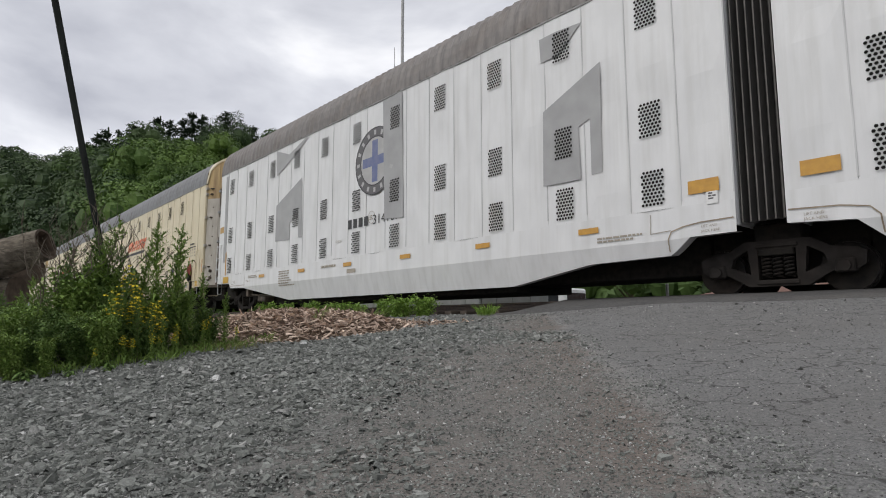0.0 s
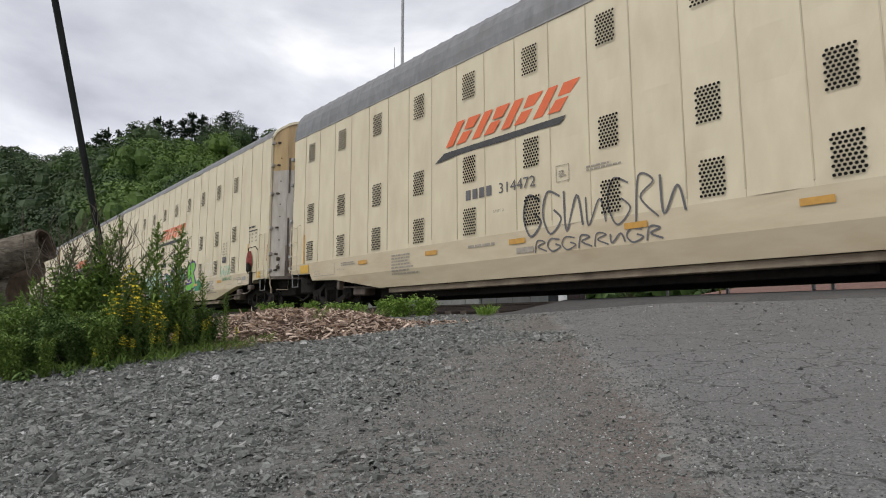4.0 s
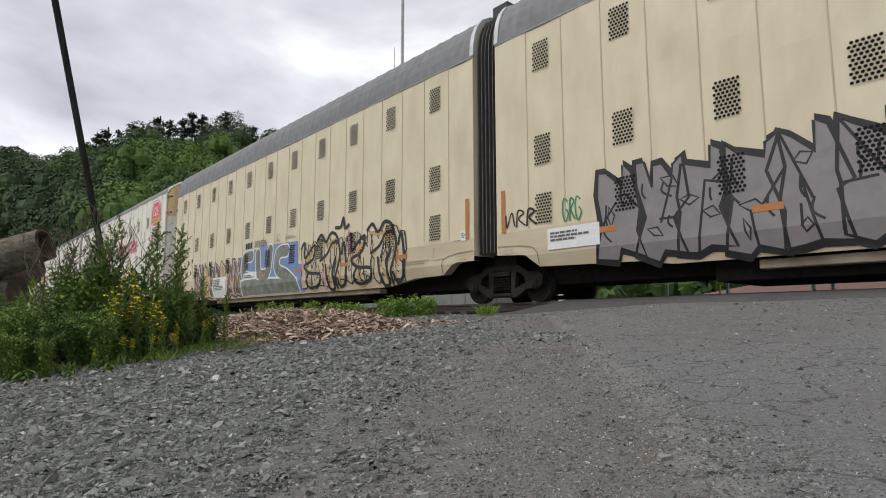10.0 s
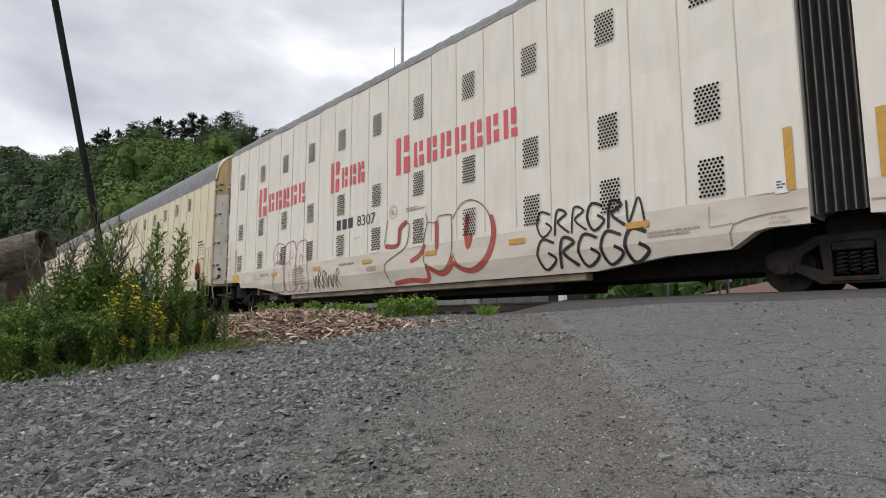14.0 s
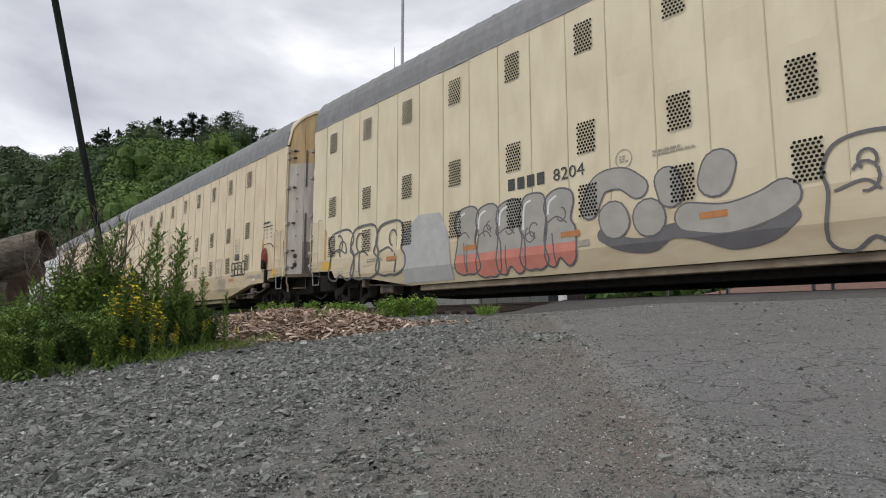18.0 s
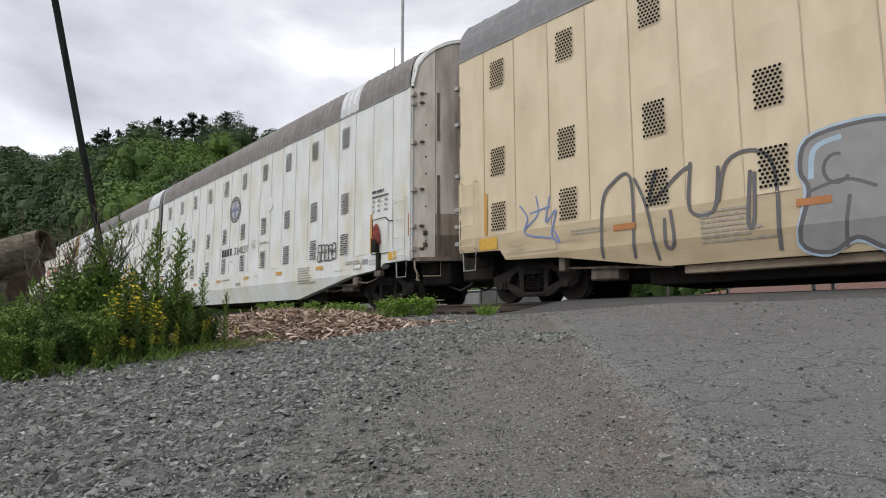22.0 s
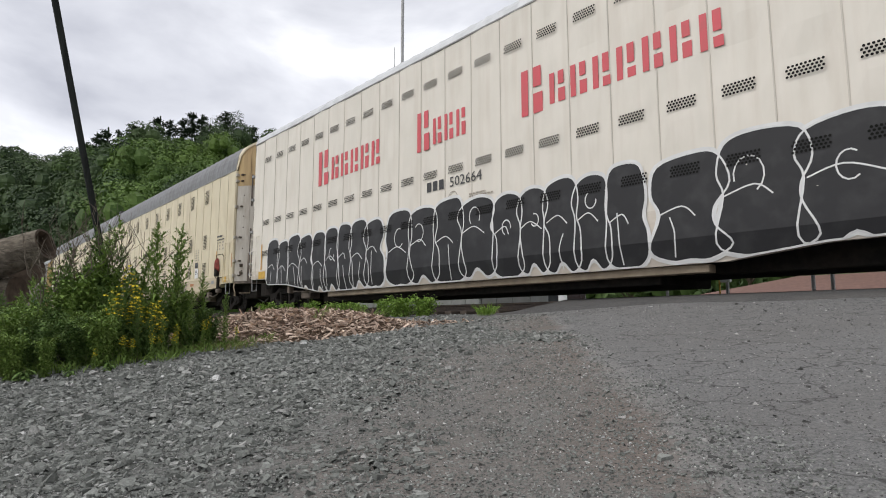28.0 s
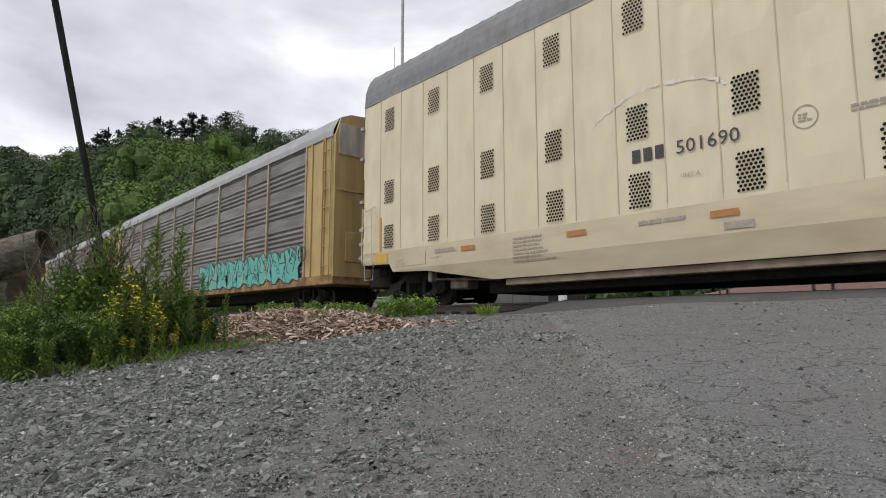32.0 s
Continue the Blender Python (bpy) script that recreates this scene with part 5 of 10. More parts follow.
def card_cloud(rnd, n, spread, size, core=0.0, lobes=9, low=-0.45):
    """A crown: n small leaf clumps as bent quads over several lobes, each perhaps round a dense core."""
    lobe = [(np.array([rnd.gauss(0, 0.45), rnd.gauss(0, 0.45), rnd.uniform(-0.5, 0.6)]), rnd.uniform(0.34, 0.60)) for _ in range(lobes)]
    lobe.append((np.array([0, 0, 0.35]), 0.6))
    v, f = [], []
    if core:
        bv, bf = quad_ball()
        for c, r in lobe:
            f += [tuple(q + len(v) for q in face) for face in bf]
            v += [(c + p * r * core) * spread for p in bv]
    for _ in range(n):
        c, r = lobe[rnd.randrange(len(lobe))]
        d = np.array([rnd.gauss(0, 1), rnd.gauss(0, 1), rnd.gauss(0.3, 1)])
        d /= np.linalg.norm(d)
        if d[2] < low:
            d[2] = -d[2]
        p = (c + d * r * rnd.uniform(0.86, 1.06)) * spread
        nrm = d + np.array([rnd.gauss(0, 0.34), rnd.gauss(0, 0.34), rnd.gauss(0.22, 0.34)])
        nrm /= np.linalg.norm(nrm)
        a = np.cross(nrm, [rnd.gauss(0, 1), rnd.gauss(0, 1), rnd.gauss(0, 1)])
        a /= np.linalg.norm(a)
        b = np.cross(nrm, a)
        s = size * rnd.uniform(0.5, 1.4)
        k = len(v)
        v += [p - a * s, p - b * s * 0.6, p + a * s - nrm * s * 0.3, p + b * s * 0.6]
        f.append((k, k + 1, k + 2, k + 3))
    return np.array(v), np.array(f)


def pine_cloud(rnd, n):
    """A ragged pine: a few tiers of reaching boughs with gaps between, set with needle tufts."""
    boughs = []
    for tier in range(9):
        h = 0.12 + 0.86 * tier / 9
        for k in range(rnd.choice((3, 4, 5))):
            t = rnd.uniform(0, 6.28)
            boughs.append((h + rnd.uniform(-0.03, 0.03), t, ((1 - h) * 0.40 + 0.07) * rnd.uniform(0.5, 1.25), rnd.uniform(-0.15, 0.25)))
    v, f = [], []
    for i in range(n):
        h, t, reach, rise = boughs[i % len(boughs)]
        q = rnd.random() ** 0.7
        r = reach * q
        p = np.array([math.cos(t) * r, math.sin(t) * r, h + rise * r]) + np.array([rnd.gauss(0, 0.030), rnd.gauss(0, 0.030), rnd.gauss(0.008, 0.020)])
        a = np.array([math.cos(t + rnd.gauss(0, 0.7)), math.sin(t + rnd.gauss(0, 0.7)), rnd.gauss(0.2, 0.35)])
        b = np.cross(a, [rnd.gauss(0, 0.5), rnd.gauss(0, 0.5), 1])
        b /= np.linalg.norm(b)
        s = 0.026 * rnd.uniform(0.6, 1.3)
        k = len(v)
        v += [p - a * s, p - b * s * 0.38, p + a * s, p + b * s * 0.38]
        f.append((k, k + 1, k + 2, k + 3))
    for z in range(6):
        a = len(v)
        z0, z1 = z / 6, (z + 1) / 6
        for s0, s1 in ((0.014, 0.0), (0.0, 0.014)):
            v += [np.array([-s0, -s1, z0]), np.array([s0, s1, z0]), np.array([s0, s1, z1]), np.array([-s0, -s1, z1])]
        f += [(a, a + 1, a + 2, a + 3), (a + 4, a + 5, a + 6, a + 7)]
    return np.array(v), np.array(f)


def cloud_object(name, sets, mat):
    vs, fs, k = [], [], 0
    for v, f in sets:
        vs.append(v)
        fs.append(f + k)
        k += len(v)
    v, f = np.concatenate(vs), np.concatenate(fs)
    me = bpy.data.meshes.new(name)
    me.vertices.add(len(v))
    me.vertices.foreach_set("co", v.astype(np.float32).ravel())
    me.loops.add(f.size)
    me.loops.foreach_set("vertex_index", f.astype(np.int32).ravel())
    me.polygons.add(len(f))
    me.polygons.foreach_set("loop_start", np.arange(0, f.size, f.shape[1], dtype=np.int32))
    me.polygons.foreach_set("use_smooth", np.zeros(len(f), dtype=bool))
    me.update(calc_edges=True)
    me.materials.append(mat)
    return me


def turned(v, s, ang, place):
    c, q = math.cos(ang), math.sin(ang)
    m = np.array([[c, -q, 0], [q, c, 0], [0, 0, 1]])
    return (v * s) @ m.T + np.array(place)


def wooded_hill():
    rnd = random.Random(11)
    verts, faces = [], []
    az = [-87 + 1.5 * k for k in range(108)]
    ks = [0.32, 0.38, 0.44, 0.5, 0.58, 0.66, 0.76, 0.88, 1.0, 1.15, 1.4]
    for a in az:
        for q in ks:
            r, d = radians(a), q * ridge_far(a)
            verts.append((math.sin(r) * d, math.cos(r) * d, hill_height(a, q) + (rnd.uniform(-0.6, 0.6) if q > 0.33 else -1.5)))
    n = len(ks)
    faces = [(i * n + j, i * n + j + 1, (i + 1) * n + j + 1, (i + 1) * n + j) for i in range(len(az) - 1) for j in range(n - 1)]
    tagged(new("hillside", smooth(raw_mesh("hillside", verts, faces, EARTH))), "wooded hillside floor under the trees", "hill", kind="structure")
    base = [card_cloud(rnd, 2000, 1.0, 0.050, 0.62, 8) for _ in range(8)]
    airy = [card_cloud(rnd, 1000, 1.0, 0.055, 0.0, 12, -1.0) for _ in range(4)]
    thin = [card_cloud(rnd, 260, 1.0, 0.14, 0.8, 6) for _ in range(3)]
    sets, light, dark = [], [], []
    for a in np.arange(-89, -58.5, 1.25):
        for q in np.arange(0.40, 1.03, 0.052):
            aa, kk = a + rnd.uniform(-0.7, 0.7), q + rnd.uniform(-0.022, 0.022)
            r, far = radians(aa), ridge_far(aa)
            dd = kk * far
            if math.cos(r) * dd < 15:
                continue
            s = rnd.uniform(3.0, 5.6) * (1.0 if kk > 0.53 else 0.8) * (far / 150) ** 0.8
            v, f = base[rnd.randrange(8)]
            g = noise.noise((aa * 0.35, kk * 7, 5.0))
            # leaf tone by place: darker left and along the skyline, brighter lower right
            if aa < -79.5 + 3 * g or kk > 0.86 + 0.1 * g:
                grove = dark
            elif aa > -78 and kk < 0.84 and g + (aa + 75) * 0.035 > -0.12:
                grove = light
            else:
                grove = sets
            if kk > 0.95:
                s *= rnd.uniform(0.6, 0.95)
                if rnd.random() < 0.6:
                    v, f = airy[rnd.randrange(4)]
            z = hill_height(aa, kk) + s * (rnd.uniform(0.75, 1.15) if kk < 0.95 else rnd.uniform(0.7, 1.0))
            grove.append((turned(v * np.array([1, 1, rnd.uniform(0.85, 1.3)]), s, rnd.uniform(0, 6.28), (math.sin(r) * dd, math.cos(r) * dd, z)), f))
    # single crowns that stand up out of the skyline: azimuth, width, height of the top over the ridge
    for aa, s, up in ((-86.4, 6.0, 0.2), (-85.3, 5.5, 0.4), (-84.2, 5.0, 0.0), (-81.0, 4.0, 0.6), (-77.0, 4.2, 2.2), (-75.9, 3.6, 1.0), (-71.0, 3.0, 2.0), (-70.0, 3.4, 2.8), (-68.6, 3.8, 3.4), (-67.4, 3.2, 2.2), (-66.5, 2.6, -0.3), (-63.9, 3.0, 1.4), (-62.9, 3.2, 1.8), (-61.6, 3.0, 1.4)):
        r, far = radians(aa), ridge_far(aa)
        s *= (far / 150) ** 0.5
        v, f = airy[rnd.randrange(4)]
        dark.append((turned(v, s, rnd.uniform(0, 6.28), (math.sin(r) * far, math.cos(r) * far, ridge(aa) * far + up - s * 0.85)), f))
    for a in np.arange(-55, 72, 2.6):
        for q in np.arange(0.47, 0.87, 0.087):
            aa, kk = a + rnd.uniform(-1.2, 1.2), q + rnd.uniform(-0.027, 0.027)
            r, far = radians(aa), ridge_far(aa)
            dd = kk * far
            s = rnd.uniform(3.2, 5.2)
            v, f = thin[rnd.randrange(3)]
            sets.append((turned(v, s, rnd.uniform(0, 6.28), (math.sin(r) * dd, math.cos(r) * dd, hill_height(aa, kk) + s)), f))
    tagged(new("young_woodland", cloud_object("young_woodland", light, BRIGHT_LEAF)), "brighter yellow-green young trees on the hill", "woods", kind="stuff")
    tagged(new("dark_woodland", cloud_object("dark_woodland", dark, HILL_DARK)), "dark green trees along the hill and its skyline", "woods", kind="stuff")
    ob = new("woodland", cloud_object("woodland", sets, HILL_LEAF))
    tagged(ob, "dense green deciduous woodland covering the hill", "woods", kind="stuff")
    pines = [pine_cloud(rnd, 2600) for _ in range(4)]
    sets = []
    for aa, s, up in ((-79.6, 13, 3.2), (-78.8, 13, 3.8), (-78.0, 10, 2.0), (-74.8, 11, 3.6), (-74.0, 9, 2.6), (-73.0, 9, 2.8), (-72.1, 12, 4.0), (-71.3, 11, 3.2), (-80.4, 9, 1.0), (-69.3, 10, 3.2), (-76.9, 10, 2.4), (-65.4, 8, 1.0), (-66.8, 9, 2.0)):
        r, far = radians(aa), ridge_far(aa)
        v, f = pines[rnd.randrange(4)]
        s *= (far / 150) ** 0.7
        sets.append((turned(v, s, rnd.uniform(0, 6.28), (math.sin(r) * far * 0.98, math.cos(r) * far * 0.98, ridge(aa) * far + up + 0.3 - s)), f))
    tagged(new("pines", cloud_object("pines", sets, PINE_LEAF)), "dark ragged pines along the hill's skyline", "pine trees", kind="stuff")


wooded_hill()

# ------------------------------------------------------------------ paint and notices on the wagons
def spray(name, c, rough=0.6):
    return surface(name, c, tuple(x * 0.85 for x in c), rough, scale=3.5, bump=0.02, stain=tuple(min(1, x * 0.7 + 0.06) for x in c), stain_amount=0.35, stain_scale=2.5)


BLACK_S = spray("black_spray", (0.010, 0.010, 0.012))
GREY_S = spray("grey_spray", (0.27, 0.265, 0.26))
GREY_L = spray("pale_grey_spray", (0.42, 0.415, 0.41))
GREY_M = spray("middling_grey_spray", (0.34, 0.325, 0.295))
PLUM_S = spray("warm_grey_spray", (0.235, 0.215, 0.215))
GREY_D = spray("dark_grey_spray", (0.115, 0.11, 0.115))
WHITE_S = spray("white_spray", (0.70, 0.70, 0.69))
TEAL_S = spray("teal_spray", (0.10, 0.42, 0.35))
PALE_TEAL = spray("pale_teal_spray", (0.36, 0.47, 0.43))
GREEN_S = spray("green_spray", (0.14, 0.45, 0.03))
DEEP_GREEN = spray("deep_green_spray", (0.03, 0.22, 0.10))
PURPLE_S = spray("purple_spray", (0.08, 0.04, 0.20))
PINK_S = spray("pink_spray", (0.60, 0.27, 0.33))
ROSE_S = spray("rose_spray", (0.42, 0.12, 0.18))
BLUE_S = spray("blue_spray", (0.16, 0.24, 0.46))
SKY_S = spray("pale_blue_spray", (0.38, 0.50, 0.60))
TAN_S = spray("tan_spray", (0.48, 0.30, 0.11))
BROWN_S = spray("brown_spray", (0.15, 0.085, 0.055))
SALMON_S = spray("salmon_spray", (0.55, 0.20, 0.15))
RED_S = spray("red_spray", (0.42, 0.07, 0.05))
MINT_S = surface("mint_spray", (0.36, 0.53, 0.44), (0.42, 0.55, 0.47), 0.6, scale=3, fine=30, bump=0.03, stain=(0.30, 0.46, 0.38), stain_amount=0.5, stain_scale=2)
FADED_RED = spray("faded_red_spray", (0.46, 0.11, 0.09))
FADED_SALMON = surface("faded_salmon_spray", (0.66, 0.36, 0.27), (0.70, 0.52, 0.38), 0.65, scale=2.5, fine=30, bump=0.03, stain=(0.58, 0.24, 0.19), stain_amount=0.5, stain_scale=2)
FAINT = spray("faint_line_spray", (0.45, 0.38, 0.28))


def sheets(thing, name, polys, mat, layer=2.0, label="", each=False):
    """Flat paint in several overlapping pieces, each a hair proud of the one before. polys: outlines in (u, z)."""
    bm = bmesh.new()
    k, last = -1, ()
    for poly in polys:
        if each or not any(p in last for p in poly):
            k += 1
        last = poly
        fs = []
        vs = [bm.verts.new((u, 0, max(z, 0.34))) for u, z in poly]
        try:
            fs = [bm.faces.new(vs)]
        except ValueError:
            continue
        geom = vs + list({e for f in fs for e in f.edges}) + fs
        r = bmesh.ops.bisect_plane(bm, geom=geom, plane_co=(0, 0, FOLD), plane_no=(0, 0, 1))
        for v in {v for v in r["geom"] if isinstance(v, bmesh.types.BMVert)} | set(vs):
            if v.is_valid:
                v.co.y = SIDE - 0.0175 - 0.00022 * layer - (0.000008 * (k % 89) if each else 0.00003 * (k % 24)) + inset(v.co.z)
    bmesh.ops.remove_doubles(bm, verts=bm.verts, dist=2e-5)
    bmesh.ops.triangulate(bm, faces=bm.faces)
    for f in bm.faces:
        f.normal_update()
        if f.normal.y > 0:
            f.normal_flip()
    return under(name, mesh_of(name, bm, mat), thing, None, label)


def curve_through(pts, closed, n=5):
    """A soft line through pts."""
    out, m = [], len(pts)
    for i in range(m if closed else m - 1):
        p = [pts[(i + k) % m] if closed else pts[max(0, min(m - 1, i + k))] for k in (-1, 0, 1, 2)]
        for s in range(n):
            t = s / n
            out.append(tuple(0.5 * ((2 * p[1][d]) + (-p[0][d] + p[2][d]) * t + (2 * p[0][d] - 5 * p[1][d] + 4 * p[2][d] - p[3][d]) * t * t + (-p[0][d] + 3 * p[1][d] - 3 * p[2][d] + p[3][d]) * t ** 3) for d in (0, 1)))
    if not closed:
        out.append(pts[-1])
    return out


def line_strip(pts, w, closed=False):
    """A painted line as quads."""
    polys, m = [], len(pts)
    if closed:
        pts = list(pts) + [pts[0]]
        m += 1
    nrm = []
    for i in range(m):
        a, b = pts[max(i - 1, 0)], pts[min(i + 1, m - 1)]
        if closed and i in (0, m - 1):
            a, b = pts[-2], pts[1]
        dx, dz = b[0] - a[0], b[1] - a[1]
        d = math.hypot(dx, dz) or 1
        nrm.append((-dz / d * w / 2, dx / d * w / 2))
    for i in range(m - 1):
        (x0, z0), (x1, z1), (a0, b0), (a1, b1) = pts[i], pts[i + 1], nrm[i], nrm[i + 1]
        if abs(x0 - x1) + abs(z0 - z1) > 1e-5:
            polys.append([(x0 + a0, z0 + b0), (x1 + a1, z1 + b1), (x1 - a1, z1 - b1), (x0 - a0, z0 - b0)])
    return polys


def grown(pts, d):
    cx, cz = sum(p[0] for p in pts) / len(pts), sum(p[1] for p in pts) / len(pts)
    return [(cx + (x - cx) * (1 + d / max(0.2, math.hypot(x - cx, z - cz))), cz + (z - cz) * (1 + d / max(0.2, math.hypot(x - cx, z - cz)))) for x, z in pts]


def throwup(thing, box, n, fill, line, w=0.05, seed=1, halo=None, low=None, shine=None, inner=2, label="", floor=None):
    """Swollen rounded forms side by side, filled or in outline only, with a few inner strokes."""
    u0, u1, z0, z1 = box
    rnd = random.Random(seed)
    c = (u1 - u0) / n
    shapes, strokes, shines = [], [], []
    for j in range(n):
        mx, h = u0 + c * (j + 0.5), (z1 - z0)
        top = z1 - rnd.uniform(0, 0.10) * h
        bot = z0 + rnd.uniform(0, 0.06) * h
        kind = rnd.randrange(4)
        hw = c * (rnd.uniform(0.60, 0.70) if fill else rnd.uniform(0.53, 0.61))
        waist = rnd.uniform(0.62, 0.85)
        mid = bot + (top - bot) * rnd.uniform(0.42, 0.58)
        ctrl = [(mx - hw * 0.92, bot + 0.10 * h), (mx - hw * 0.45, bot), (mx, bot + (0.10 * h if kind in (0, 2) else 0.01)), (mx + hw * 0.45, bot), (mx + hw * 0.95, bot + 0.10 * h),
                (mx + hw * (1.0 if kind != 1 else waist), mid - 0.12 * h), (mx + hw * waist, mid + 0.02 * h), (mx + hw * rnd.uniform(0.85, 1.0), mid + 0.2 * h), (mx + hw * 0.75, top - 0.05 * h),
                (mx + hw * rnd.uniform(-0.2, 0.3), top), (mx - hw * 0.65, top - 0.06 * h), (mx - hw * rnd.uniform(0.8, 0.98), mid + 0.18 * h), (mx - hw * waist, mid)]
        sh = curve_through(ctrl, True, 4)
        shapes.append(sh)
        for k in range(inner):
            if rnd.random() < 0.5:
                x = mx + hw * rnd.uniform(-0.4, 0.4)
                strokes.append(curve_through([(x, bot + 0.03 * h), (x + hw * rnd.uniform(-0.1, 0.1), bot + 0.22 * h), (x + hw * rnd.uniform(-0.2, 0.2), bot + rnd.uniform(0.35, 0.5) * h)], False))
            else:
                x, z, r = mx + hw * rnd.uniform(-0.25, 0.25), mid + rnd.uniform(0.02, 0.22) * h, hw * rnd.uniform(0.18, 0.32)
                a0 = rnd.uniform(0, 6.28)
                strokes.append([(x + r * math.cos(a0 + 0.45 * q), z + 1.3 * r * math.sin(a0 + 0.45 * q)) for q in range(11)])
        strokes.append(curve_through([(mx - hw * 0.7, mid), (mx - hw * 0.1, mid + 0.06 * h), (mx + hw * rnd.uniform(0.1, 0.6), mid - 0.03 * h)], False))
        if shine:
            shines.append(curve_through([(mx - hw * 0.65, mid + 0.1 * h), (mx - hw * 0.55, top - 0.14 * h), (mx - hw * 0.1, top - 0.08 * h)], False))
    if floor:
        shapes, strokes = ([[(x, max(z, floor(x) + 0.02)) for x, z in s] for s in g] for g in (shapes, strokes))
    lines = [p for s in shapes for p in line_strip(s, w, True)] + [p for s in strokes for p in line_strip(s, w * 0.8)]
    root = sheets(thing, "graffiti", lines, line, 10.6, label)
    for j, s in enumerate(shapes):
        if halo:
            sheets(root, "halo", [[(x, max(z, floor(x) + 0.005)) for x, z in grown(s, 0.06)] if floor else grown(s, 0.07)], halo, 1.0 + 0.15 * j)
        if fill:
            sheets(root, "letter_fill", [s], fill, 4.2 + 0.15 * j)
        if low:
            sheets(root, "shaded_foot", [[(x, min(z, z0 + 0.32 * (z1 - z0))) for x, z in s]], low, 7.4 + 0.15 * j)
    if shine:
        sheets(root, "highlight", [p for s in shines for p in line_strip(s, w * 1.2)], shine, 14)
    return root


def wildstyle(thing, box, n, fills, line, w=0.05, seed=1, back=None, label=""):
    """Interlocked jagged forms in several colours with hard outlines."""
    u0, u1, z0, z1 = box
    rnd = random.Random(seed)
    c, h = (u1 - u0) / n, z1 - z0
    shapes = []
    for j in range(n):
        mx = u0 + c * (j + 0.5)
        pts = []
        tops = [-0.38 + rnd.uniform(-0.12, 0.08), 0.30 + rnd.uniform(-0.12, 0.12)] if rnd.random() < 0.7 else [-0.45, rnd.uniform(-0.05, 0.05), 0.45]
        pts.append((mx - c * rnd.uniform(0.45, 0.7), z0 + rnd.uniform(0, 0.15) * h))
        pts.append((mx - c * rnd.uniform(0.3, 0.55), z0 + rnd.uniform(0.3, 0.5) * h))
        pts.append((mx - c * rnd.uniform(0.5, 0.75), z0 + rnd.uniform(0.55, 0.75) * h))
        for k, t in enumerate(tops):
            if k:
                pts.append((mx + c * (t - 0.12), z0 + rnd.uniform(0.70, 0.8) * h))
            pts.append((mx + c * (t - 0.10), z0 + rnd.uniform(0.86, 1.0) * h))
            pts.append((mx + c * (t + 0.13), z0 + rnd.uniform(0.84, 0.96) * h))
        pts.append((mx + c * rnd.uniform(0.5, 0.72), z0 + rnd.uniform(0.5, 0.7) * h))
        pts.append((mx + c * rnd.uniform(0.3, 0.5), z0 + rnd.uniform(0.3, 0.45) * h))
        pts.append((mx + c * rnd.uniform(0.5, 0.68), z0 + rnd.uniform(0, 0.12) * h))
        pts.append((mx + c * rnd.uniform(0.0, 0.15), z0 + rnd.uniform(0.05, 0.2) * h))
        pts.append((mx - c * rnd.uniform(0.1, 0.2), z0 + rnd.uniform(0, 0.06) * h))
        shapes.append(pts)
    accents = [[] for _ in fills]
    lines = []
    for j, s in enumerate(shapes):
        lines += line_strip(s, w, True)
        mx = u0 + c * (j + 0.5)
        for k in range(4):
            x, z, a = mx + c * rnd.uniform(-0.35, 0.35), z0 + rnd.uniform(0.2, 0.75) * h, rnd.uniform(0, 3.1)
            r1, r2 = rnd.uniform(0.12, 0.3) * min(c, h), rnd.uniform(0.05, 0.14) * min(c, h)
            q = [(x + r1 * math.cos(a), z + r1 * math.sin(a)), (x + r2 * math.cos(a + 1.5), z + r2 * math.sin(a + 1.5)), (x + r1 * math.cos(a + 2.9), z + r1 * math.sin(a + 2.9)), (x + r2 * math.cos(a + 4.6), z + r2 * math.sin(a + 4.6))]
            accents[(j + k + 1) % len(fills)].append(q)
            if k % 2:
                lines += line_strip(q, w * 0.7, True)
        for k in range(2):
            a = s[rnd.randrange(len(s))]
            b = (mx + c * rnd.uniform(-0.2, 0.2), z0 + rnd.uniform(0.3, 0.7) * h)
            lines += line_strip([a, b], w * 0.8)
        for k in range(3):
            x, z = mx + c * rnd.uniform(-0.35, 0.35), z0 + rnd.uniform(0.15, 0.7) * h
            dx, dz = c * rnd.uniform(-0.3, 0.3), h * rnd.uniform(0.1, 0.28)
            lines += line_strip(curve_through([(x, z), (x + dx * 0.8, z + dz * 0.4), (x + dx * 0.6, z + dz)], False), w * 0.75)
    root = sheets(thing, "graffiti", lines, line, 8 + 4.7 * len(fills), label)
    if back:
        for j, s in enumerate(shapes):
            sheets(root, "shadow_form", [grown(s, 0.10)], back, 1.0 + 0.15 * j)
    for j, s in enumerate(shapes):
        sheets(root, "letter_fill", [s], fills[j % len(fills)], 4.2 + 3.2 * (j % len(fills)) + 0.13 * j)
    for k, (g, m) in enumerate(zip(accents, fills)):
        for i, q in enumerate(g):
            sheets(root, "accent", [q], m, 4.6 + 3.2 * len(fills) + 1.5 * k + 0.05 * i)
    return root


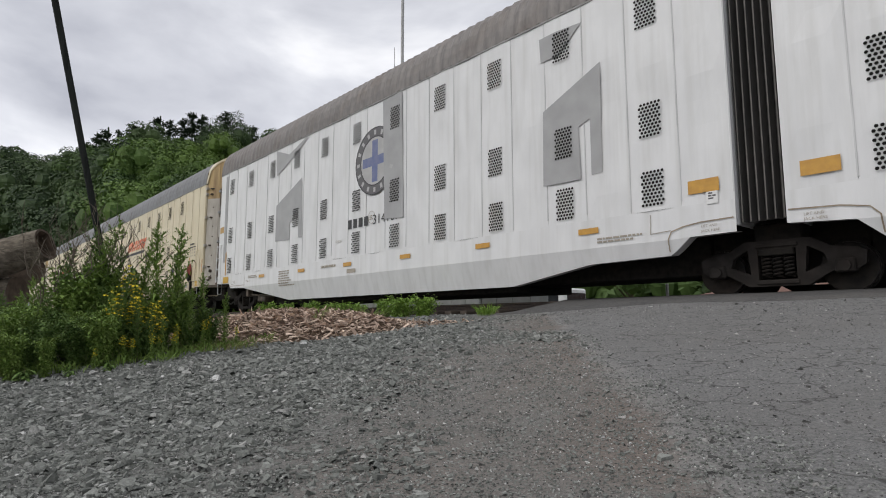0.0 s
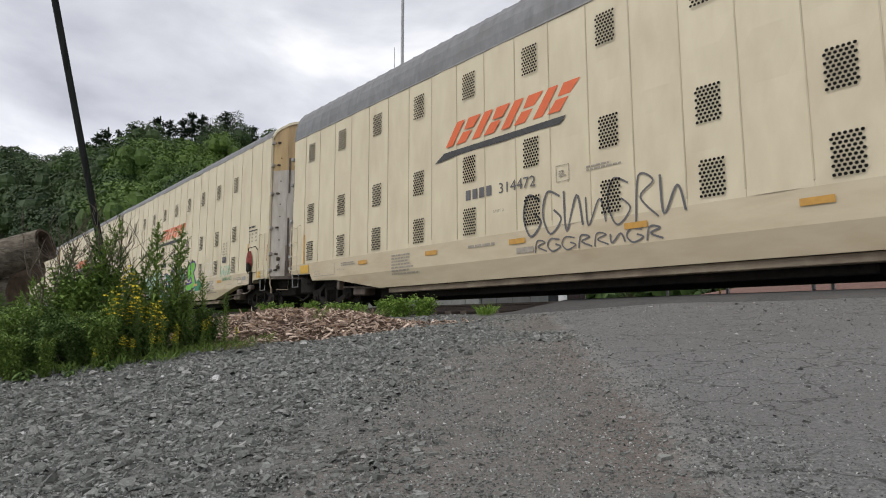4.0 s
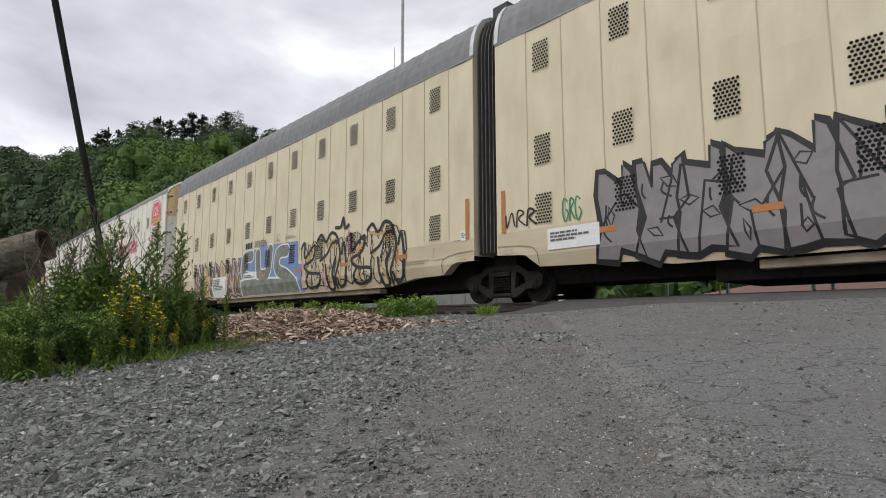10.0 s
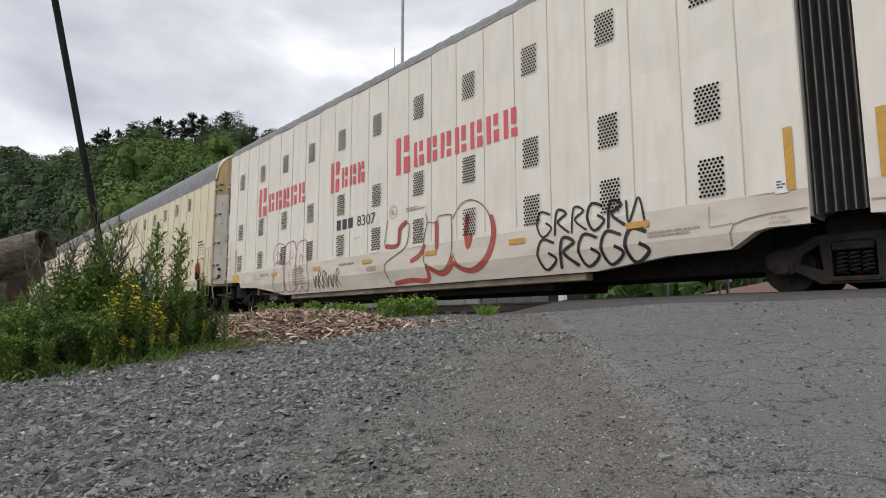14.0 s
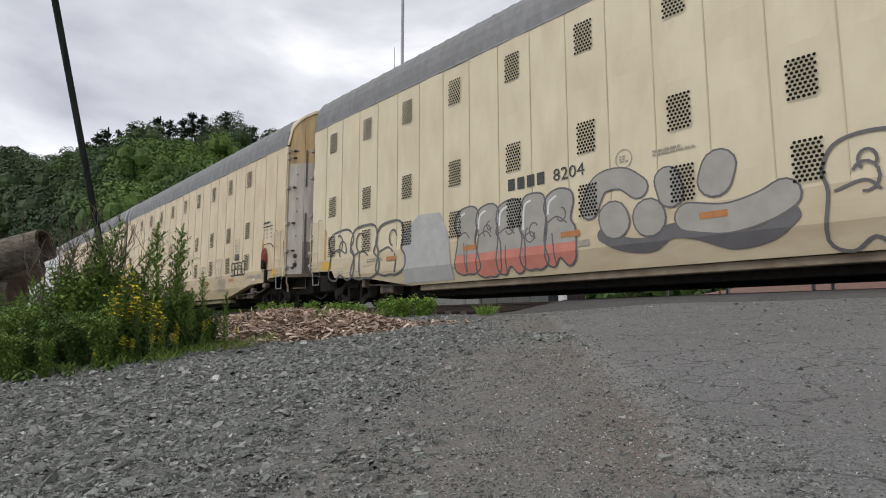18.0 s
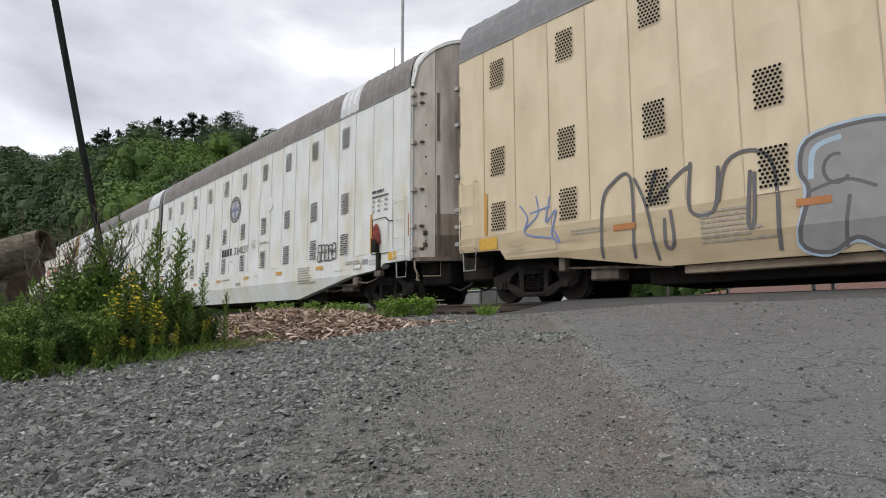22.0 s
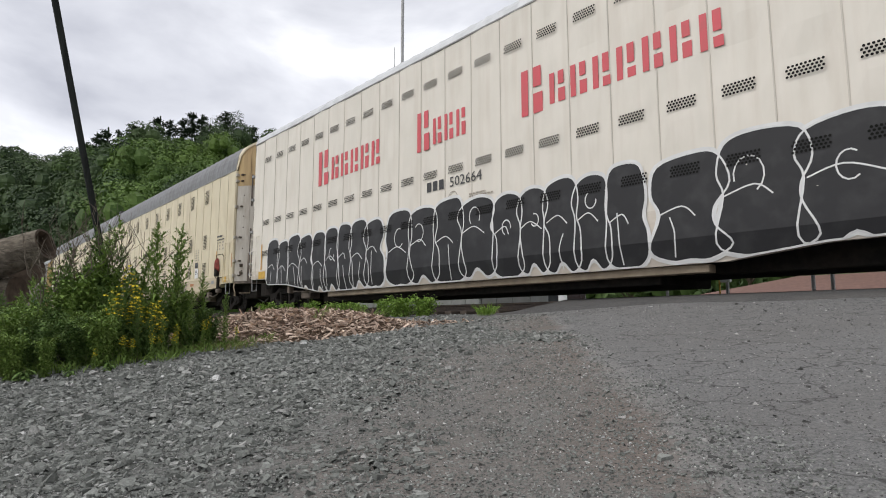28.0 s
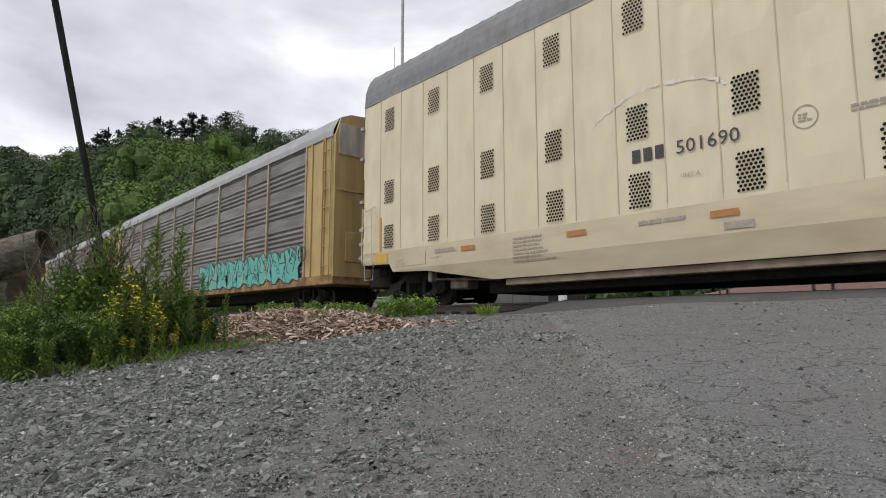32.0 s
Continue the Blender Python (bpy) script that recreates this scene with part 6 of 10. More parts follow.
def scrawl(thing, box, n, line, w=0.03, seed=1, layer=3.0, label=""):
    """A quick handwritten scribble of n looping strokes."""
    u0, u1, z0, z1 = box
    rnd = random.Random(seed)
    c, h = (u1 - u0) / n, z1 - z0
    polys = []
    for j in range(n):
        x = u0 + c * j
        k = rnd.randrange(3)
        if k == 0:
            pts = [(x + c * 0.1, z0 + h * rnd.uniform(0.7, 1)), (x + c * 0.2, z0 + h * rnd.uniform(0, 0.15)), (x + c * 0.7, z0 + h * rnd.uniform(0.6, 0.95)), (x + c * 0.95, z0 + h * 0.1)]
        elif k == 1:
            pts = [(x + c * 0.9, z0 + h * 0.85), (x + c * 0.3, z0 + h), (x + c * 0.05, z0 + h * 0.5), (x + c * 0.4, z0), (x + c * 0.95, z0 + h * 0.3), (x + c * 0.6, z0 + h * 0.55)]
        else:
            pts = [(x + c * 0.15, z0), (x + c * 0.3, z0 + h * 0.95), (x + c * 0.85, z0 + h * 0.8), (x + c * 0.35, z0 + h * 0.5), (x + c, z0 + h * 0.05)]
        polys += line_strip(curve_through(pts, False, 6), w * rnd.uniform(0.8, 1.2))
    return sheets(thing, "graffiti_tag", polys, line, layer, label)


def brush(thing, strokes, w, fill, edge=0.0, line=None, layer=3.0, name="graffiti", label=""):
    """Rounded strokes of paint along soft centre lines, perhaps with an outline round them."""
    def strips(width):
        out = []
        for st in strokes:
            pts = curve_through(st, False, 6)
            out += line_strip(pts, width)
            if width > 0.08:
                out += [oval(*pts[0], width / 2, width / 2, 14), oval(*pts[-1], width / 2, width / 2, 14)]
        return out
    root = sheets(thing, name, strips(w + 2 * edge) if line else strips(w), line or fill, layer, label, True)
    if line:
        sheets(root, "stroke_fill", strips(w), fill, layer + 4.0, "", True)
    return root


def slabs(thing, box, n, fill, seed=1, label=""):
    """Big rolled-on blocks with slanting cuts."""
    u0, u1, z0, z1 = box
    rnd = random.Random(seed)
    c, h = (u1 - u0) / n, z1 - z0
    polys = []
    for j in range(n):
        x = u0 + c * j
        k = j % 4
        if k == 0:
            polys += [[(x, z1 - 0.25 * h), (x + c * 0.9, z1 - 0.12 * h), (x + c * 0.9, z1 - 0.4 * h), (x + c * 0.35, z0 + 0.3 * h), (x + c * 0.95, z0 + 0.25 * h), (x + c * 0.95, z0), (x, z0), (x, z0 + 0.25 * h), (x + c * 0.45, z1 - 0.48 * h), (x, z1 - 0.48 * h)]]
        elif k == 1:
            polys += [rect(x + c * 0.1, x + c * 0.42, z0, z1 - 0.08 * h), rect(x + c * 0.50, x + c * 0.60, z0, z0 + 0.2 * h)]
        elif k == 2:
            polys += [[(x - c * 0.3, z0), (x + c * 0.25, z1), (x + c * 0.45, z1 - 0.05 * h), (x + c * 0.98, z0), (x + c * 0.5, z0), (x + c * 0.35, z0 + 0.2 * h), (x + c * 0.1, z0 + 0.2 * h), (x, z0)]]
        else:
            polys += [[(x + c * 0.05, z0), (x + c * 0.05, z1 - 0.1 * h), (x + c * 0.3, z1), (x + c * 0.7, z0 + 0.45 * h), (x + c * 0.7, z1), (x + c, z1), (x + c, z0), (x + c * 0.62, z0), (x + c * 0.36, z0 + 0.4 * h), (x + c * 0.36, z0)]]
    return sheets(thing, "graffiti", polys, fill, 2.0, label)


def oval(cu, cz, ru, rz, n=28):
    return [(cu + ru * math.cos(2 * math.pi * k / n), cz + rz * math.sin(2 * math.pi * k / n)) for k in range(n)]


def lump(cu, cz, ru, rz, n=12):
    """An irregular blocky shape about a centre."""
    rnd = random.Random(int(cu * 10))
    return [(cu + ru * rnd.uniform(0.8, 1.25) * math.cos(a), cz + rz * rnd.uniform(0.8, 1.2) * math.sin(a)) for a in (0.5, 1.3, 2.3, 3.3, 4.3, 5.4)]


MURAL_S = surface("pink_and_blue_spray", (0.66, 0.36, 0.42), (0.45, 0.58, 0.66), 0.6, scale=1.5, fine=20, bump=0.05, stain=(0.44, 0.55, 0.42), stain_amount=0.5, stain_scale=1.3, lo=0.44, hi=0.56)


MOSS_GREY = surface("mossy_grey_spray", (0.20, 0.215, 0.18), (0.12, 0.14, 0.105), 0.7, scale=3.5, fine=20, bump=0.05, stain=(0.28, 0.28, 0.26), stain_amount=0.6, stain_scale=5)
FADE_S = surface("green_fading_spray", (0.035, 0.24, 0.085), (0.50, 0.48, 0.44), 0.6, scale=1.3, fine=20, bump=0.05, stain=(0.22, 0.20, 0.30), stain_amount=0.5, stain_scale=1.6, lo=0.46, hi=0.56)


def ring_polys(cu, cz, ru, rz, inner, n=28):
    a, b = oval(cu, cz, ru, rz, n), oval(cu, cz, ru * inner, rz * inner, n)
    return [[a[k], a[(k + 1) % n], b[(k + 1) % n], b[k]] for k in range(n)]


def glyph(k, u, w, z, h):
    """A plain bar and two stacked blocks in place of a company's letter."""
    s, cut = 0.30 * w, (0.42, 0.5, 0.36, 0.56, 0.46)[k]
    return [rect(u, u + s, z, z + h), rect(u + 0.52 * w, u + w * 0.92, z, z + h * (cut - 0.07)), rect(u + 0.52 * w, u + w * 0.86, z + h * (cut + 0.07), z + h)]


def company_line(thing, blocks, seed):
    """Large red signs in the rhythm of a company's name: the first of each word taller."""
    rnd = random.Random(seed)
    for u0, u1, z0, z1, n in blocks:
        w = (u1 - u0) / (n + 0.5)
        first = sheets(thing, "company_sign", glyph(0 if n == 6 else 1, u0, w * 1.2, z0 - 0.06 * (z1 - z0), z1 - z0), RED_INK, 1.2, "row of plain red signs")
        for j in range(1, n):
            sheets(first, "sign", glyph(rnd.randrange(1, 5), u0 + w * (j + 0.45), w * 0.80, z0 + 0.02, (z1 - z0) * 0.64), RED_INK, 1.2)


def company_logo(thing, u, z, w=3.7, h=0.55):
    """Four slanting orange blocks over a black stroke."""
    c = w / 4.1
    polys = []
    for j in range(4):
        x, k = u + 0.3 + c * j, 0.42
        z2 = z + 0.02
        polys += [[(x, z2), (x + c * 0.28, z2), (x + c * 0.28 + k, z2 + h), (x + k, z2 + h)], [(x + c * 0.42 , z2), (x + c * 0.76, z2), (x + c * 0.80 + k * 0.45, z2 + h * 0.45), (x + c * 0.46 + k * 0.45, z2 + h * 0.45)],
                  [(x + c * 0.46 + k * 0.55, z2 + h * 0.55), (x + c * 0.80 + k * 0.55, z2 + h * 0.55), (x + c * 0.86 + k, z2 + h), (x + c * 0.42 + k, z2 + h)]]
    ob = sheets(thing, "company_logo", polys, ORANGE_INK, 1.2, "slanting orange company sign")
    sheets(ob, "understroke", [[(u - 0.1, z - 0.30), (u + 0.25, z - 0.10), (u + w + 0.15, z - 0.10), (u + w, z - 0.24), (u + 0.7, z - 0.24)]], INK, 1.2)


EMBLEM_BLUE = surface("faded_blue_paint", (0.12, 0.145, 0.28), (0.16, 0.18, 0.29), 0.6, scale=6, bump=0.05)


def emblem(thing, u, z, r, faded=False):
    ob = sheets(thing, "emblem", ring_polys(u, z, r, r, 0.70), GREY_D if not faded else GREY_INK, 6.0, "round grey emblem with a blue cross")
    sheets(ob, "disc", [oval(u, z, r * 0.70, r * 0.70)], GREY_L, 5.2)
    sheets(ob, "cross", [rect(u - r * 0.14, u + r * 0.14, z - r * 0.62, z + r * 0.62), rect(u - r * 0.62, u - r * 0.14, z - r * 0.14, z + r * 0.14), rect(u + r * 0.14, u + r * 0.62, z - r * 0.14, z + r * 0.14)], EMBLEM_BLUE, 8.0)
    sheets(ob, "cross_edge", [p for q in (1, 2) for p in line_strip(oval(u, z, r * (0.72 if q == 1 else 0.99), r * (0.72 if q == 1 else 0.99)), 0.03, True)], INK, 9.0)
    sheets(ob, "ring_marks", [[(u + r * s * math.cos(a + d), z + r * s * math.sin(a + d)) for s, d in ((0.78, -0.06), (0.92, -0.06), (0.92, 0.06), (0.78, 0.06))] for a in (2 * math.pi * k / 16 for k in range(16))], GREY_L, 9.0)


def red_badge(thing, u0, u1, z0, z1, ribbon=True):
    def octo(g):
        a, b, c, d = u0 + g, u1 - g, z0 + g, z1 - g
        k = 0.24 * (b - a)
        return [(a + k, c), (b - k, c), (b, c + k), (b, d - k), (b - k, d), (a + k, d), (a, d - k), (a, c + k)]
    ob = sheets(thing, "badge", [octo(-0.05)], RED_INK, 1.0, "red eight-sided badge with white marks")
    sheets(ob, "badge_rim", [octo(0.0)], PLACARD, 3.4)
    sheets(ob, "badge_field", [octo(0.06)], RED_INK, 5.8)
    w, h = u1 - u0, z1 - z0
    if ribbon:
        words(ob, "125", u0 + w * 0.13, z0 + h * 0.44, h * 0.34, PLACARD, "badge_numerals", 1.0, 9)
        sheets(ob, "badge_ribbon", [[(u0 - 0.08, z0 + h * 0.14), (u1 + 0.08, z0 + h * 0.14), (u1 + 0.08, z0 + h * 0.34), (u0 - 0.08, z0 + h * 0.34)]], SIGN_YELLOW, 8.2)
        words(ob, "ANNIVERSARY", u0 + w * 0.05, z0 + h * 0.19, h * 0.10, INK, "ribbon_lettering", 0.86, 12)
    else:
        sheets(ob, "badge_bars", [rect(u0 + w * 0.2, u0 + w * 0.34, z0 + h * 0.18, z0 + h * 0.82)] + [rect(u0 + w * 0.34, u0 + w * 0.8, z0 + h * q, z0 + h * (q + 0.12)) for q in (0.2, 0.44, 0.68)], PLACARD, 8.2)
    return ob


def number(thing, digits, mark_cells, u=8.44, z=2.34, h=0.23, ink=None, mark_w=None):
    ink = ink or INK
    mw = mark_w or mark_cells * h * 0.95
    mark_bars(thing, u, z, mw, h, mark_cells, ink)
    return words(thing, digits, u + mw + 0.14, z, h, ink, "wagon_number", 1.06)


def notices(thing, key):
    """The small stencilled notices and reflectors that every unit carries."""
    a = key[0] == "A"
    rnd = random.Random(ord(key[1]) * 3 + a)
    tone = ORANGE if key[1] in "01247" else RUST_OR
    for u in () if key[1] == "8" else ((2.7, 5.45, 8.15, 10.93, 13.65, 16.4) if a else (4.25, 7.21, 9.97, 12.7, 15.48, 18.24)):
        patch(thing, "reflector", [rect(u - 0.22, u + 0.22, 1.19, 1.30)], tone, 30, "amber reflector strip")
    if key in ("A0", "B0", "A7", "B7", "A8", "B8"):
        u = 0.47 if a else 20.42
        patch(thing, "reflector", [rect(u - 0.25, u + 0.25, 1.62, 1.84)], ORANGE, 3)
    else:
        u = 0.21 if a else 20.68
        patch(thing, "reflector", [rect(u - 0.06, u + 0.06, 1.45, 2.38)], tone, 3)
    bars(thing, 12.02 if a else 11.72, 2.46, 0.8, 2, 0.035, INK_FADED, 3)
    patch(thing, "plate_mark", line_strip(rect((11.48 if a else 11.17) - 0.15, (11.48 if a else 11.17) + 0.15, 2.31, 2.63) if key[1] in "12" else oval(11.48 if a else 11.17, 2.47, 0.16, 0.17, 20), 0.017, True), INK_FADED, 1)
    bars(thing, (11.48 if a else 11.17) - 0.09, 2.50, 0.18, 3, 0.028, INK_FADED, 4)
    words(thing, "UNIT B" if a else "UNIT A", 9.3, 1.93, 0.07, INK_FADED)
    bars(thing, 8.5, 1.23, 1.0, 1, 0.06, INK_FADED, 5)
    bars(thing, 15.0 if a else 5.6, 1.28, 1.2, 7, 0.042, INK_FADED, 8, gap=1.9)
    bars(thing, 17.9 if a else 3.1, 1.28, 0.9, 2, 0.035, INK_FADED, 12)
    words(thing, "RELEASE ROD", 17.3 if a else 2.9, 1.06 if a else 1.1, 0.05, INK_FADED)
    if key in ("A1", "A2", "A6", "A7"):
        bars(thing, 1.53, 1.34, 0.96, 5, 0.052, INK_FADED, 21, gap=1.7)
    if a and key != "A7":
        for k in range(5):
            bars(thing, 16.66, 2.76 - 0.11 * k, 0.25, 1, 0.05, INK_FADED, 50 + k)
            bars(thing, 17.0, 2.76 - 0.11 * k, 0.14, 1, 0.05, INK_FADED, 60 + k)
        patch(thing, "inspection_label", [rect(16.66, 17.04, 1.99, 2.24)], INK, 3, "black inspection label")
        patch(thing, "label_marks", [rect(16.70, 16.83, 2.09, 2.21), rect(16.87, 17.0, 2.09, 2.21)], GREY_D, 5)
    if a:
        patch(thing, "plate_edge", line_strip([(0.03, 1.17), (0.66, 1.14), (1.0, 1.08), (1.11, 0.96), (1.125, 0.72)], 0.02), SILL_DIRT, 2)
        words(thing, "LIFT AND", 0.22, 1.055, 0.042, INK_FADED)
        words(thing, "JACK HERE", 0.22, 0.985, 0.042, INK_FADED)
    else:
        patch(thing, "plate_edge", line_strip([(19.79, 0.72), (19.79, 0.92), (19.85, 1.05), (20.05, 1.11), (20.35, 1.15), (20.86, 1.165)], 0.02), SILL_DIRT, 2)
        words(thing, "LIFT AND", 20.35, 1.06, 0.042, INK_FADED)
        words(thing, "JACK HERE", 20.35, 0.985, 0.042, INK_FADED)
        patch(thing, "panel_line", line_strip([(19.49, 1.38), (19.48, 1.05), (19.84, 1.07)], 0.014), INK_FADED, 1)
        bars(thing, 18.42, 1.06, 1.3, 2, 0.035, INK_FADED, 71)
        patch(thing, "small_placard", [rect(20.46, 20.64, 1.42, 1.66)], PLACARD, 2, "small white placard")
        bars(thing, 20.49, 1.58, 0.12, 3, 0.025, GREY_D, 72).location.y = -0.002
    patch(thing, "capacity_mark", [rect(9.95, 10.4, 0.98, 1.10)], INK_FADED if key != "A4" else GREY_D, 1)


BARE_PATCH = surface("bare_scraped_paint", (0.68, 0.64, 0.57), (0.60, 0.52, 0.42), 0.7, scale=9, fine=40, bump=0.1)


def decorate():
    U = UNITS
    for key, th in U.items():
        notices(th, key)
    # white pair
    for pts in ([(5.15, 5.7), (5.23, 4.75), (6.32, 5.14), (7.47, 5.67), (7.31, 5.7), (6.14, 5.36)],
                [(5.27, 3.67), (7.08, 4.36), (7.2, 2.34), (6.93, 2.37), (6.89, 3.05), (6.29, 2.93), (6.33, 2.34), (5.27, 2.39)],
                [(11.66, 5.68), (12.53, 5.7), (12.62, 2.27), (11.78, 2.34)],
                [(17.18, 5.4), (17.62, 5.42), (18.22, 5.38), (17.89, 5.1), (17.61, 4.9), (17.21, 4.88)],
                [(17.24, 3.82), (18.61, 4.44), (18.59, 2.31), (18.35, 2.3), (18.35, 3.4), (18.09, 3.3), (18.12, 2.26), (17.21, 2.28)]):
        sheets(U["B0"], "livery_patch", [pts], GREY_INK, 1.0, "grey livery patch")
    emblem(U["B0"], 11.30, 4.06, 0.97)
    sheets(U["B0"], "livery_patch", [[(11.66, 5.68), (12.53, 5.7), (12.62, 2.27), (11.78, 2.34)]], GREY_INK, 11.0, "grey livery patch")
    number(U["B0"], "314167", 4, 9.98, 2.26, 0.27, mark_w=1.1)
    words(U["B0"], "LD LMT 104500", 8.45, 1.22, 0.09, INK_FADED)
    sheets(U["B0"], "livery_patch", [rect(0.55, 0.80, 2.0, 5.6)], GREY_INK, 1.0)
    patch(U["B0"], "warning_plate", [rect(0.12, 0.5, 3.25, 3.5)], TAN_S, 3)
    # orange-lettered cream pair
    for key, lu in (("A1", 7.85), ("B1", 7.45), ("A2", 7.75), ("B2", 7.55)):
        company_logo(U[key], lu, 3.72)
        number(U[key], "314472" if key[1] == "1" else "314696", 4, 8.44, 2.34, 0.23, INK if key[0] == "A" else GREY_D)
    throwup(U["A1"], (5.64, 9.33, 0.52, 2.25), 5, None, BLACK_S, 0.045, 3, inner=1, label="black outline graffiti")
    scrawl(U["A1"], (14.44, 15.6, 2.1, 2.45), 6, INK_FADED, 0.02, 4)
    scrawl(U["A1"], (14.6, 15.5, 1.45, 2.0), 2, INK_FADED, 0.025, 5)
    throwup(U["A1"], (17.97, 18.89, 1.6, 2.25), 2, None, GREY_D, 0.03, 6, inner=2)
    throwup(U["A1"], (12.4, 13.8, 0.95, 2.1), 2, None, FAINT, 0.03, 8, inner=1)
    throwup(U["A1"], (3.4, 5.0, 0.7, 1.9), 2, None, FAINT, 0.03, 9, inner=1)
    scrawl(U["B1"], (10.14, 13.63, 1.3, 2.15), 7, GREY_D, 0.04, 7)
    scrawl(U["B1"], (10.4, 13.2, 0.95, 1.2), 8, GREY_D, 0.03, 17)
    # green and purple mural
    mint = [(5.95, 0.42), (5.80, 1.0), (5.62, 1.75), (5.80, 1.92), (6.10, 1.98), (6.40, 1.92), (6.55, 2.02), (6.90, 2.05), (7.10, 1.96), (7.25, 2.10), (7.60, 2.18), (7.80, 2.06), (8.0, 2.2), (8.4, 2.22), (8.62, 2.0), (8.45, 1.72), (8.75, 1.5), (8.85, 1.0), (8.70, 0.5)]
    t = sheets(U["A2"], "graffiti", [mint], MINT_S, 3.0, "mint green graffiti with red feet and cracked grey outlines")
    sheets(t, "red_foot", [[(5.98, 0.40), (6.15, 0.52), (6.42, 0.72), (6.52, 1.02), (6.62, 0.68), (6.80, 0.70), (6.90, 0.98), (7.0, 0.66), (7.25, 0.78), (7.32, 1.0), (7.45, 0.70), (7.75, 0.66), (7.85, 0.40)]], FADED_RED, 6.0)
    sheets(t, "red_blot", [[(7.72, 1.42), (7.80, 1.72), (8.02, 1.66), (8.06, 1.40), (8.40, 1.36), (8.46, 1.02), (8.28, 0.86), (8.12, 1.08), (7.86, 0.98), (7.66, 1.16)]], FADED_RED, 7.0)
    brush(t, [[(5.98, 0.42), (5.84, 0.95), (5.72, 1.4), (5.64, 1.75)]], 0.10, FADED_RED, layer=9.0, name="red_edge")
    brush(t, [[(5.62, 1.72), (5.80, 1.92), (6.10, 1.98), (6.40, 1.92)], [(6.40, 1.90), (6.55, 2.02), (6.90, 2.05), (7.10, 1.96)], [(7.10, 1.94), (7.25, 2.10), (7.60, 2.18), (7.80, 2.06)], [(7.80, 2.05), (8.0, 2.2), (8.4, 2.22), (8.62, 2.0), (8.45, 1.72)]], 0.045, PLUM_S, layer=9.0, name="outline")
    brush(t, [[(6.40, 1.92), (6.42, 1.75), (6.60, 1.52), (6.60, 1.30), (6.54, 1.02)], [(6.90, 1.10), (6.86, 0.95), (6.93, 0.85)], [(8.45, 1.74), (8.1, 1.78), (8.2, 1.62)], [(7.80, 2.06), (7.72, 1.7), (7.55, 1.45), (7.6, 1.1), (7.52, 0.75)]], 0.028, PLUM_S, layer=9.6, name="crack")
    brush(t, [[(7.10, 1.96), (7.22, 1.72), (7.12, 1.5), (7.24, 1.2), (7.34, 0.95)]], 0.032, FADED_RED, layer=9.6, name="crack")
    for u, z, ru, rz in ((5.66, 0.72, 0.14, 0.26), (5.36, 1.36, 0.20, 0.09), (5.50, 1.08, 0.26, 0.07)):
        sheets(t, "grey_overspray", [lump(u, z, ru, rz)], GREY_M, 1.2)
    brush(U["A2"], [[(9.88, 1.63), (9.41, 1.82), (8.96, 1.58), (8.94, 0.98), (9.44, 0.71), (9.93, 0.95), (9.71, 1.26)], [(10.2, 1.87), (10.06, 1.22), (10.07, 0.66)], [(10.44, 2.07), (10.57, 1.29), (10.65, 0.85), (11.05, 0.75), (11.33, 1.06), (11.1, 1.61), (10.83, 1.52)],
                    [(11.32, 2.03), (11.35, 1.44), (11.26, 1.07)], [(11.49, 1.8), (11.8, 1.93), (11.95, 1.59), (11.65, 1.33), (11.48, 1.55)], [(11.55, 1.22), (11.93, 1.17), (11.66, 0.7)], [(11.86, 1.06), (12.17, 0.68), (12.42, 0.85)]],
          0.30, FADE_S, 0.055, PURPLE_S, 4.0, label="grey and green graffiti outlined in purple")
    brush(U["A2"], [[(12.71, 2.1), (12.75, 1.65)], [(12.73, 1.63), (13.06, 1.9), (13.38, 2.11), (13.03, 2.16)], [(13.06, 1.9), (13.31, 1.52), (13.49, 1.32)], [(13.49, 1.3), (13.01, 1.18), (12.47, 1.15)]],
          0.26, GREEN_S, 0.09, PURPLE_S, 14.0, label="bright green graffiti outlined in purple")
    sheets(U["A2"], "graffiti", [[(13.55, 0.96), (14.35, 0.98), (14.30, 1.3), (14.0, 1.5), (13.6, 1.3)]], DEEP_GREEN, 3.0)
    throwup(U["A2"], (14.6, 15.9, 1.1, 2.2), 2, None, WHITE_S, 0.02, 24)
    scrawl(U["A2"], (16.48, 17.48, 1.45, 1.85), 5, TEAL_S, 0.025, 25)
    scrawl(U["A2"], (16.7, 17.7, 1.25, 1.38), 6, DEEP_GREEN, 0.02, 26)
    spiky = brush(U["B2"], [[(12.76, 1.72), (12.97, 1.64), (13.32, 1.89), (13.53, 1.92), (13.34, 1.66), (12.97, 1.26), (13.05, 0.98), (13.41, 0.86), (13.67, 1.08)], [(13.67, 1.08), (13.84, 0.73)], [(13.84, 0.73), (13.91, 1.0), (14.17, 1.16)], [(13.41, 1.96), (13.61, 1.81), (13.95, 1.95), (14.44, 2.13)], [(14.44, 2.13), (14.35, 1.9), (14.66, 1.81)], [(14.66, 1.81), (14.35, 1.64), (14.56, 1.36), (14.17, 1.28), (13.95, 1.44), (14.02, 1.59)], [(14.35, 2.14), (14.52, 2.0), (14.9, 2.1), (14.87, 2.29)], [(14.87, 2.29), (15.11, 2.14), (15.54, 2.27)], [(15.54, 2.27), (15.63, 2.07), (15.51, 1.71), (15.35, 1.28)], [(13.95, 1.0), (14.13, 0.91), (14.35, 0.68)]],
                  0.05, BLACK_S, layer=6.0, label="black spiky outline graffiti")
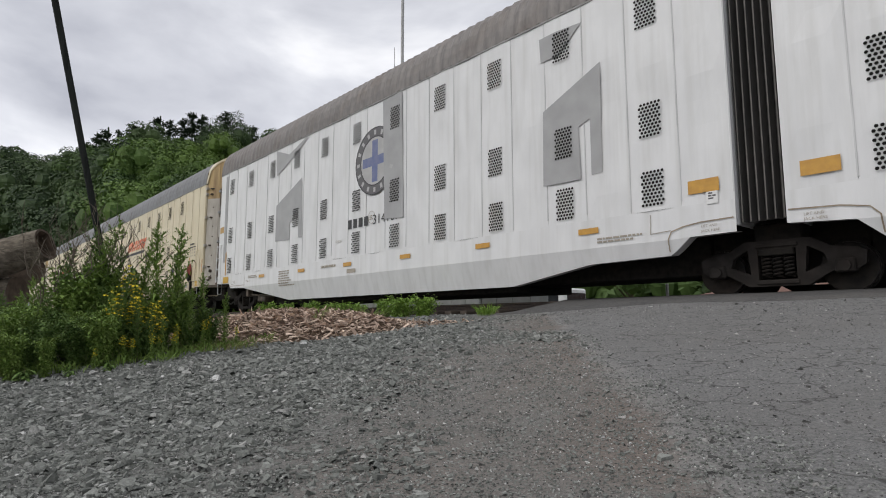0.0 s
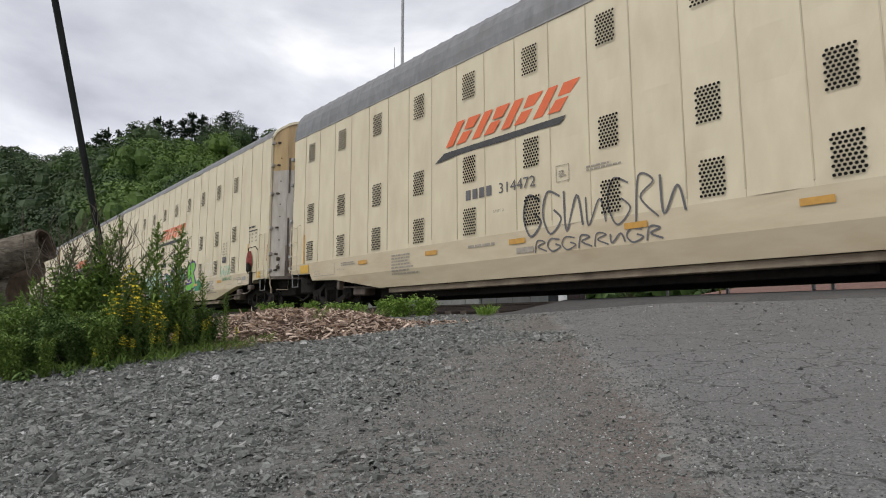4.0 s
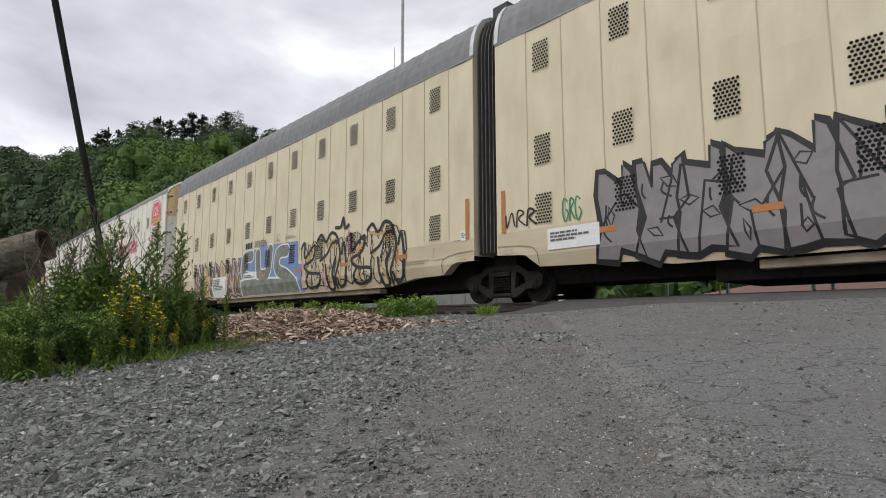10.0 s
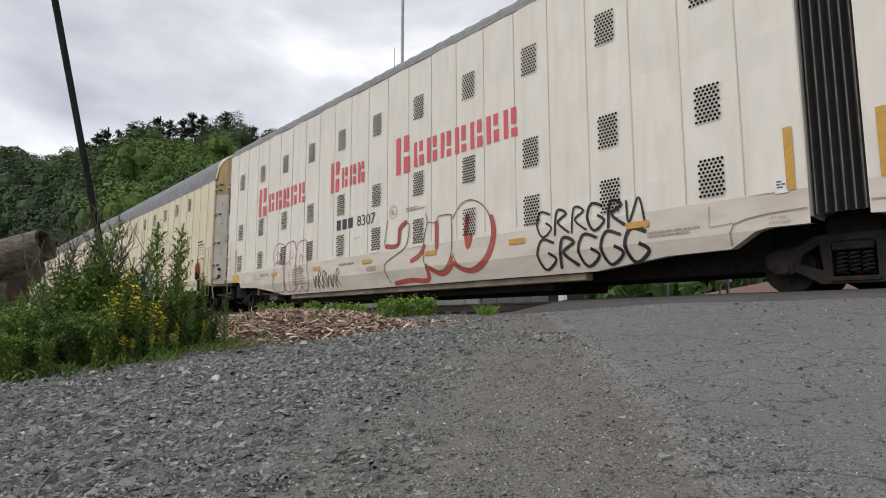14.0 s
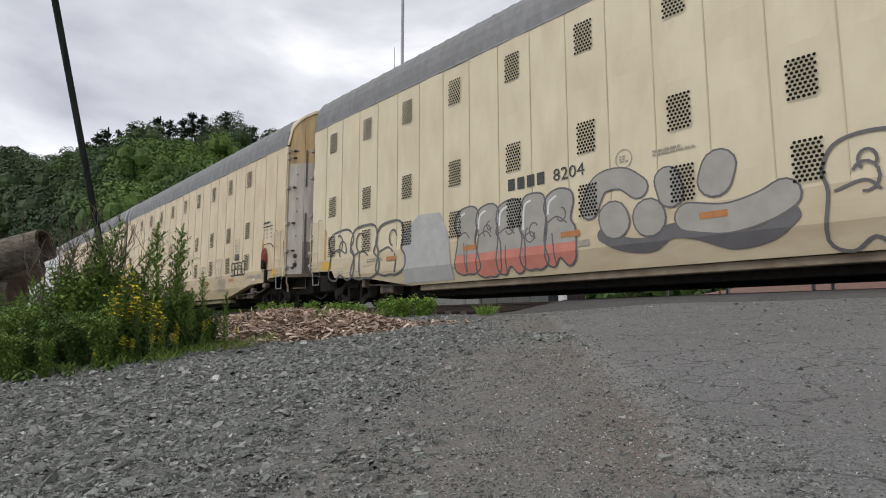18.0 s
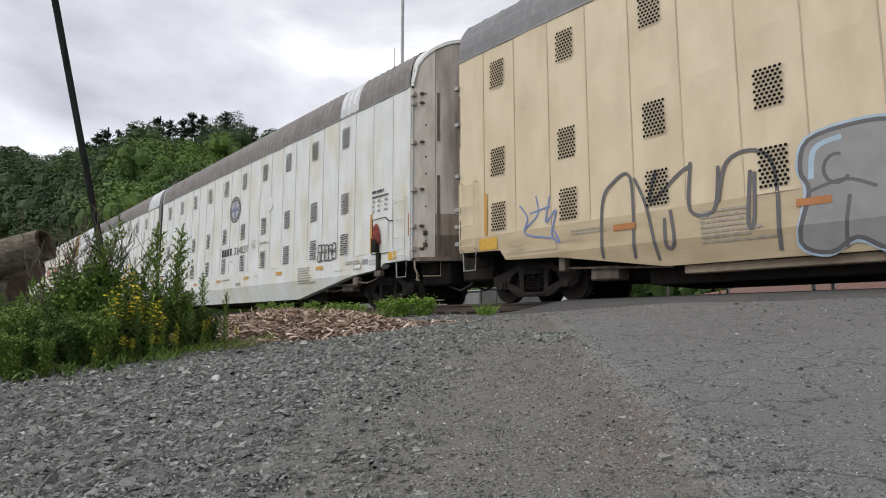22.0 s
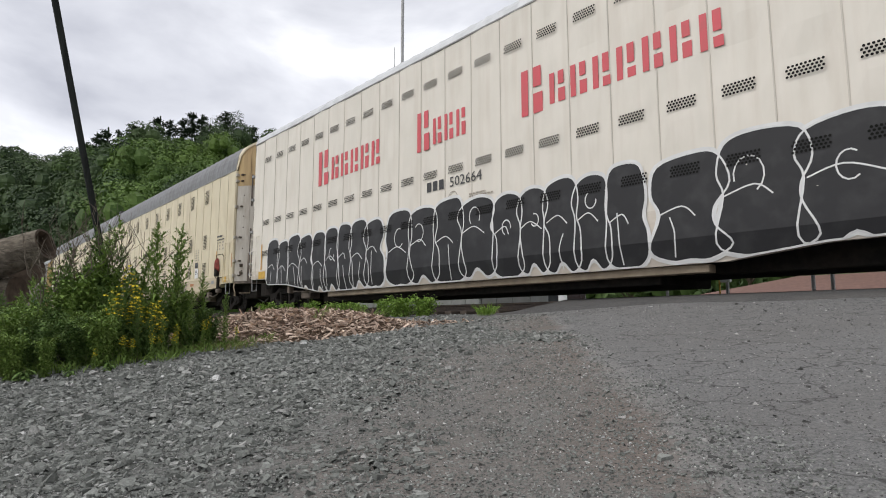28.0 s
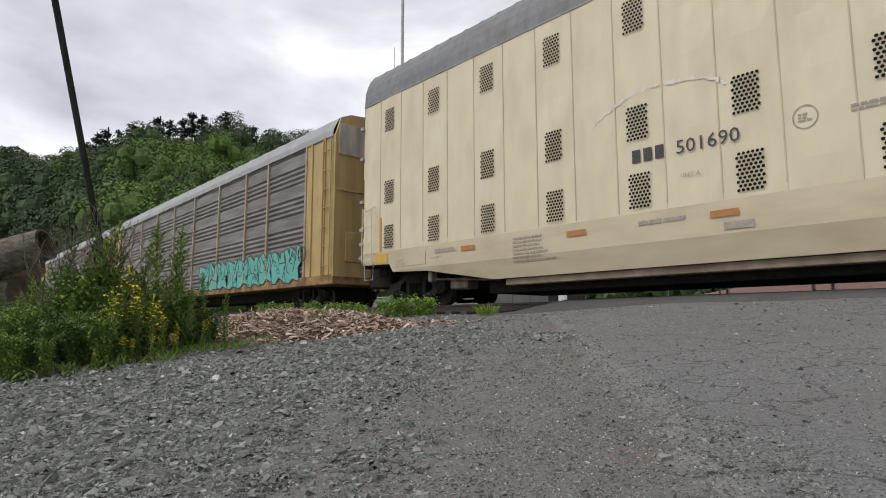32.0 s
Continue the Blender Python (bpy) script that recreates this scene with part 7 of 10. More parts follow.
    brush(spiky, [[(14.35, 0.68), (14.44, 0.97), (14.87, 0.99), (15.1, 0.66)], [(15.1, 0.66), (15.19, 0.97), (15.51, 1.0), (15.73, 0.62)], [(15.73, 0.62), (15.82, 0.92), (16.11, 1.0), (16.42, 0.6)], [(16.42, 0.6), (16.53, 0.86), (16.87, 0.89), (17.03, 1.12)], [(15.93, 2.4), (16.04, 2.17), (16.39, 2.34), (16.8, 2.23), (16.98, 1.92), (16.87, 1.59), (16.53, 1.53)], [(16.53, 1.53), (16.87, 1.39), (17.03, 1.12)], [(15.93, 2.4), (15.85, 2.14), (16.11, 2.0), (15.96, 1.76), (15.74, 1.66), (16.11, 1.42)], [(16.37, 1.81), (16.5, 2.05), (16.73, 2.08), (16.67, 1.82), (16.37, 1.81)], [(14.9, 2.29), (14.95, 2.0), (15.23, 1.85), (15.03, 1.54), (15.23, 1.3), (14.95, 1.21)], [(15.54, 2.25), (15.74, 2.13), (15.96, 2.18)]],
          0.05, BLACK_S, layer=6.4, name="spiky_line")
    brush(U["B2"], [[(17.06, 1.55), (17.14, 1.02)], [(17.32, 1.58), (17.12, 1.30), (17.30, 1.06), (17.42, 1.0)], [(17.40, 1.24), (17.54, 1.32), (17.50, 1.08), (17.40, 1.18)], [(17.58, 1.52), (17.60, 1.06)], [(17.62, 1.26), (17.66, 1.04), (17.78, 1.08), (17.80, 1.32)], [(18.0, 1.42), (17.84, 1.44), (17.86, 1.26), (18.04, 1.14), (17.98, 0.96), (17.80, 0.92)],
                    [(17.3, 0.88), (17.5, 0.92), (17.72, 0.86)], [(17.36, 0.80), (17.62, 0.84)]], 0.05, BLACK_S, layer=6.0, name="graffiti_tag", label="small black sprayed tag")
    brush(U["B2"], [[(17.98, 1.75), (18.02, 1.5), (18.14, 1.56), (18.16, 1.78)], [(18.16, 1.78), (18.2, 1.5)], [(18.28, 1.76), (18.30, 1.58), (18.52, 1.62), (18.96, 1.92)], [(18.46, 1.84), (18.52, 1.36)]], 0.06, GREY_D, layer=3.0, name="graffiti_tag", label="quick grey sprayed marks")
    throwup(U["B2"], (1.99, 5.37, 0.68, 2.12), 4, None, BLACK_S, 0.045, 34, inner=1)
    wildstyle(U["B2"], (6.97, 9.19, 0.50, 2.20), 3, [PALE_TEAL, SKY_S], GREY_D, 0.045, 35, label="teal graffiti with dark outlines")
    face = sheets(U["B2"], "graffiti", [curve_through([(10.02, 0.56), (9.98, 1.3), (10.06, 1.95), (10.30, 2.24), (10.62, 2.26), (10.90, 2.05), (10.98, 1.4), (10.98, 0.8), (10.92, 0.56)], True, 4)], PALE_TEAL, 9.0, "teal graffiti block with a drawn smile")
    sheets(face, "dark_blot", [oval(u, z, r, r * 1.2, 9) for u, z, r in ((10.95, 1.95, 0.10), (11.0, 1.72, 0.12), (11.02, 1.42, 0.09), (11.0, 1.12, 0.11), (10.98, 0.85, 0.08), (10.8, 2.2, 0.08))], GREY_D, 12.0, "", True)
    brush(face, [[(10.2, 1.22), (10.26, 1.0), (10.46, 0.88), (10.64, 1.0), (10.7, 1.26)], [(10.26, 1.05), (10.46, 0.97), (10.66, 1.08)]], 0.04, BLACK_S, layer=14.0, name="smile")
    brush(face, [[(9.98, 1.3), (10.06, 1.95), (10.30, 2.24), (10.62, 2.26), (10.90, 2.05)]], 0.04, GREY_D, layer=14.0, name="outline")
    brush(U["B2"], [[(9.85, 1.98), (9.58, 2.02), (9.36, 1.78), (9.50, 1.48), (9.80, 1.26), (9.80, 0.88), (9.50, 0.70), (9.24, 0.78)]], 0.26, PALE_TEAL, 0.035, SKY_S, 16.0, label="pale curling graffiti stroke")
    pf = brush(U["B2"], [[(12.6, 2.0), (12.58, 2.8), (12.63, 3.7), (12.6, 4.55)]], 0.13, FADED_SALMON, layer=2.0, name="paint_frame", label="faded salmon painted frame")
    brush(pf, [[(14.35, 1.95), (14.38, 2.9), (14.33, 3.8), (14.36, 4.75)], [(14.50, 3.7), (14.47, 4.2)]], 0.18, FADED_SALMON, layer=2.0, name="frame_side")
    brush(pf, [[(12.55, 4.45), (13.4, 4.55), (14.35, 4.58)], [(12.2, 1.98), (12.62, 2.02)]], 0.09, FADED_SALMON, layer=3.6, name="frame_side")
    # murals
    A3 = U["A3"]
    number(A3, "501826", 3)
    wildstyle(A3, (2.62, 7.93, 0.55, 2.40), 7, [PLUM_S, PLUM_S, PLUM_S], BLACK_S, 0.05, 41, BLACK_S, label="grey jagged graffiti outlined in black")
    throwup(A3, (8.28, 12.07, 0.54, 1.95), 5, TEAL_S, BLACK_S, 0.05, 42, shine=PALE_TEAL, label="teal and tan graffiti")
    sheets(A3, "graffiti", [oval(8.9, 1.62, 0.32, 0.4, 12), oval(10.6, 1.65, 0.4, 0.42, 12), oval(11.4, 1.55, 0.3, 0.42, 12)], TAN_S, 14)
    scrawl(A3, (10.1, 12.0, 1.35, 2.15), 4, BLACK_S, 0.06, 43, 17)
    throwup(A3, (12.58, 13.15, 1.75, 2.3), 2, None, GREY_D, 0.035, 44)
    outline = [(13.36, 0.61), (13.73, 2.35), (14.24, 2.47), (14.66, 2.11), (15.48, 2.49), (15.75, 2.25), (16.08, 2.55), (16.55, 2.1), (17.08, 2.43), (17.5, 1.85), (18.05, 1.71), (18.32, 1.19), (18.14, 0.98), (16.99, 0.70), (15.99, 0.60)]
    m = sheets(A3, "graffiti", [outline], MURAL_S, 3.0, "large pink and pale blue mural")
    brush(m, [[p, q] for p, q in zip(outline, outline[1:12])], 0.045, ROSE_S, layer=9.0, name="outline")
    brush(m, [[(14.24, 2.47), (14.52, 2.02), (15.24, 1.97), (14.6, 1.57), (14.0, 1.09)], [(16.13, 2.0), (16.71, 1.86), (16.62, 1.37), (16.9, 1.46), (16.95, 1.0)], [(17.5, 1.85), (17.72, 1.52), (17.34, 1.27)], [(17.72, 1.49), (17.99, 1.18)], [(15.68, 1.57), (15.6, 0.62)], [(15.75, 2.25), (15.9, 1.8)]], 0.035, ROSE_S, layer=9.0, name="inner_line")
    for pts, mat in (([(14.7, 1.75), (15.3, 2.05), (15.25, 1.85), (14.85, 1.6)], ROSE_S), ([(17.0, 1.78), (17.12, 1.52), (16.95, 1.58)], ROSE_S), ([(14.7, 2.08), (15.25, 2.33), (15.2, 2.05), (14.85, 1.95)], CREAM), ([(17.1, 1.35), (17.7, 1.7), (17.9, 1.55), (17.4, 1.2)], PALE_TEAL), ([(14.0, 0.75), (14.5, 1.3), (14.6, 0.8)], PALE_TEAL)):
        sheets(m, "accent", [pts], mat, 7.0)
    for u, z, ru, rz, hu, hz in ((13.45, 1.98, 0.12, 0.26, 13.3, 1.5), (13.21, 0.83, 0.16, 0.24, 13.2, 1.35), (14.58, 2.4, 0.17, 0.24, 14.62, 2.75), (15.73, 2.52, 0.17, 0.2, 15.66, 2.83), (16.38, 2.5, 0.14, 0.26, 16.46, 2.83), (17.52, 2.12, 0.2, 0.24, 17.56, 2.45), (18.49, 1.34, 0.2, 0.26, 18.78, 1.28)):
        body = sheets(m, "tan_shape", [lump(u, z, ru, rz)], TAN_S, 5.0)
        sheets(body, "grey_edge", line_strip(lump(u, z, ru * 1.15, rz * 1.15), 0.04, True), BLUE_S, 10.0, "", True)
        sheets(body, "cap", line_strip(oval(hu, hz, 0.09, 0.08, 8), 0.045, True), BLUE_S, 10.0, "", True)
    for bx in ((14.55, 15.82, 0.58, 1.40), (18.62, 19.03, 1.42, 1.94), (1.38, 2.58, 0.98, 1.40), (16.75, 17.35, 0.93, 1.06)):
        patch(A3, "placard", [rect(*bx)], PLACARD, 32, "white printed placard")
        bars(A3, bx[0] + 0.08, bx[3] - 0.12, (bx[1] - bx[0]) * 0.8, max(1, int((bx[3] - bx[2]) / 0.11)), 0.04, GREY_D, 3).location.y = -0.017
    scrawl(A3, (0.25, 1.1, 1.53, 1.89), 3, BLACK_S, 0.04, 46)
    scrawl(A3, (1.75, 2.2, 1.5, 1.95), 3, DEEP_GREEN, 0.035, 47)
    scrawl(A3, (18.0, 18.6, 1.95, 2.25), 4, FAINT, 0.03, 48)
    B3 = U["B3"]
    number(B3, "501826", 3)
    strokes = [[(12.89, 1.95), (13.11, 2.11), (13.15, 1.63), (13.55, 1.89), (13.8, 1.97), (13.66, 1.55), (13.13, 1.37), (13.45, 1.13), (14.1, 1.05), (14.02, 0.75), (13.48, 0.65), (13.24, 0.83), (13.38, 1.08)], [(13.93, 2.13), (14.17, 2.27), (14.44, 2.02), (14.72, 2.26), (15.02, 2.18), (15.19, 1.91)],
               [(14.12, 1.47), (14.52, 1.64), (14.8, 1.94), (15.15, 1.92), (15.26, 1.51), (15.03, 0.93), (15.05, 0.6)], [(14.44, 1.3), (14.61, 0.62), (14.9, 0.6), (14.85, 1.12), (15.02, 1.49)], [(14.99, 2.4), (15.28, 2.4), (15.41, 2.65), (15.5, 2.34), (15.71, 2.4)], [(15.12, 0.86), (15.24, 0.62), (15.52, 0.76), (15.6, 1.23), (15.47, 1.91), (15.36, 1.6)]]
    wildstyle(B3, (12.95, 18.3, 0.6, 2.15), 8, [CREAM_SKIRT], BLACK_S, 0.045, 51, None, label="black wiry graffiti lines")
    wiry = brush(B3, strokes, 0.10, BLACK_S, layer=26.0, label="black wiry graffiti with tan shading")
    brush(wiry, [[(u + 2.75, z) for u, z in st] for st in strokes if st[0][1] < 2.3], 0.10, BLACK_S, layer=26.0, name="wiry_line")
    brush(wiry, [[(u + 0.10, z - 0.07) for u, z in st[::2]] for st in strokes[:4] if len(st) > 4] + [[(u + 2.85, z - 0.07) for u, z in st[::2]] for st in strokes[:4] if len(st) > 4], 0.07, TAN_S, layer=22.0, name="tan_shading")
    brush(wiry, [[(12.95, 1.5), (13.0, 1.3), (13.02, 1.1)], [(14.3, 1.1), (14.36, 0.85), (14.38, 0.6)], [(15.7, 2.2), (15.75, 1.9), (15.74, 1.6)]], 0.09, PINK_S, layer=30.0, name="pink_drip")
    wildstyle(B3, (3.04, 7.97, 0.55, 2.10), 8, [BROWN_S, BROWN_S, TAN_S], WHITE_S, 0.03, 53, BROWN_S, label="brown striped graffiti")
    blue = sheets(B3, "graffiti", [[(7.96, 2.07), (9.91, 2.34), (12.62, 2.25), (12.65, 1.5), (12.9, 1.45), (13.02, 0.56), (8.13, 0.58)]], BLUE_S, 2.0, "grey graffiti edged in white on a blue ground")
    sheets(blue, "white_edge", [[(8.08, 1.20), (10.67, 1.17), (12.62, 1.06), (12.8, 0.56), (8.14, 0.56)]], WHITE_S, 3.4)
    brush(blue, [[(9.01, 2.05), (8.4, 1.96), (8.46, 1.33), (9.34, 1.19)], [(9.58, 2.05), (9.72, 1.36), (10.39, 1.33), (10.6, 2.13)], [(11.84, 2.0), (11.24, 1.95), (11.18, 1.42), (11.88, 1.15), (12.34, 0.9)]], 0.40, MOSS_GREY, 0.05, WHITE_S, 4.8, "letter_forms")
    sheets(blue, "slab", [[(8.14, 1.13), (10.67, 1.1), (12.56, 1.0), (12.73, 0.575), (8.2, 0.575)]], MOSS_GREY, 11.0)
    for bx in ((5.22, 6.63, 0.58, 1.42), (8.37, 9.52, 1.16, 1.42)):
        patch(B3, "placard", [rect(*bx)], PLACARD, 34, "white printed placard")
        bars(B3, bx[0] + 0.08, bx[3] - 0.12, (bx[1] - bx[0]) * 0.8, max(1, int((bx[3] - bx[2]) / 0.11)), 0.04, GREY_D, 3).location.y = -0.018
    # red-lettered ivory pair
    for key, blocks in (("A4", [(3.25, 6.75, 3.6, 4.72, 6), (8.25, 10.2, 3.66, 4.66, 4), (11.6, 16.0, 3.62, 4.68, 8)]), ("B4", [(2.83, 6.5, 3.5, 4.55, 6), (7.96, 9.9, 3.55, 4.5, 4), (11.29, 15.7, 3.5, 4.5, 8)])):
        company_line(U[key], blocks, 60)
        number(U[key], "8307", 3, 8.35, 2.30, 0.30, mark_w=0.95)
    red_badge(U["A4"], 18.42, 19.95, 4.70, 6.10)
    for k, (a, b, c, d) in enumerate(((18.31, 18.73, 3.98, 4.45), (18.99, 19.45, 3.95, 4.52), (19.65, 20.09, 3.96, 4.44))):
        red_badge(U["A4"], a, b, c, d, False)
    throwup(U["A4"], (5.2, 8.74, 0.50, 2.28), 5, None, BLACK_S, 0.035, 61, inner=1, label="thin black outline graffiti")
    scrawl(U["A4"], (18.0, 19.1, 1.44, 2.0), 5, INK_FADED, 0.04, 62)
    words(U["A4"], "LD LMT 109600", 11.0, 1.22, 0.09, INK_FADED)
    fat = brush(U["B4"], [[(10.87, 1.58), (11.38, 1.57), (11.46, 1.99), (11.73, 2.13)], [(11.96, 1.11), (12.28, 1.24), (12.45, 1.44)], [(11.21, 0.58), (11.88, 0.63), (12.53, 0.6), (12.54, 0.94)], [(12.92, 1.96), (12.92, 1.36)], [(12.64, 0.88), (13.07, 0.72), (13.41, 0.87), (13.45, 1.06)],
                          [(14.75, 1.86), (14.83, 1.47), (14.63, 0.99), (14.21, 0.74), (13.83, 0.77), (13.53, 0.93)], [(14.0, 1.99), (13.95, 1.6), (14.0, 1.27), (14.1, 1.53)]], 0.115, RED_S, layer=3.0, label="red shaded numerals sprayed on the side")
    brush(fat, [[(10.93, 2.28), (10.78, 1.64)], [(10.91, 1.63), (11.38, 1.57), (11.47, 2.02), (11.77, 2.09), (11.87, 1.99), (11.68, 1.48), (10.82, 1.1), (11.01, 0.6)], [(12.51, 2.25), (12.57, 2.02), (12.46, 1.65), (12.44, 1.06), (12.76, 0.82), (13.2, 0.83), (13.45, 1.22), (13.45, 1.98), (13.43, 2.09), (13.0, 2.11), (12.9, 1.97), (12.57, 2.02)],
                [(13.48, 1.98), (13.78, 2.28), (14.12, 2.34), (14.48, 2.17), (14.7, 1.87), (14.75, 1.44), (14.53, 1.0), (14.11, 0.78), (13.73, 0.84), (13.48, 1.16)]], 0.025, BROWN_S, layer=8.0, name="thin_outline")
    scrawl(U["B4"], (16.0, 18.4, 1.25, 1.76), 6, BLACK_S, 0.05, 64)
    scrawl(U["B4"], (15.99, 18.45, 0.6, 1.2), 5, BLACK_S, 0.06, 65)
    throwup(U["B4"], (4.2, 6.62, 0.56, 2.3), 3, None, ROSE_S, 0.03, 66, inner=2)
    scrawl(U["B4"], (7.0, 8.57, 0.6, 1.16), 6, BROWN_S, 0.035, 67)
    # grey graffiti pair
    number(U["A5"], "8204", 4, 8.4, 2.34, 0.25, mark_w=1.05)
    number(U["B5"], "8204", 4, 8.4, 2.34, 0.25, mark_w=1.05)
    slabs(U["A5"], (1.87, 5.95, 0.58, 2.05), 4, GREY_S, 70, "grey rolled-on block graffiti")
    throwup(U["A5"], (8.95, 13.4, 0.52, 2.40), 5, GREY_L, BLACK_S, 0.07, 71, shine=WHITE_S, low=GREY_S, label="silver graffiti outlined in black")
    throwup(U["A5"], (7.1, 8.26, 1.44, 2.0), 4, None, BLACK_S, 0.04, 72, inner=1)
    scrawl(U["A5"], (0.35, 1.2, 1.5, 2.25), 5, GREY_S, 0.02, 73)
    throwup(U["A5"], (8.5, 9.1, 0.95, 1.5), 1, GREY_L, BLACK_S, 0.04, 74)
    throwup(U["B5"], (1.13, 4.77, 0.75, 2.35), 3, None, GREY_D, 0.06, 75, label="grey bubble graffiti")
    sheets(U["B5"], "graffiti", [[(4.7, 0.55), (6.6, 0.56), (6.5, 1.6), (6.2, 2.2), (5.4, 2.25), (4.8, 1.9)]], GREY_L, 2.0, "grey cover-up patch")
    throwup(U["B5"], (6.79, 10.03, 0.55, 2.25), 5, GREY_M, GREY_D, 0.04, 76, low=SALMON_S, shine=WHITE_S, label="grey graffiti with a salmon foot")
    foot = brush(U["B5"], [[(10.7, 1.14), (11.09, 0.94), (11.61, 0.88), (11.98, 1.06), (12.44, 1.0), (12.98, 0.80), (13.5, 0.88), (13.80, 1.1)]], 0.26, GREY_D, layer=3.0, label="grey bubble graffiti with a dark foot")
    for k, (st, w) in enumerate((([[(12.3, 1.26), (12.89, 1.16), (13.42, 1.26), (13.72, 1.40)]], 0.44), ([[(10.42, 1.66), (10.65, 2.08), (11.1, 2.12), (11.42, 1.9)]], 0.36), ([[(11.96, 1.94), (12.02, 1.69)]], 0.42), ([[(12.82, 2.0), (12.75, 1.8)]], 0.52), ([[(10.91, 1.44), (10.95, 1.34)]], 0.56), ([[(11.6, 1.38), (11.62, 1.31)]], 0.56))):
        brush(foot, st, w, GREY_M, 0.03, GREY_D, 5.0 + 4.4 * k, "bubble")
    throwup(U["B5"], (14.26, 17.25, 0.50, 2.23), 3, None, GREY_D, 0.05, 78, inner=2, label="dark outline graffiti")
    scrawl(U["B5"], (17.3, 18.0, 1.5, 2.0), 3, DEEP_GREEN, 0.03, 79)
    scrawl(U["B5"], (18.68, 19.42, 0.7, 1.3), 4, BLACK_S, 0.045, 80)
    # tagged cream pair
    number(U["A6"], "501662", 3)
    number(U["B6"], "501662", 3)
    throwup(U["A6"], (16.38, 17.66, 1.37, 1.93), 4, None, BLACK_S, 0.045, 81, inner=1)
    scrawl(U["A6"], (9.75, 11.04, 1.0, 1.6), 5, GREY_S, 0.028, 82)
    scrawl(U["A6"], (14.68, 15.44, 1.35, 2.2), 4, INK_FADED, 0.025, 83)
    throwup(U["A6"], (12.95, 13.5, 1.5, 2.0), 1, None, GREY_S, 0.03, 84, inner=2)
    throwup(U["B6"], (14.32, 16.5, 0.50, 2.1), 3, GREY_L, GREY_S, 0.04, 85, label="plain grey jagged graffiti")
    throwup(U["B6"], (16.73, 20.54, 0.55, 2.15), 5, None, GREY_D, 0.03, 86, inner=2, label="black outline graffiti")
    throwup(U["B6"], (7.09, 10.6, 0.50, 2.25), 3, GREY_S, GREY_D, 0.06, 87, halo=SKY_S, shine=SKY_S, label="grey and pale blue graffiti")
    throwup(U["B6"], (10.4, 13.11, 0.70, 2.0), 2, GREY_D, BLACK_S, 0.05, 88, shine=GREY_L, label="dark grey graffiti")
    brush(U["B6"], [[(3.77, 0.72), (3.81, 1.68), (3.99, 2.03), (4.4, 2.1), (4.41, 0.67)], [(4.47, 2.08), (4.68, 1.55), (4.85, 0.6)], [(4.89, 2.15), (4.76, 1.61), (5.28, 2.0), (5.49, 2.1)], [(5.49, 2.16), (5.45, 1.37), (5.83, 1.32), (5.93, 2.01)], [(5.9, 1.43), (6.06, 2.04), (6.48, 2.14), (6.74, 1.78), (6.73, 0.6)],
                    [(6.4, 1.85), (6.33, 1.06), (6.41, 1.05), (6.46, 1.81)], [(5.0, 1.3), (5.01, 0.82), (5.15, 0.88), (5.11, 1.42)]], 0.055, GREY_D, layer=3.0, label="dark outline graffiti along the skirt")
    brush(U["B6"], [[(1.83, 1.98), (2.04, 1.7), (1.98, 1.37), (2.69, 1.21)], [(2.27, 2.12), (2.31, 1.74), (1.93, 1.46)], [(2.1, 1.77), (2.62, 1.86)], [(2.62, 2.06), (2.51, 1.55), (2.76, 1.76), (2.65, 1.29), (2.84, 1.11), (2.7, 1.37)]], 0.035, BLUE_S, layer=3.0, name="graffiti_tag", label="blue scribbled tag")
    # stained white pair
    emblem(U["A7"], 9.62, 4.06, 0.52)
    emblem(U["B7"], 10.38, 4.02, 0.50)
    number(U["A7"], "314031", 4, 8.41, 2.22, 0.30, mark_w=1.1)
    number(U["B7"], "314031", 4, 9.4, 2.18, 0.28, mark_w=0.85)
    throwup(U["A7"], (16.28, 17.34, 1.42, 1.96), 5, None, BLACK_S, 0.035, 91, inner=1)
    throwup(U["B7"], (6.16, 10.05, 0.36, 2.2), 4, BLACK_S, WHITE_S, 0.035, 92, halo=WHITE_S, label="black bubble graffiti outlined in white")
    throwup(U["B7"], (10.1, 10.85, 0.86, 1.8), 1, BLACK_S, WHITE_S, 0.03, 93, halo=WHITE_S)
    words(U["A7"], "LD LMT", 11.6, 1.22, 0.08, INK_FADED)
    for bx in ((12.4, 13.0, 3.6, 4.0), (7.9, 8.3, 2.6, 3.0)):
        sheets(U["A7"], "paint_patch", [oval((bx[0] + bx[1]) / 2, (bx[2] + bx[3]) / 2, 0.3, 0.25, 12)], WHITE_S, 1.0)
    sheets(U["B7"], "paint_patch", [oval(8.6, 3.4, 0.3, 0.3, 12)], WHITE_S, 1.0)
    # black bubble graffiti pair
    company_line(U["A8"], [(2.74, 6.25, 3.85, 4.95, 6), (8.05, 9.95, 3.92, 4.92, 4), (11.51, 15.92, 3.85, 4.88, 8)], 60)
    company_line(U["B8"], [(4.85, 8.35, 3.92, 5.03, 6), (9.83, 11.75, 3.92, 4.95, 4), (13.33, 17.7, 3.92, 4.92, 8)], 60)
    red_badge(U["A8"], 17.53, 19.16, 3.40, 5.30, False)
    number(U["B8"], "502664", 3, 10.22, 2.76, 0.24)
    number(U["A8"], "502664", 3, 8.2, 2.76, 0.24)
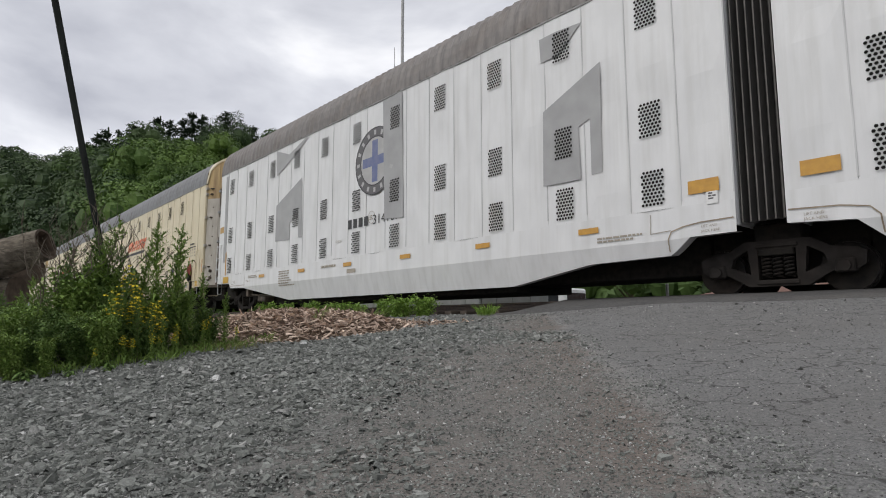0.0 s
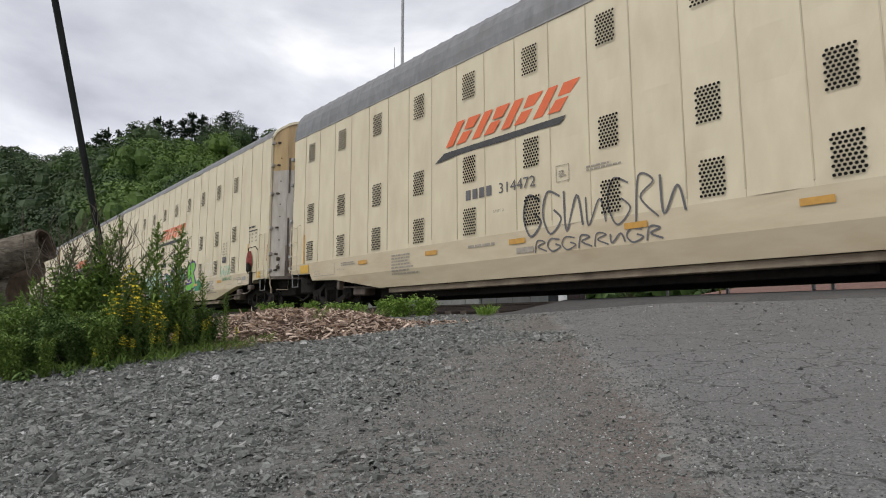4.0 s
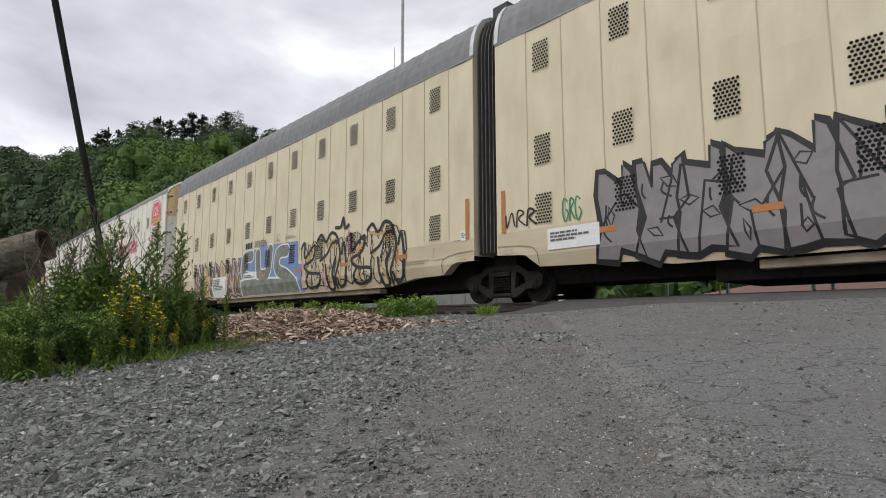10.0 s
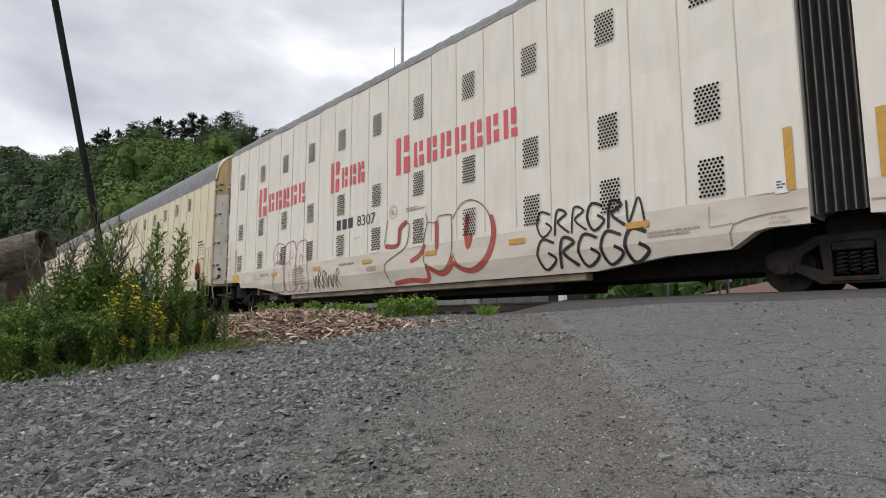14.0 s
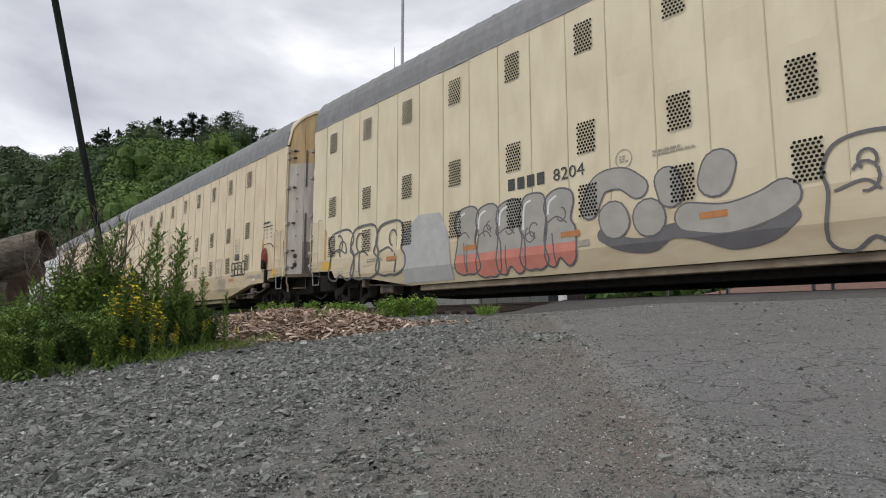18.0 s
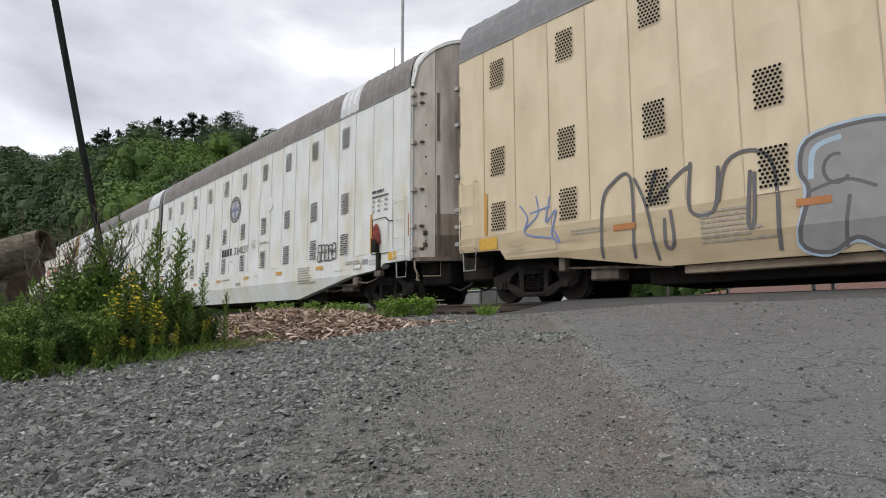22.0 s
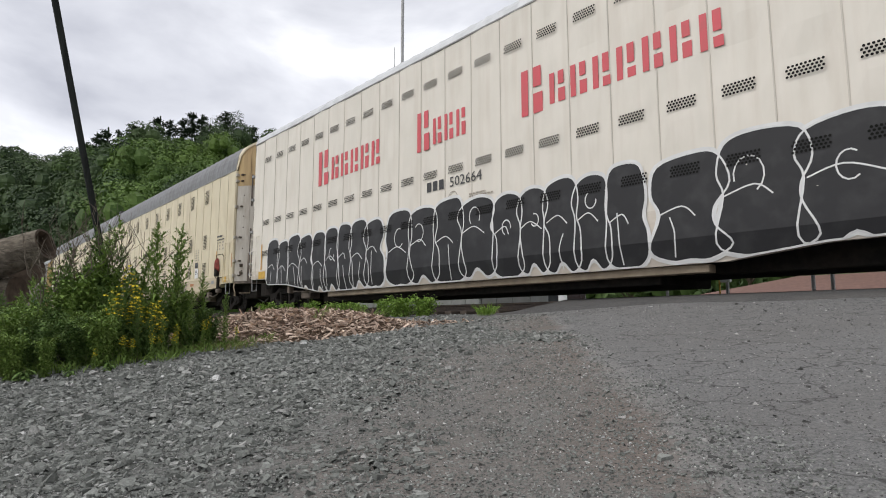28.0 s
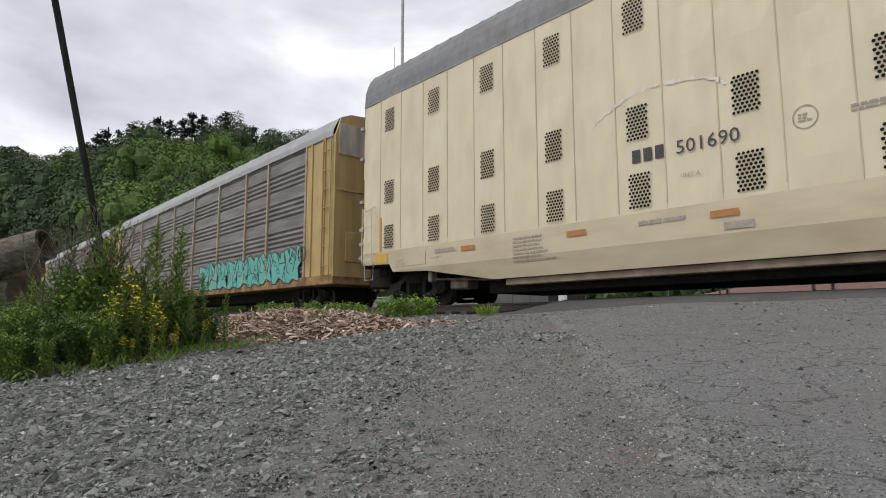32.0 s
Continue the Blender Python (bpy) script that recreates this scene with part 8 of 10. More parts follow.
    for key, parts_ in (("B8", [(1.38, 4.5, 4), (4.6, 8.3, 5), (8.6, 12.4, 4), (12.5, 16.0, 5), (16.2, 20.8, 4)]), ("A8", [(0.6, 4.6, 4), (5.0, 8.8, 5), (9.2, 11.8, 3), (12.04, 15.2, 4), (15.3, 18.7, 4)])):
        for k, (a, b, n) in enumerate(parts_):
            throwup(U[key], (a, b, 0.46, 2.5), n, BLACK_S, WHITE_S, 0.03, 100 + k + (key == "A8") * 10, halo=WHITE_S, inner=1, floor=lambda u, q=key[0]: bottom_at(q, False, u), label="black bubble graffiti outlined in white")
    # last pair
    number(U["A9"], "501690", 3)
    number(U["B9"], "501690", 3)
    words(U["B9"], "LD LMT 111400", 8.5, 1.22, 0.09, INK_FADED)
    for bx in ((16.68, 17.10, 1.53, 1.96), (1.5, 2.6, 0.72, 1.05)):
        patch(U["A9"], "placard", [rect(*bx)], PLACARD, 3, "white printed placard")
        bars(U["A9"], bx[0] + 0.06, bx[3] - 0.12, (bx[1] - bx[0]) * 0.8, 3, 0.04, GREY_D, 3).location.y = -0.003
    rnd = random.Random(5)
    pts = [(7.66, 3.22), (8.0, 3.42), (8.6, 3.62), (9.2, 3.60), (9.8, 3.50), (10.13, 3.28)]
    curve = curve_through(pts, False, 8)
    rnd = random.Random(5)
    torn = []
    for (x0, y0), (x1, y1) in zip(curve, curve[1:]):
        if rnd.random() < 0.78:
            w0, w1 = rnd.uniform(0.008, 0.05), rnd.uniform(0.008, 0.05)
            torn.append([(x0, y0 - w0), (x1, y1 - w1), (x1 + 0.02, y1 + w1 * rnd.uniform(0.3, 2.0)), (x0, y0 + w0)])
    sheets(U["B9"], "scrape", torn, BARE_PATCH, 2.0, "pale torn scrape across the panels")
    rack = RACKS[0]
    tag = wildstyle(rack, (15.8, 24.8, 0.84, 2.15), 9, [TEAL_S, TEAL_S], INK, 0.05, 120, label="teal graffiti along the foot of the sheets")


decorate()

# ------------------------------------------------------------------ loose stones
def shard(rnd, flat):
    """A broken slaty stone: an uneven flat top, four to six steep sharp sides."""
    n = rnd.choice((4, 5, 5, 6))
    ang = sorted(rnd.uniform(0, 6.283) if rnd.random() < 0.35 else 6.283 * (k + rnd.uniform(-0.25, 0.25)) / n for k in range(n))
    long = rnd.uniform(0.5, 0.8)
    slope = rnd.uniform(-0.25, 0.25), rnd.uniform(-0.2, 0.2)
    top = [(math.cos(a) * rnd.uniform(0.75, 1.0), math.sin(a) * long * rnd.uniform(0.75, 1.0)) for a in ang]
    v = [(x, y, flat * 0.7 + slope[0] * x + slope[1] * y) for x, y in top] + [(x * rnd.uniform(0.95, 1.15), y * rnd.uniform(0.95, 1.2), -flat * 0.8) for x, y in top]
    f = []
    for i in range(n):
        j = (i + 1) % n
        f += [(n + i, n + j, i), (n + j, j, i)]
    f += [(0, i, i + 1) for i in range(1, n - 1)]
    return np.array(v), np.array(f)


def stone_material(name, tones):
    """Broken stone: each piece its own grey, with a fine grain."""
    m = bpy.data.materials.new(name)
    m.use_nodes = True
    nt = m.node_tree
    bs = nt.nodes["Principled BSDF"]
    nd, ln = nt.nodes.new, nt.links.new
    g = nd("ShaderNodeNewGeometry")
    r = nd("ShaderNodeValToRGB")
    e = r.color_ramp.elements
    e[0].position, e[0].color = 0.0, (*tones[0][1], 1)
    e[1].position, e[1].color = 1.0, (*tones[-1][1], 1)
    for at, c in tones[1:-1]:
        r.color_ramp.elements.new(at).color = (*c, 1)
    ln(g.outputs["Random Per Island"], r.inputs[0])
    n = nd("ShaderNodeTexNoise")
    n.inputs["Scale"].default_value, n.inputs["Detail"].default_value, n.inputs["Roughness"].default_value = 70, 6, 0.75
    ln(g.outputs["Position"], n.inputs["Vector"])
    k = nd("ShaderNodeMapRange")
    for key, v in (("From Min", 0.35), ("From Max", 0.65), ("To Min", 0.68), ("To Max", 1.3)):
        k.inputs[key].default_value = v
    ln(n.outputs["Fac"], k.inputs["Value"])
    x = nd("ShaderNodeVectorMath")
    x.operation = "SCALE"
    ln(r.outputs[0], x.inputs[0])
    ln(k.outputs[0], x.inputs["Scale"])
    ln(x.outputs[0], bs.inputs["Base Color"])
    bs.inputs["Roughness"].default_value = 0.8
    bs.inputs["Specular IOR Level"].default_value = 0.3
    b = nd("ShaderNodeBump")
    b.inputs["Strength"].default_value, b.inputs["Distance"].default_value = 0.8, 0.006
    ln(n.outputs["Fac"], b.inputs["Height"])
    ln(b.outputs[0], bs.inputs["Normal"])
    return m


STONE = stone_material("crushed_stone", [(0, (0.105, 0.110, 0.101)), (0.5, (0.178, 0.186, 0.172)), (0.85, (0.238, 0.247, 0.230)), (0.97, (0.30, 0.30, 0.285)), (1.0, (0.48, 0.48, 0.47))])
PEBBLE = stone_material("pale_pebbles", [(0, (0.045, 0.045, 0.043)), (0.55, (0.10, 0.098, 0.095)), (0.8, (0.20, 0.195, 0.185)), (1.0, (0.50, 0.49, 0.47))])


def tilted(rnd, v, s, place, tilt=0.35):
    m = np.array(Euler((rnd.gauss(0, tilt), rnd.gauss(0, tilt), rnd.uniform(0, 6.28))).to_matrix())
    return (v * s) @ m.T + np.array(place)


def loose_stones():
    rnd = random.Random(21)
    kinds = [shard(rnd, rnd.uniform(0.18, 0.42)) for _ in range(24)]
    chips_ = []
    for _ in range(12):
        rim = [(math.cos(a) * rnd.uniform(0.7, 1.1), math.sin(a) * rnd.uniform(0.5, 0.9), -0.3) for a in (0.3, 1.9, 3.3, 4.9)]
        chips_.append((np.array(rim + [(rnd.uniform(-0.5, 0.5), rnd.uniform(-0.4, 0.4), rnd.uniform(0.3, 0.6))]), np.array([(0, 1, 4), (1, 2, 4), (2, 3, 4), (3, 0, 4)])))
    origin = np.zeros(3)
    big = [(tilted(rnd, v, 1.0, origin, 0.33), f) for v, f in kinds for _ in range(30)]
    tiny = [(tilted(rnd, v, 1.0, origin, 0.40), f) for v, f in chips_ for _ in range(40)]
    sets = []
    for _ in range(380000):
        d = 1.0 + 11.5 * rnd.random() ** 1.5
        az = radians(rnd.uniform(-95, -3))
        x, y = math.sin(az) * d, math.cos(az) * d
        if y > 8.5 or y < -0.6 or x < -11.5:
            continue
        side = x + 0.91 * y - 0.72 + 0.6 * noise.noise((x * 1.3, y * 1.3, 2.0))
        if side > 0.3:
            continue
        patchy = noise.noise((x * 0.55, y * 0.55, 9.0)) + 0.6 * noise.noise((x * 1.7, y * 1.7, 4.0))
        p = clamp01((-side - 0.95) * 0.75 + patchy * 0.5 + 0.9 * ease((y - 3.2) / 1.2) * ease((5.6 - y) / 1.0) * ease((-side + 0.2) / 0.8) - 0.35 * ease((y - 5.6) / 1.0))
        dusty = p < 0.14 and side < 0.1
        p = max(p, 0.17 + 0.15 * patchy if dusty else 0.0)
        if x < -6.3 and y < 2.6:
            p *= clamp01((x + 7.6) / 1.0)
        small = rnd.random() < (0.75 if dusty else 0.55)
        if rnd.random() > (0.22 + p * 0.78 if small else p):
            continue
        s = (rnd.uniform(0.003, 0.009) if small else min(0.012 if dusty and rnd.random() < 0.93 else 0.040, 0.0062 + 0.0056 * rnd.expovariate(1.0))) * (0.62 + 0.12 * d)
        v, f = tiny[rnd.randrange(480)] if small else big[rnd.randrange(720)]
        sets.append((v * s + np.array((x, y, ground_top(x, y) + s * 0.20)), f))
    tagged(new("gravel", cloud_object("gravel", sets, STONE)), "loose grey crushed stone spread over the yard", "gravel", kind="stuff")
    sets = []
    for _ in range(46000):
        d = 1.1 + 9 * rnd.random() ** 1.3
        az = radians(rnd.uniform(-75, 10))
        x, y = math.sin(az) * d, math.cos(az) * d
        if y > 9 or x > 4:
            continue
        s = rnd.uniform(0.0025, 0.0065) * (1.0 if rnd.random() < 0.985 else 3.2) * (0.7 + 0.12 * d)
        v, f = chips_[rnd.randrange(12)]
        sets.append((tilted(rnd, v, s, (x, y, ground_top(x, y) + s * 0.15)), f))
    tagged(new("grit", cloud_object("grit", sets, PEBBLE)), "pale grit and small pebbles on asphalt", "grit", kind="stuff")
    sets = []
    for _ in range(9000):
        x = rnd.uniform(-34, -8.6)
        y = TRACK_Y + rnd.choice((-1, 1)) * rnd.uniform(0.0, 2.5)
        h = RAIL_Z - 0.27 - max(0, abs(y - TRACK_Y) - 1.5) * 0.24
        s = rnd.uniform(0.02, 0.05)
        v, f = kinds[rnd.randrange(24)]
        sets.append((tilted(rnd, v, s, (x, y, h + s * 0.2), 0.8), f))
    tagged(new("ballast_stones", cloud_object("ballast_stones", sets, PEBBLE)), "grey broken ballast along the rails", "ballast", kind="stuff")


loose_stones()

# ------------------------------------------------------------------ wood chips
CHIP = leaf_material("split_wood", (0.12, 0.078, 0.055), (0.72, 0.57, 0.46))
CHIP_DARK = surface("rotting_wood_heap", (0.07, 0.048, 0.034), (0.13, 0.09, 0.06), 0.95, scale=18, fine=60, bump=0.8, dist=0.03)
HEAP = (-7.75, 4.10)


def heap_height(x, y):
    px, py = x - HEAP[0], y - HEAP[1]
    a, b = px * 0.485 + py * 0.875, px * 0.875 - py * 0.485
    h = 0.36 * math.exp(-((a + 0.35) / 1.25) ** 2 - (b / 0.85) ** 2) + 0.10 * math.exp(-((a - 0.85) / 0.65) ** 2 - (b / 0.55) ** 2) + 0.018 * math.exp(-((a - 2.1) / 0.8) ** 2 - ((b - 0.1) / 0.35) ** 2)
    return h


def wood_chips():
    rnd = random.Random(31)
    heap = new("wood_chip_heap")
    heap.matrix_basis = pose(HEAP[0], HEAP[1], land(*HEAP))
    tagged(heap, "heap of pale split wood chips beside the weeds", "wood chips")
    n = 44
    verts, faces = [], []
    for j in range(n + 1):
        for i in range(n + 1):
            x, y = -3.0 + 6.0 * i / n, -3.0 + 6.0 * j / n
            h = heap_height(x + HEAP[0], y + HEAP[1])
            verts.append((x, y, land(x + HEAP[0], y + HEAP[1]) - land(*HEAP) + h - 0.03 + 0.02 * noise.noise((x * 6, y * 6, 0)) * clamp01(h * 6)))
    faces = [(j * (n + 1) + i, j * (n + 1) + i + 1, (j + 1) * (n + 1) + i + 1, (j + 1) * (n + 1) + i) for j in range(n) for i in range(n)]
    under("heap_core", raw_mesh("heap_core", verts, faces, CHIP_DARK), heap)
    shapes = []
    for k in range(6):
        bm = bmesh.new()
        add_box(bm, -0.5, 0.5, -0.5, 0.5, -0.5, 0.5)
        for v in bm.verts:
            v.co.x *= rnd.uniform(0.7, 1.1)
            v.co.y *= rnd.uniform(0.5, 1.1) * (0.35 if v.co.x > 0 and k % 2 else 1)
            v.co.z *= rnd.uniform(0.6, 1.1)
        shapes.append(mesh_of("wood_chip", bm, CHIP))
    arr = [(np.array([tuple(v.co) for v in m.vertices]), np.array([list(p.vertices) for p in m.polygons])) for m in shapes]
    sets, count = [], 0
    for _ in range(90000):
        a, b = rnd.gauss(-0.1, 1.2), rnd.gauss(0, 0.75)
        x, y = HEAP[0] + a * 0.485 + b * 0.875, HEAP[1] + a * 0.875 - b * 0.485
        h = heap_height(x, y)
        if h < 0.010 or rnd.random() > 0.25 + h * 4:
            continue
        count += 1
        if count > 6500:
            break
        L, W, T = rnd.uniform(0.05, 0.14) * rnd.choice((1, 1, 1, 1.7)), rnd.uniform(0.012, 0.042) * rnd.choice((1, 1, 1.5)), rnd.uniform(0.003, 0.008)
        e = Euler((rnd.gauss(0, 0.45), rnd.gauss(0, 0.38), rnd.uniform(0, 6.28)))
        z = land(x, y) - land(*HEAP) + h + rnd.uniform(-0.02, 0.03)
        k = rnd.randrange(6)
        if count <= 300:
            m = Matrix.LocRotScale((x - HEAP[0], y - HEAP[1], z), e, (L, W, T))
            under("wood_chip", shapes[k], heap, m)
        else:
            v, f = arr[k]
            sets.append(((v * np.array([L, W, T])) @ np.array(e.to_matrix()).T + np.array([x - HEAP[0], y - HEAP[1], z]), f))
    ob = under("chip_litter", cloud_object("chip_litter", sets, CHIP), heap)
    tagged(ob, "many small split wood chips", kind="stuff")


wood_chips()

# ------------------------------------------------------------------ weeds
WEED = leaf_material("weed_leaves", (0.095, 0.165, 0.030), (0.220, 0.320, 0.075))
WEED_DARK = leaf_material("dark_weed_leaves", (0.050, 0.100, 0.023), (0.128, 0.200, 0.050))
WEED_BRIGHT = leaf_material("bright_green_leaves", (0.13, 0.23, 0.035), (0.24, 0.37, 0.07))
PETAL = leaf_material("yellow_petals", (0.74, 0.54, 0.015), (0.85, 0.72, 0.05))
STALK = surface("green_stalk", (0.09, 0.13, 0.04), (0.13, 0.13, 0.06), 0.8, scale=12, bump=0.2)
TWIG = surface("dry_twig", (0.17, 0.145, 0.115), (0.11, 0.09, 0.072), 0.9, scale=12, bump=0.3)
STRAW = leaf_material("dry_grass", (0.22, 0.19, 0.09), (0.16, 0.20, 0.06))


def leaf_at(rnd, p, out, length, width, droop=0.4):
    """One bent blade: base, two shoulders, a fold and a tip."""
    out = np.array(out, float)
    out /= np.linalg.norm(out)
    side = np.cross(out, [0, 0, 1.0])
    side /= max(1e-6, np.linalg.norm(side))
    up = np.cross(side, out)
    mid = p + out * length * 0.5 + up * length * 0.06
    tip = p + out * length - np.array([0, 0, droop * length])
    return [p, mid - side * width / 2 + up * width * 0.2, tip, mid + side * width / 2 + up * width * 0.2], (0, 1, 2, 3)


def foliage(name, blades, mat):
    v = np.array([q for b in blades for q in b])
    f = np.arange(len(v)).reshape(-1, 4)
    return cloud_object(name, [(v, f)], mat)


def plant_spike(seed, h, dense=1.0, mat=None, flowers=0, wide=0.17):
    """A tall feathery weed: one stem, short rising side shoots set with narrow leaves, perhaps yellow heads."""
    rnd = random.Random(seed)
    th = empty("wild_plant", pose(0, 0, 0), "tall feathery green weed at the edge of gravel" if not flowers else "tall weed with small yellow flower heads", "plant", "weeds along the yard")
    lean = (rnd.gauss(0, 0.05), rnd.gauss(0, 0.05))

    def stem(t):
        return np.array([lean[0] * h * t * t, lean[1] * h * t * t, h * t])
    blades, heads = [], []
    bm = bmesh.new()
    add_tube(bm, [stem(0), stem(0.35), stem(0.7), stem(1.0)], 0.008, 5, 0.003)
    shoots = int(46 * dense)
    for k in range(shoots + 1):
        t0 = 0.12 + 0.86 * k / shoots
        a = k * 2.4 + rnd.uniform(-0.3, 0.3)
        L = (wide * (1.12 - t0) ** 0.7 + 0.05) * rnd.uniform(0.8, 1.25) * h / 1.3
        b = stem(t0)
        rise = rnd.uniform(0.7, 1.3) if k < shoots else 6.0
        d = np.array([math.cos(a), math.sin(a), rise])
        d /= np.linalg.norm(d)
        if k % 2:
            add_tube(bm, [b, b + d * L * 0.5, b + d * L], 0.004, 4, 0.002, cap=False)
        for i in range(15):
            q = (i + rnd.random()) / 15
            c = i * 2.4 + rnd.uniform(-0.4, 0.4)
            out = d * 0.9 + np.array([math.cos(c), math.sin(c), rnd.uniform(-0.3, 0.5)]) * 0.8
            n = rnd.uniform(0.06, 0.115) * (1.15 - 0.5 * q) * (1.2 - 0.5 * t0) * (h / 1.3) ** 0.5
            blades.append(leaf_at(rnd, b + d * L * q, out, n, n * 0.30, rnd.uniform(0.0, 0.4))[0])
        if flowers and t0 > 0.58:
            for _ in range(max(1, flowers // 3)):
                heads.append(b + d * L + np.array([rnd.gauss(0, 0.03), rnd.gauss(0, 0.03), rnd.uniform(0.0, 0.03)]))
    for i in range(int(40 * dense)):
        a, p = i * 2.4, stem(rnd.uniform(0.05, 0.55))
        n = rnd.uniform(0.08, 0.17)
        blades.append(leaf_at(rnd, p, (math.cos(a), math.sin(a), rnd.uniform(0.1, 0.8)), n, n * 0.25, rnd.uniform(0.1, 0.7))[0])
    part("stem", bm, STALK, th)
    under("foliage", foliage("foliage", blades, mat or WEED), th)
    if heads:
        under("blossom", flower_mesh(rnd, heads), th, None, "small yellow flower heads")
    return th


def curve3(pts, n):
    out = []
    pts = [np.array(p, float) for p in pts]
    for a, b in zip(pts, pts[1:]):
        out += [a + (b - a) * k / n for k in range(n)]
    return out + [pts[-1]]


def flower_mesh(rnd, heads):
    vs, fs = [], []
    for c in heads:
        r = rnd.uniform(0.015, 0.026)
        tilt = np.array(Euler((rnd.gauss(0, 0.5), rnd.gauss(0, 0.5), 0)).to_matrix())
        k = len(vs)
        vs.append(c + tilt @ np.array([0, 0, 0.005]))
        for a in range(10):
            rr = r if a % 2 else r * 0.55
            vs.append(c + tilt @ np.array([rr * math.cos(a * 0.628), rr * math.sin(a * 0.628), 0.0]))
        fs += [(k, k + 1 + a, k + 1 + (a + 1) % 10) for a in range(10)]
    return raw_mesh("flower_heads", vs, fs, PETAL)


def plant_broad(seed, r):
    """A low rosette of broad drooping leaves."""
    rnd = random.Random(seed)
    th = empty("broadleaf_weed", pose(0, 0, 0), "low broad-leaved green weed on the verge", "plant", "weeds along the yard")
    blades = []
    for i in range(60):
        a, z = i * 2.4, rnd.uniform(0.02, 0.26)
        L = r * rnd.uniform(0.4, 0.8)
        p = np.array([math.cos(a) * 0.04, math.sin(a) * 0.04, z])
        out = np.array([math.cos(a), math.sin(a), rnd.uniform(0.2, 1.1)])
        out /= np.linalg.norm(out)
        side = np.array([-math.sin(a), math.cos(a), 0])
        W, droop = L * rnd.uniform(0.13, 0.19), rnd.uniform(0.3, 0.9)
        rib = [p + out * L * q - np.array([0, 0, droop * L * q * q]) for q in (0.0, 0.3, 0.62, 0.86, 1.0)]
        wide = (0.15, 0.85, 1.0, 0.6, 0.05)
        for (c0, w0), (c1, w1) in zip(zip(rib, wide), zip(rib[1:], wide[1:])):
            for sg in (-1, 1):
                lift = np.array([0, 0, W * 0.25])
                blades.append([c0, c0 + side * sg * W * w0 + lift * w0, c1 + side * sg * W * w1 + lift * w1, c1])
    under("foliage", foliage("foliage", blades, WEED_DARK), th)
    bm = bmesh.new()
    add_tube(bm, [(0, 0, 0), (0.01, 0, 0.16), (0.02, 0.01, 0.32)], 0.012, 5, 0.006)
    part("stem", bm, STALK, th)
    return th


def plant_bush(seed, h, w, mat, n=900, name="shrub", label="bushy green shrub on the verge"):
    """A dense leafy bush on several stems."""
    rnd = random.Random(seed)
    th = empty(name, pose(0, 0, 0), label, "plant", "weeds along the yard")
    bm = bmesh.new()
    blades = []
    for k in range(11):
        a, r = rnd.uniform(0, 6.28), w * rnd.uniform(0.15, 0.5)
        top = (math.cos(a) * r, math.sin(a) * r, h * rnd.uniform(0.6, 1.0))
        st = [(math.cos(a) * 0.03, math.sin(a) * 0.03, 0), (top[0] * 0.4, top[1] * 0.4, top[2] * 0.5), top]
        add_tube(bm, st, 0.008, 5, 0.003)
        pts = curve3(st, 10)
        for i in range(n // 11):
            t = rnd.random() ** 0.7
            p = pts[int(t * (len(pts) - 1))] + np.array([rnd.gauss(0, 0.05), rnd.gauss(0, 0.05), rnd.gauss(0, 0.03)])
            b = rnd.uniform(0, 6.28)
            L = rnd.uniform(0.05, 0.11)
            blades.append(leaf_at(rnd, p, (math.cos(b), math.sin(b), rnd.uniform(-0.2, 0.9)), L, L * rnd.uniform(0.3, 0.5), rnd.uniform(0, 0.5))[0])
    part("stem", bm, STALK, th)
    under("foliage", foliage("foliage", blades, mat), th)
    return th


def dead_shrub(seed, h):
    """Bare forking twigs."""
    rnd = random.Random(seed)
    th = empty("dead_shrub", pose(0, 0, 0), "bare dry branching shrub among the weeds", "plant", "weeds along the yard")
    bm = bmesh.new()

    def fork(p, d, L, r, depth):
        q = p + d * L * 0.5 + Vector((rnd.gauss(0, 0.04), rnd.gauss(0, 0.04), 0)) * L
        e = p + d * L
        add_tube(bm, [p, q, e], r, 5, r * 0.6, cap=False)
        if depth:
            for _ in range(rnd.choice((2, 2, 3))):
                nd = (d + Vector((rnd.gauss(0, 0.42), rnd.gauss(0, 0.42), rnd.uniform(0.0, 0.35)))).normalized()
                fork(p + d * L * rnd.uniform(0.55, 1.0), nd, L * rnd.uniform(0.55, 0.8), r * 0.62, depth - 1)
    for _ in range(3):
        fork(Vector((rnd.gauss(0, 0.05), rnd.gauss(0, 0.05), 0)), Vector((rnd.gauss(0, 0.18), rnd.gauss(0, 0.18), 1)).normalized(), h * 0.42, 0.009, 3)
    part("bare_crown", bm, TWIG, th)
    return th


def grass_tuft(rnd, place, n, h, spread):
    blades = []
    for _ in range(n):
        a, r = rnd.uniform(0, 6.28), spread * rnd.random() ** 0.7
        p = np.array(place) + np.array([math.cos(a) * r, math.sin(a) * r, 0])
        L = h * rnd.uniform(0.5, 1.1)
        out = np.array([math.cos(a) * 0.35 + rnd.gauss(0, 0.25), math.sin(a) * 0.35 + rnd.gauss(0, 0.25), 1.0])
        out /= np.linalg.norm(out)
        s = np.cross(out, [rnd.gauss(0, 1), rnd.gauss(0, 1), 0.1])
        s /= np.linalg.norm(s)
        w = rnd.uniform(0.004, 0.009)
        bend = np.array([math.cos(a), math.sin(a), -0.5]) * L * rnd.uniform(0.05, 0.35)
        blades.append([p - s * w, p + out * L * 0.55 - s * w * 0.8, p + out * L + bend, p + out * L * 0.55 + s * w * 0.8])
    return blades


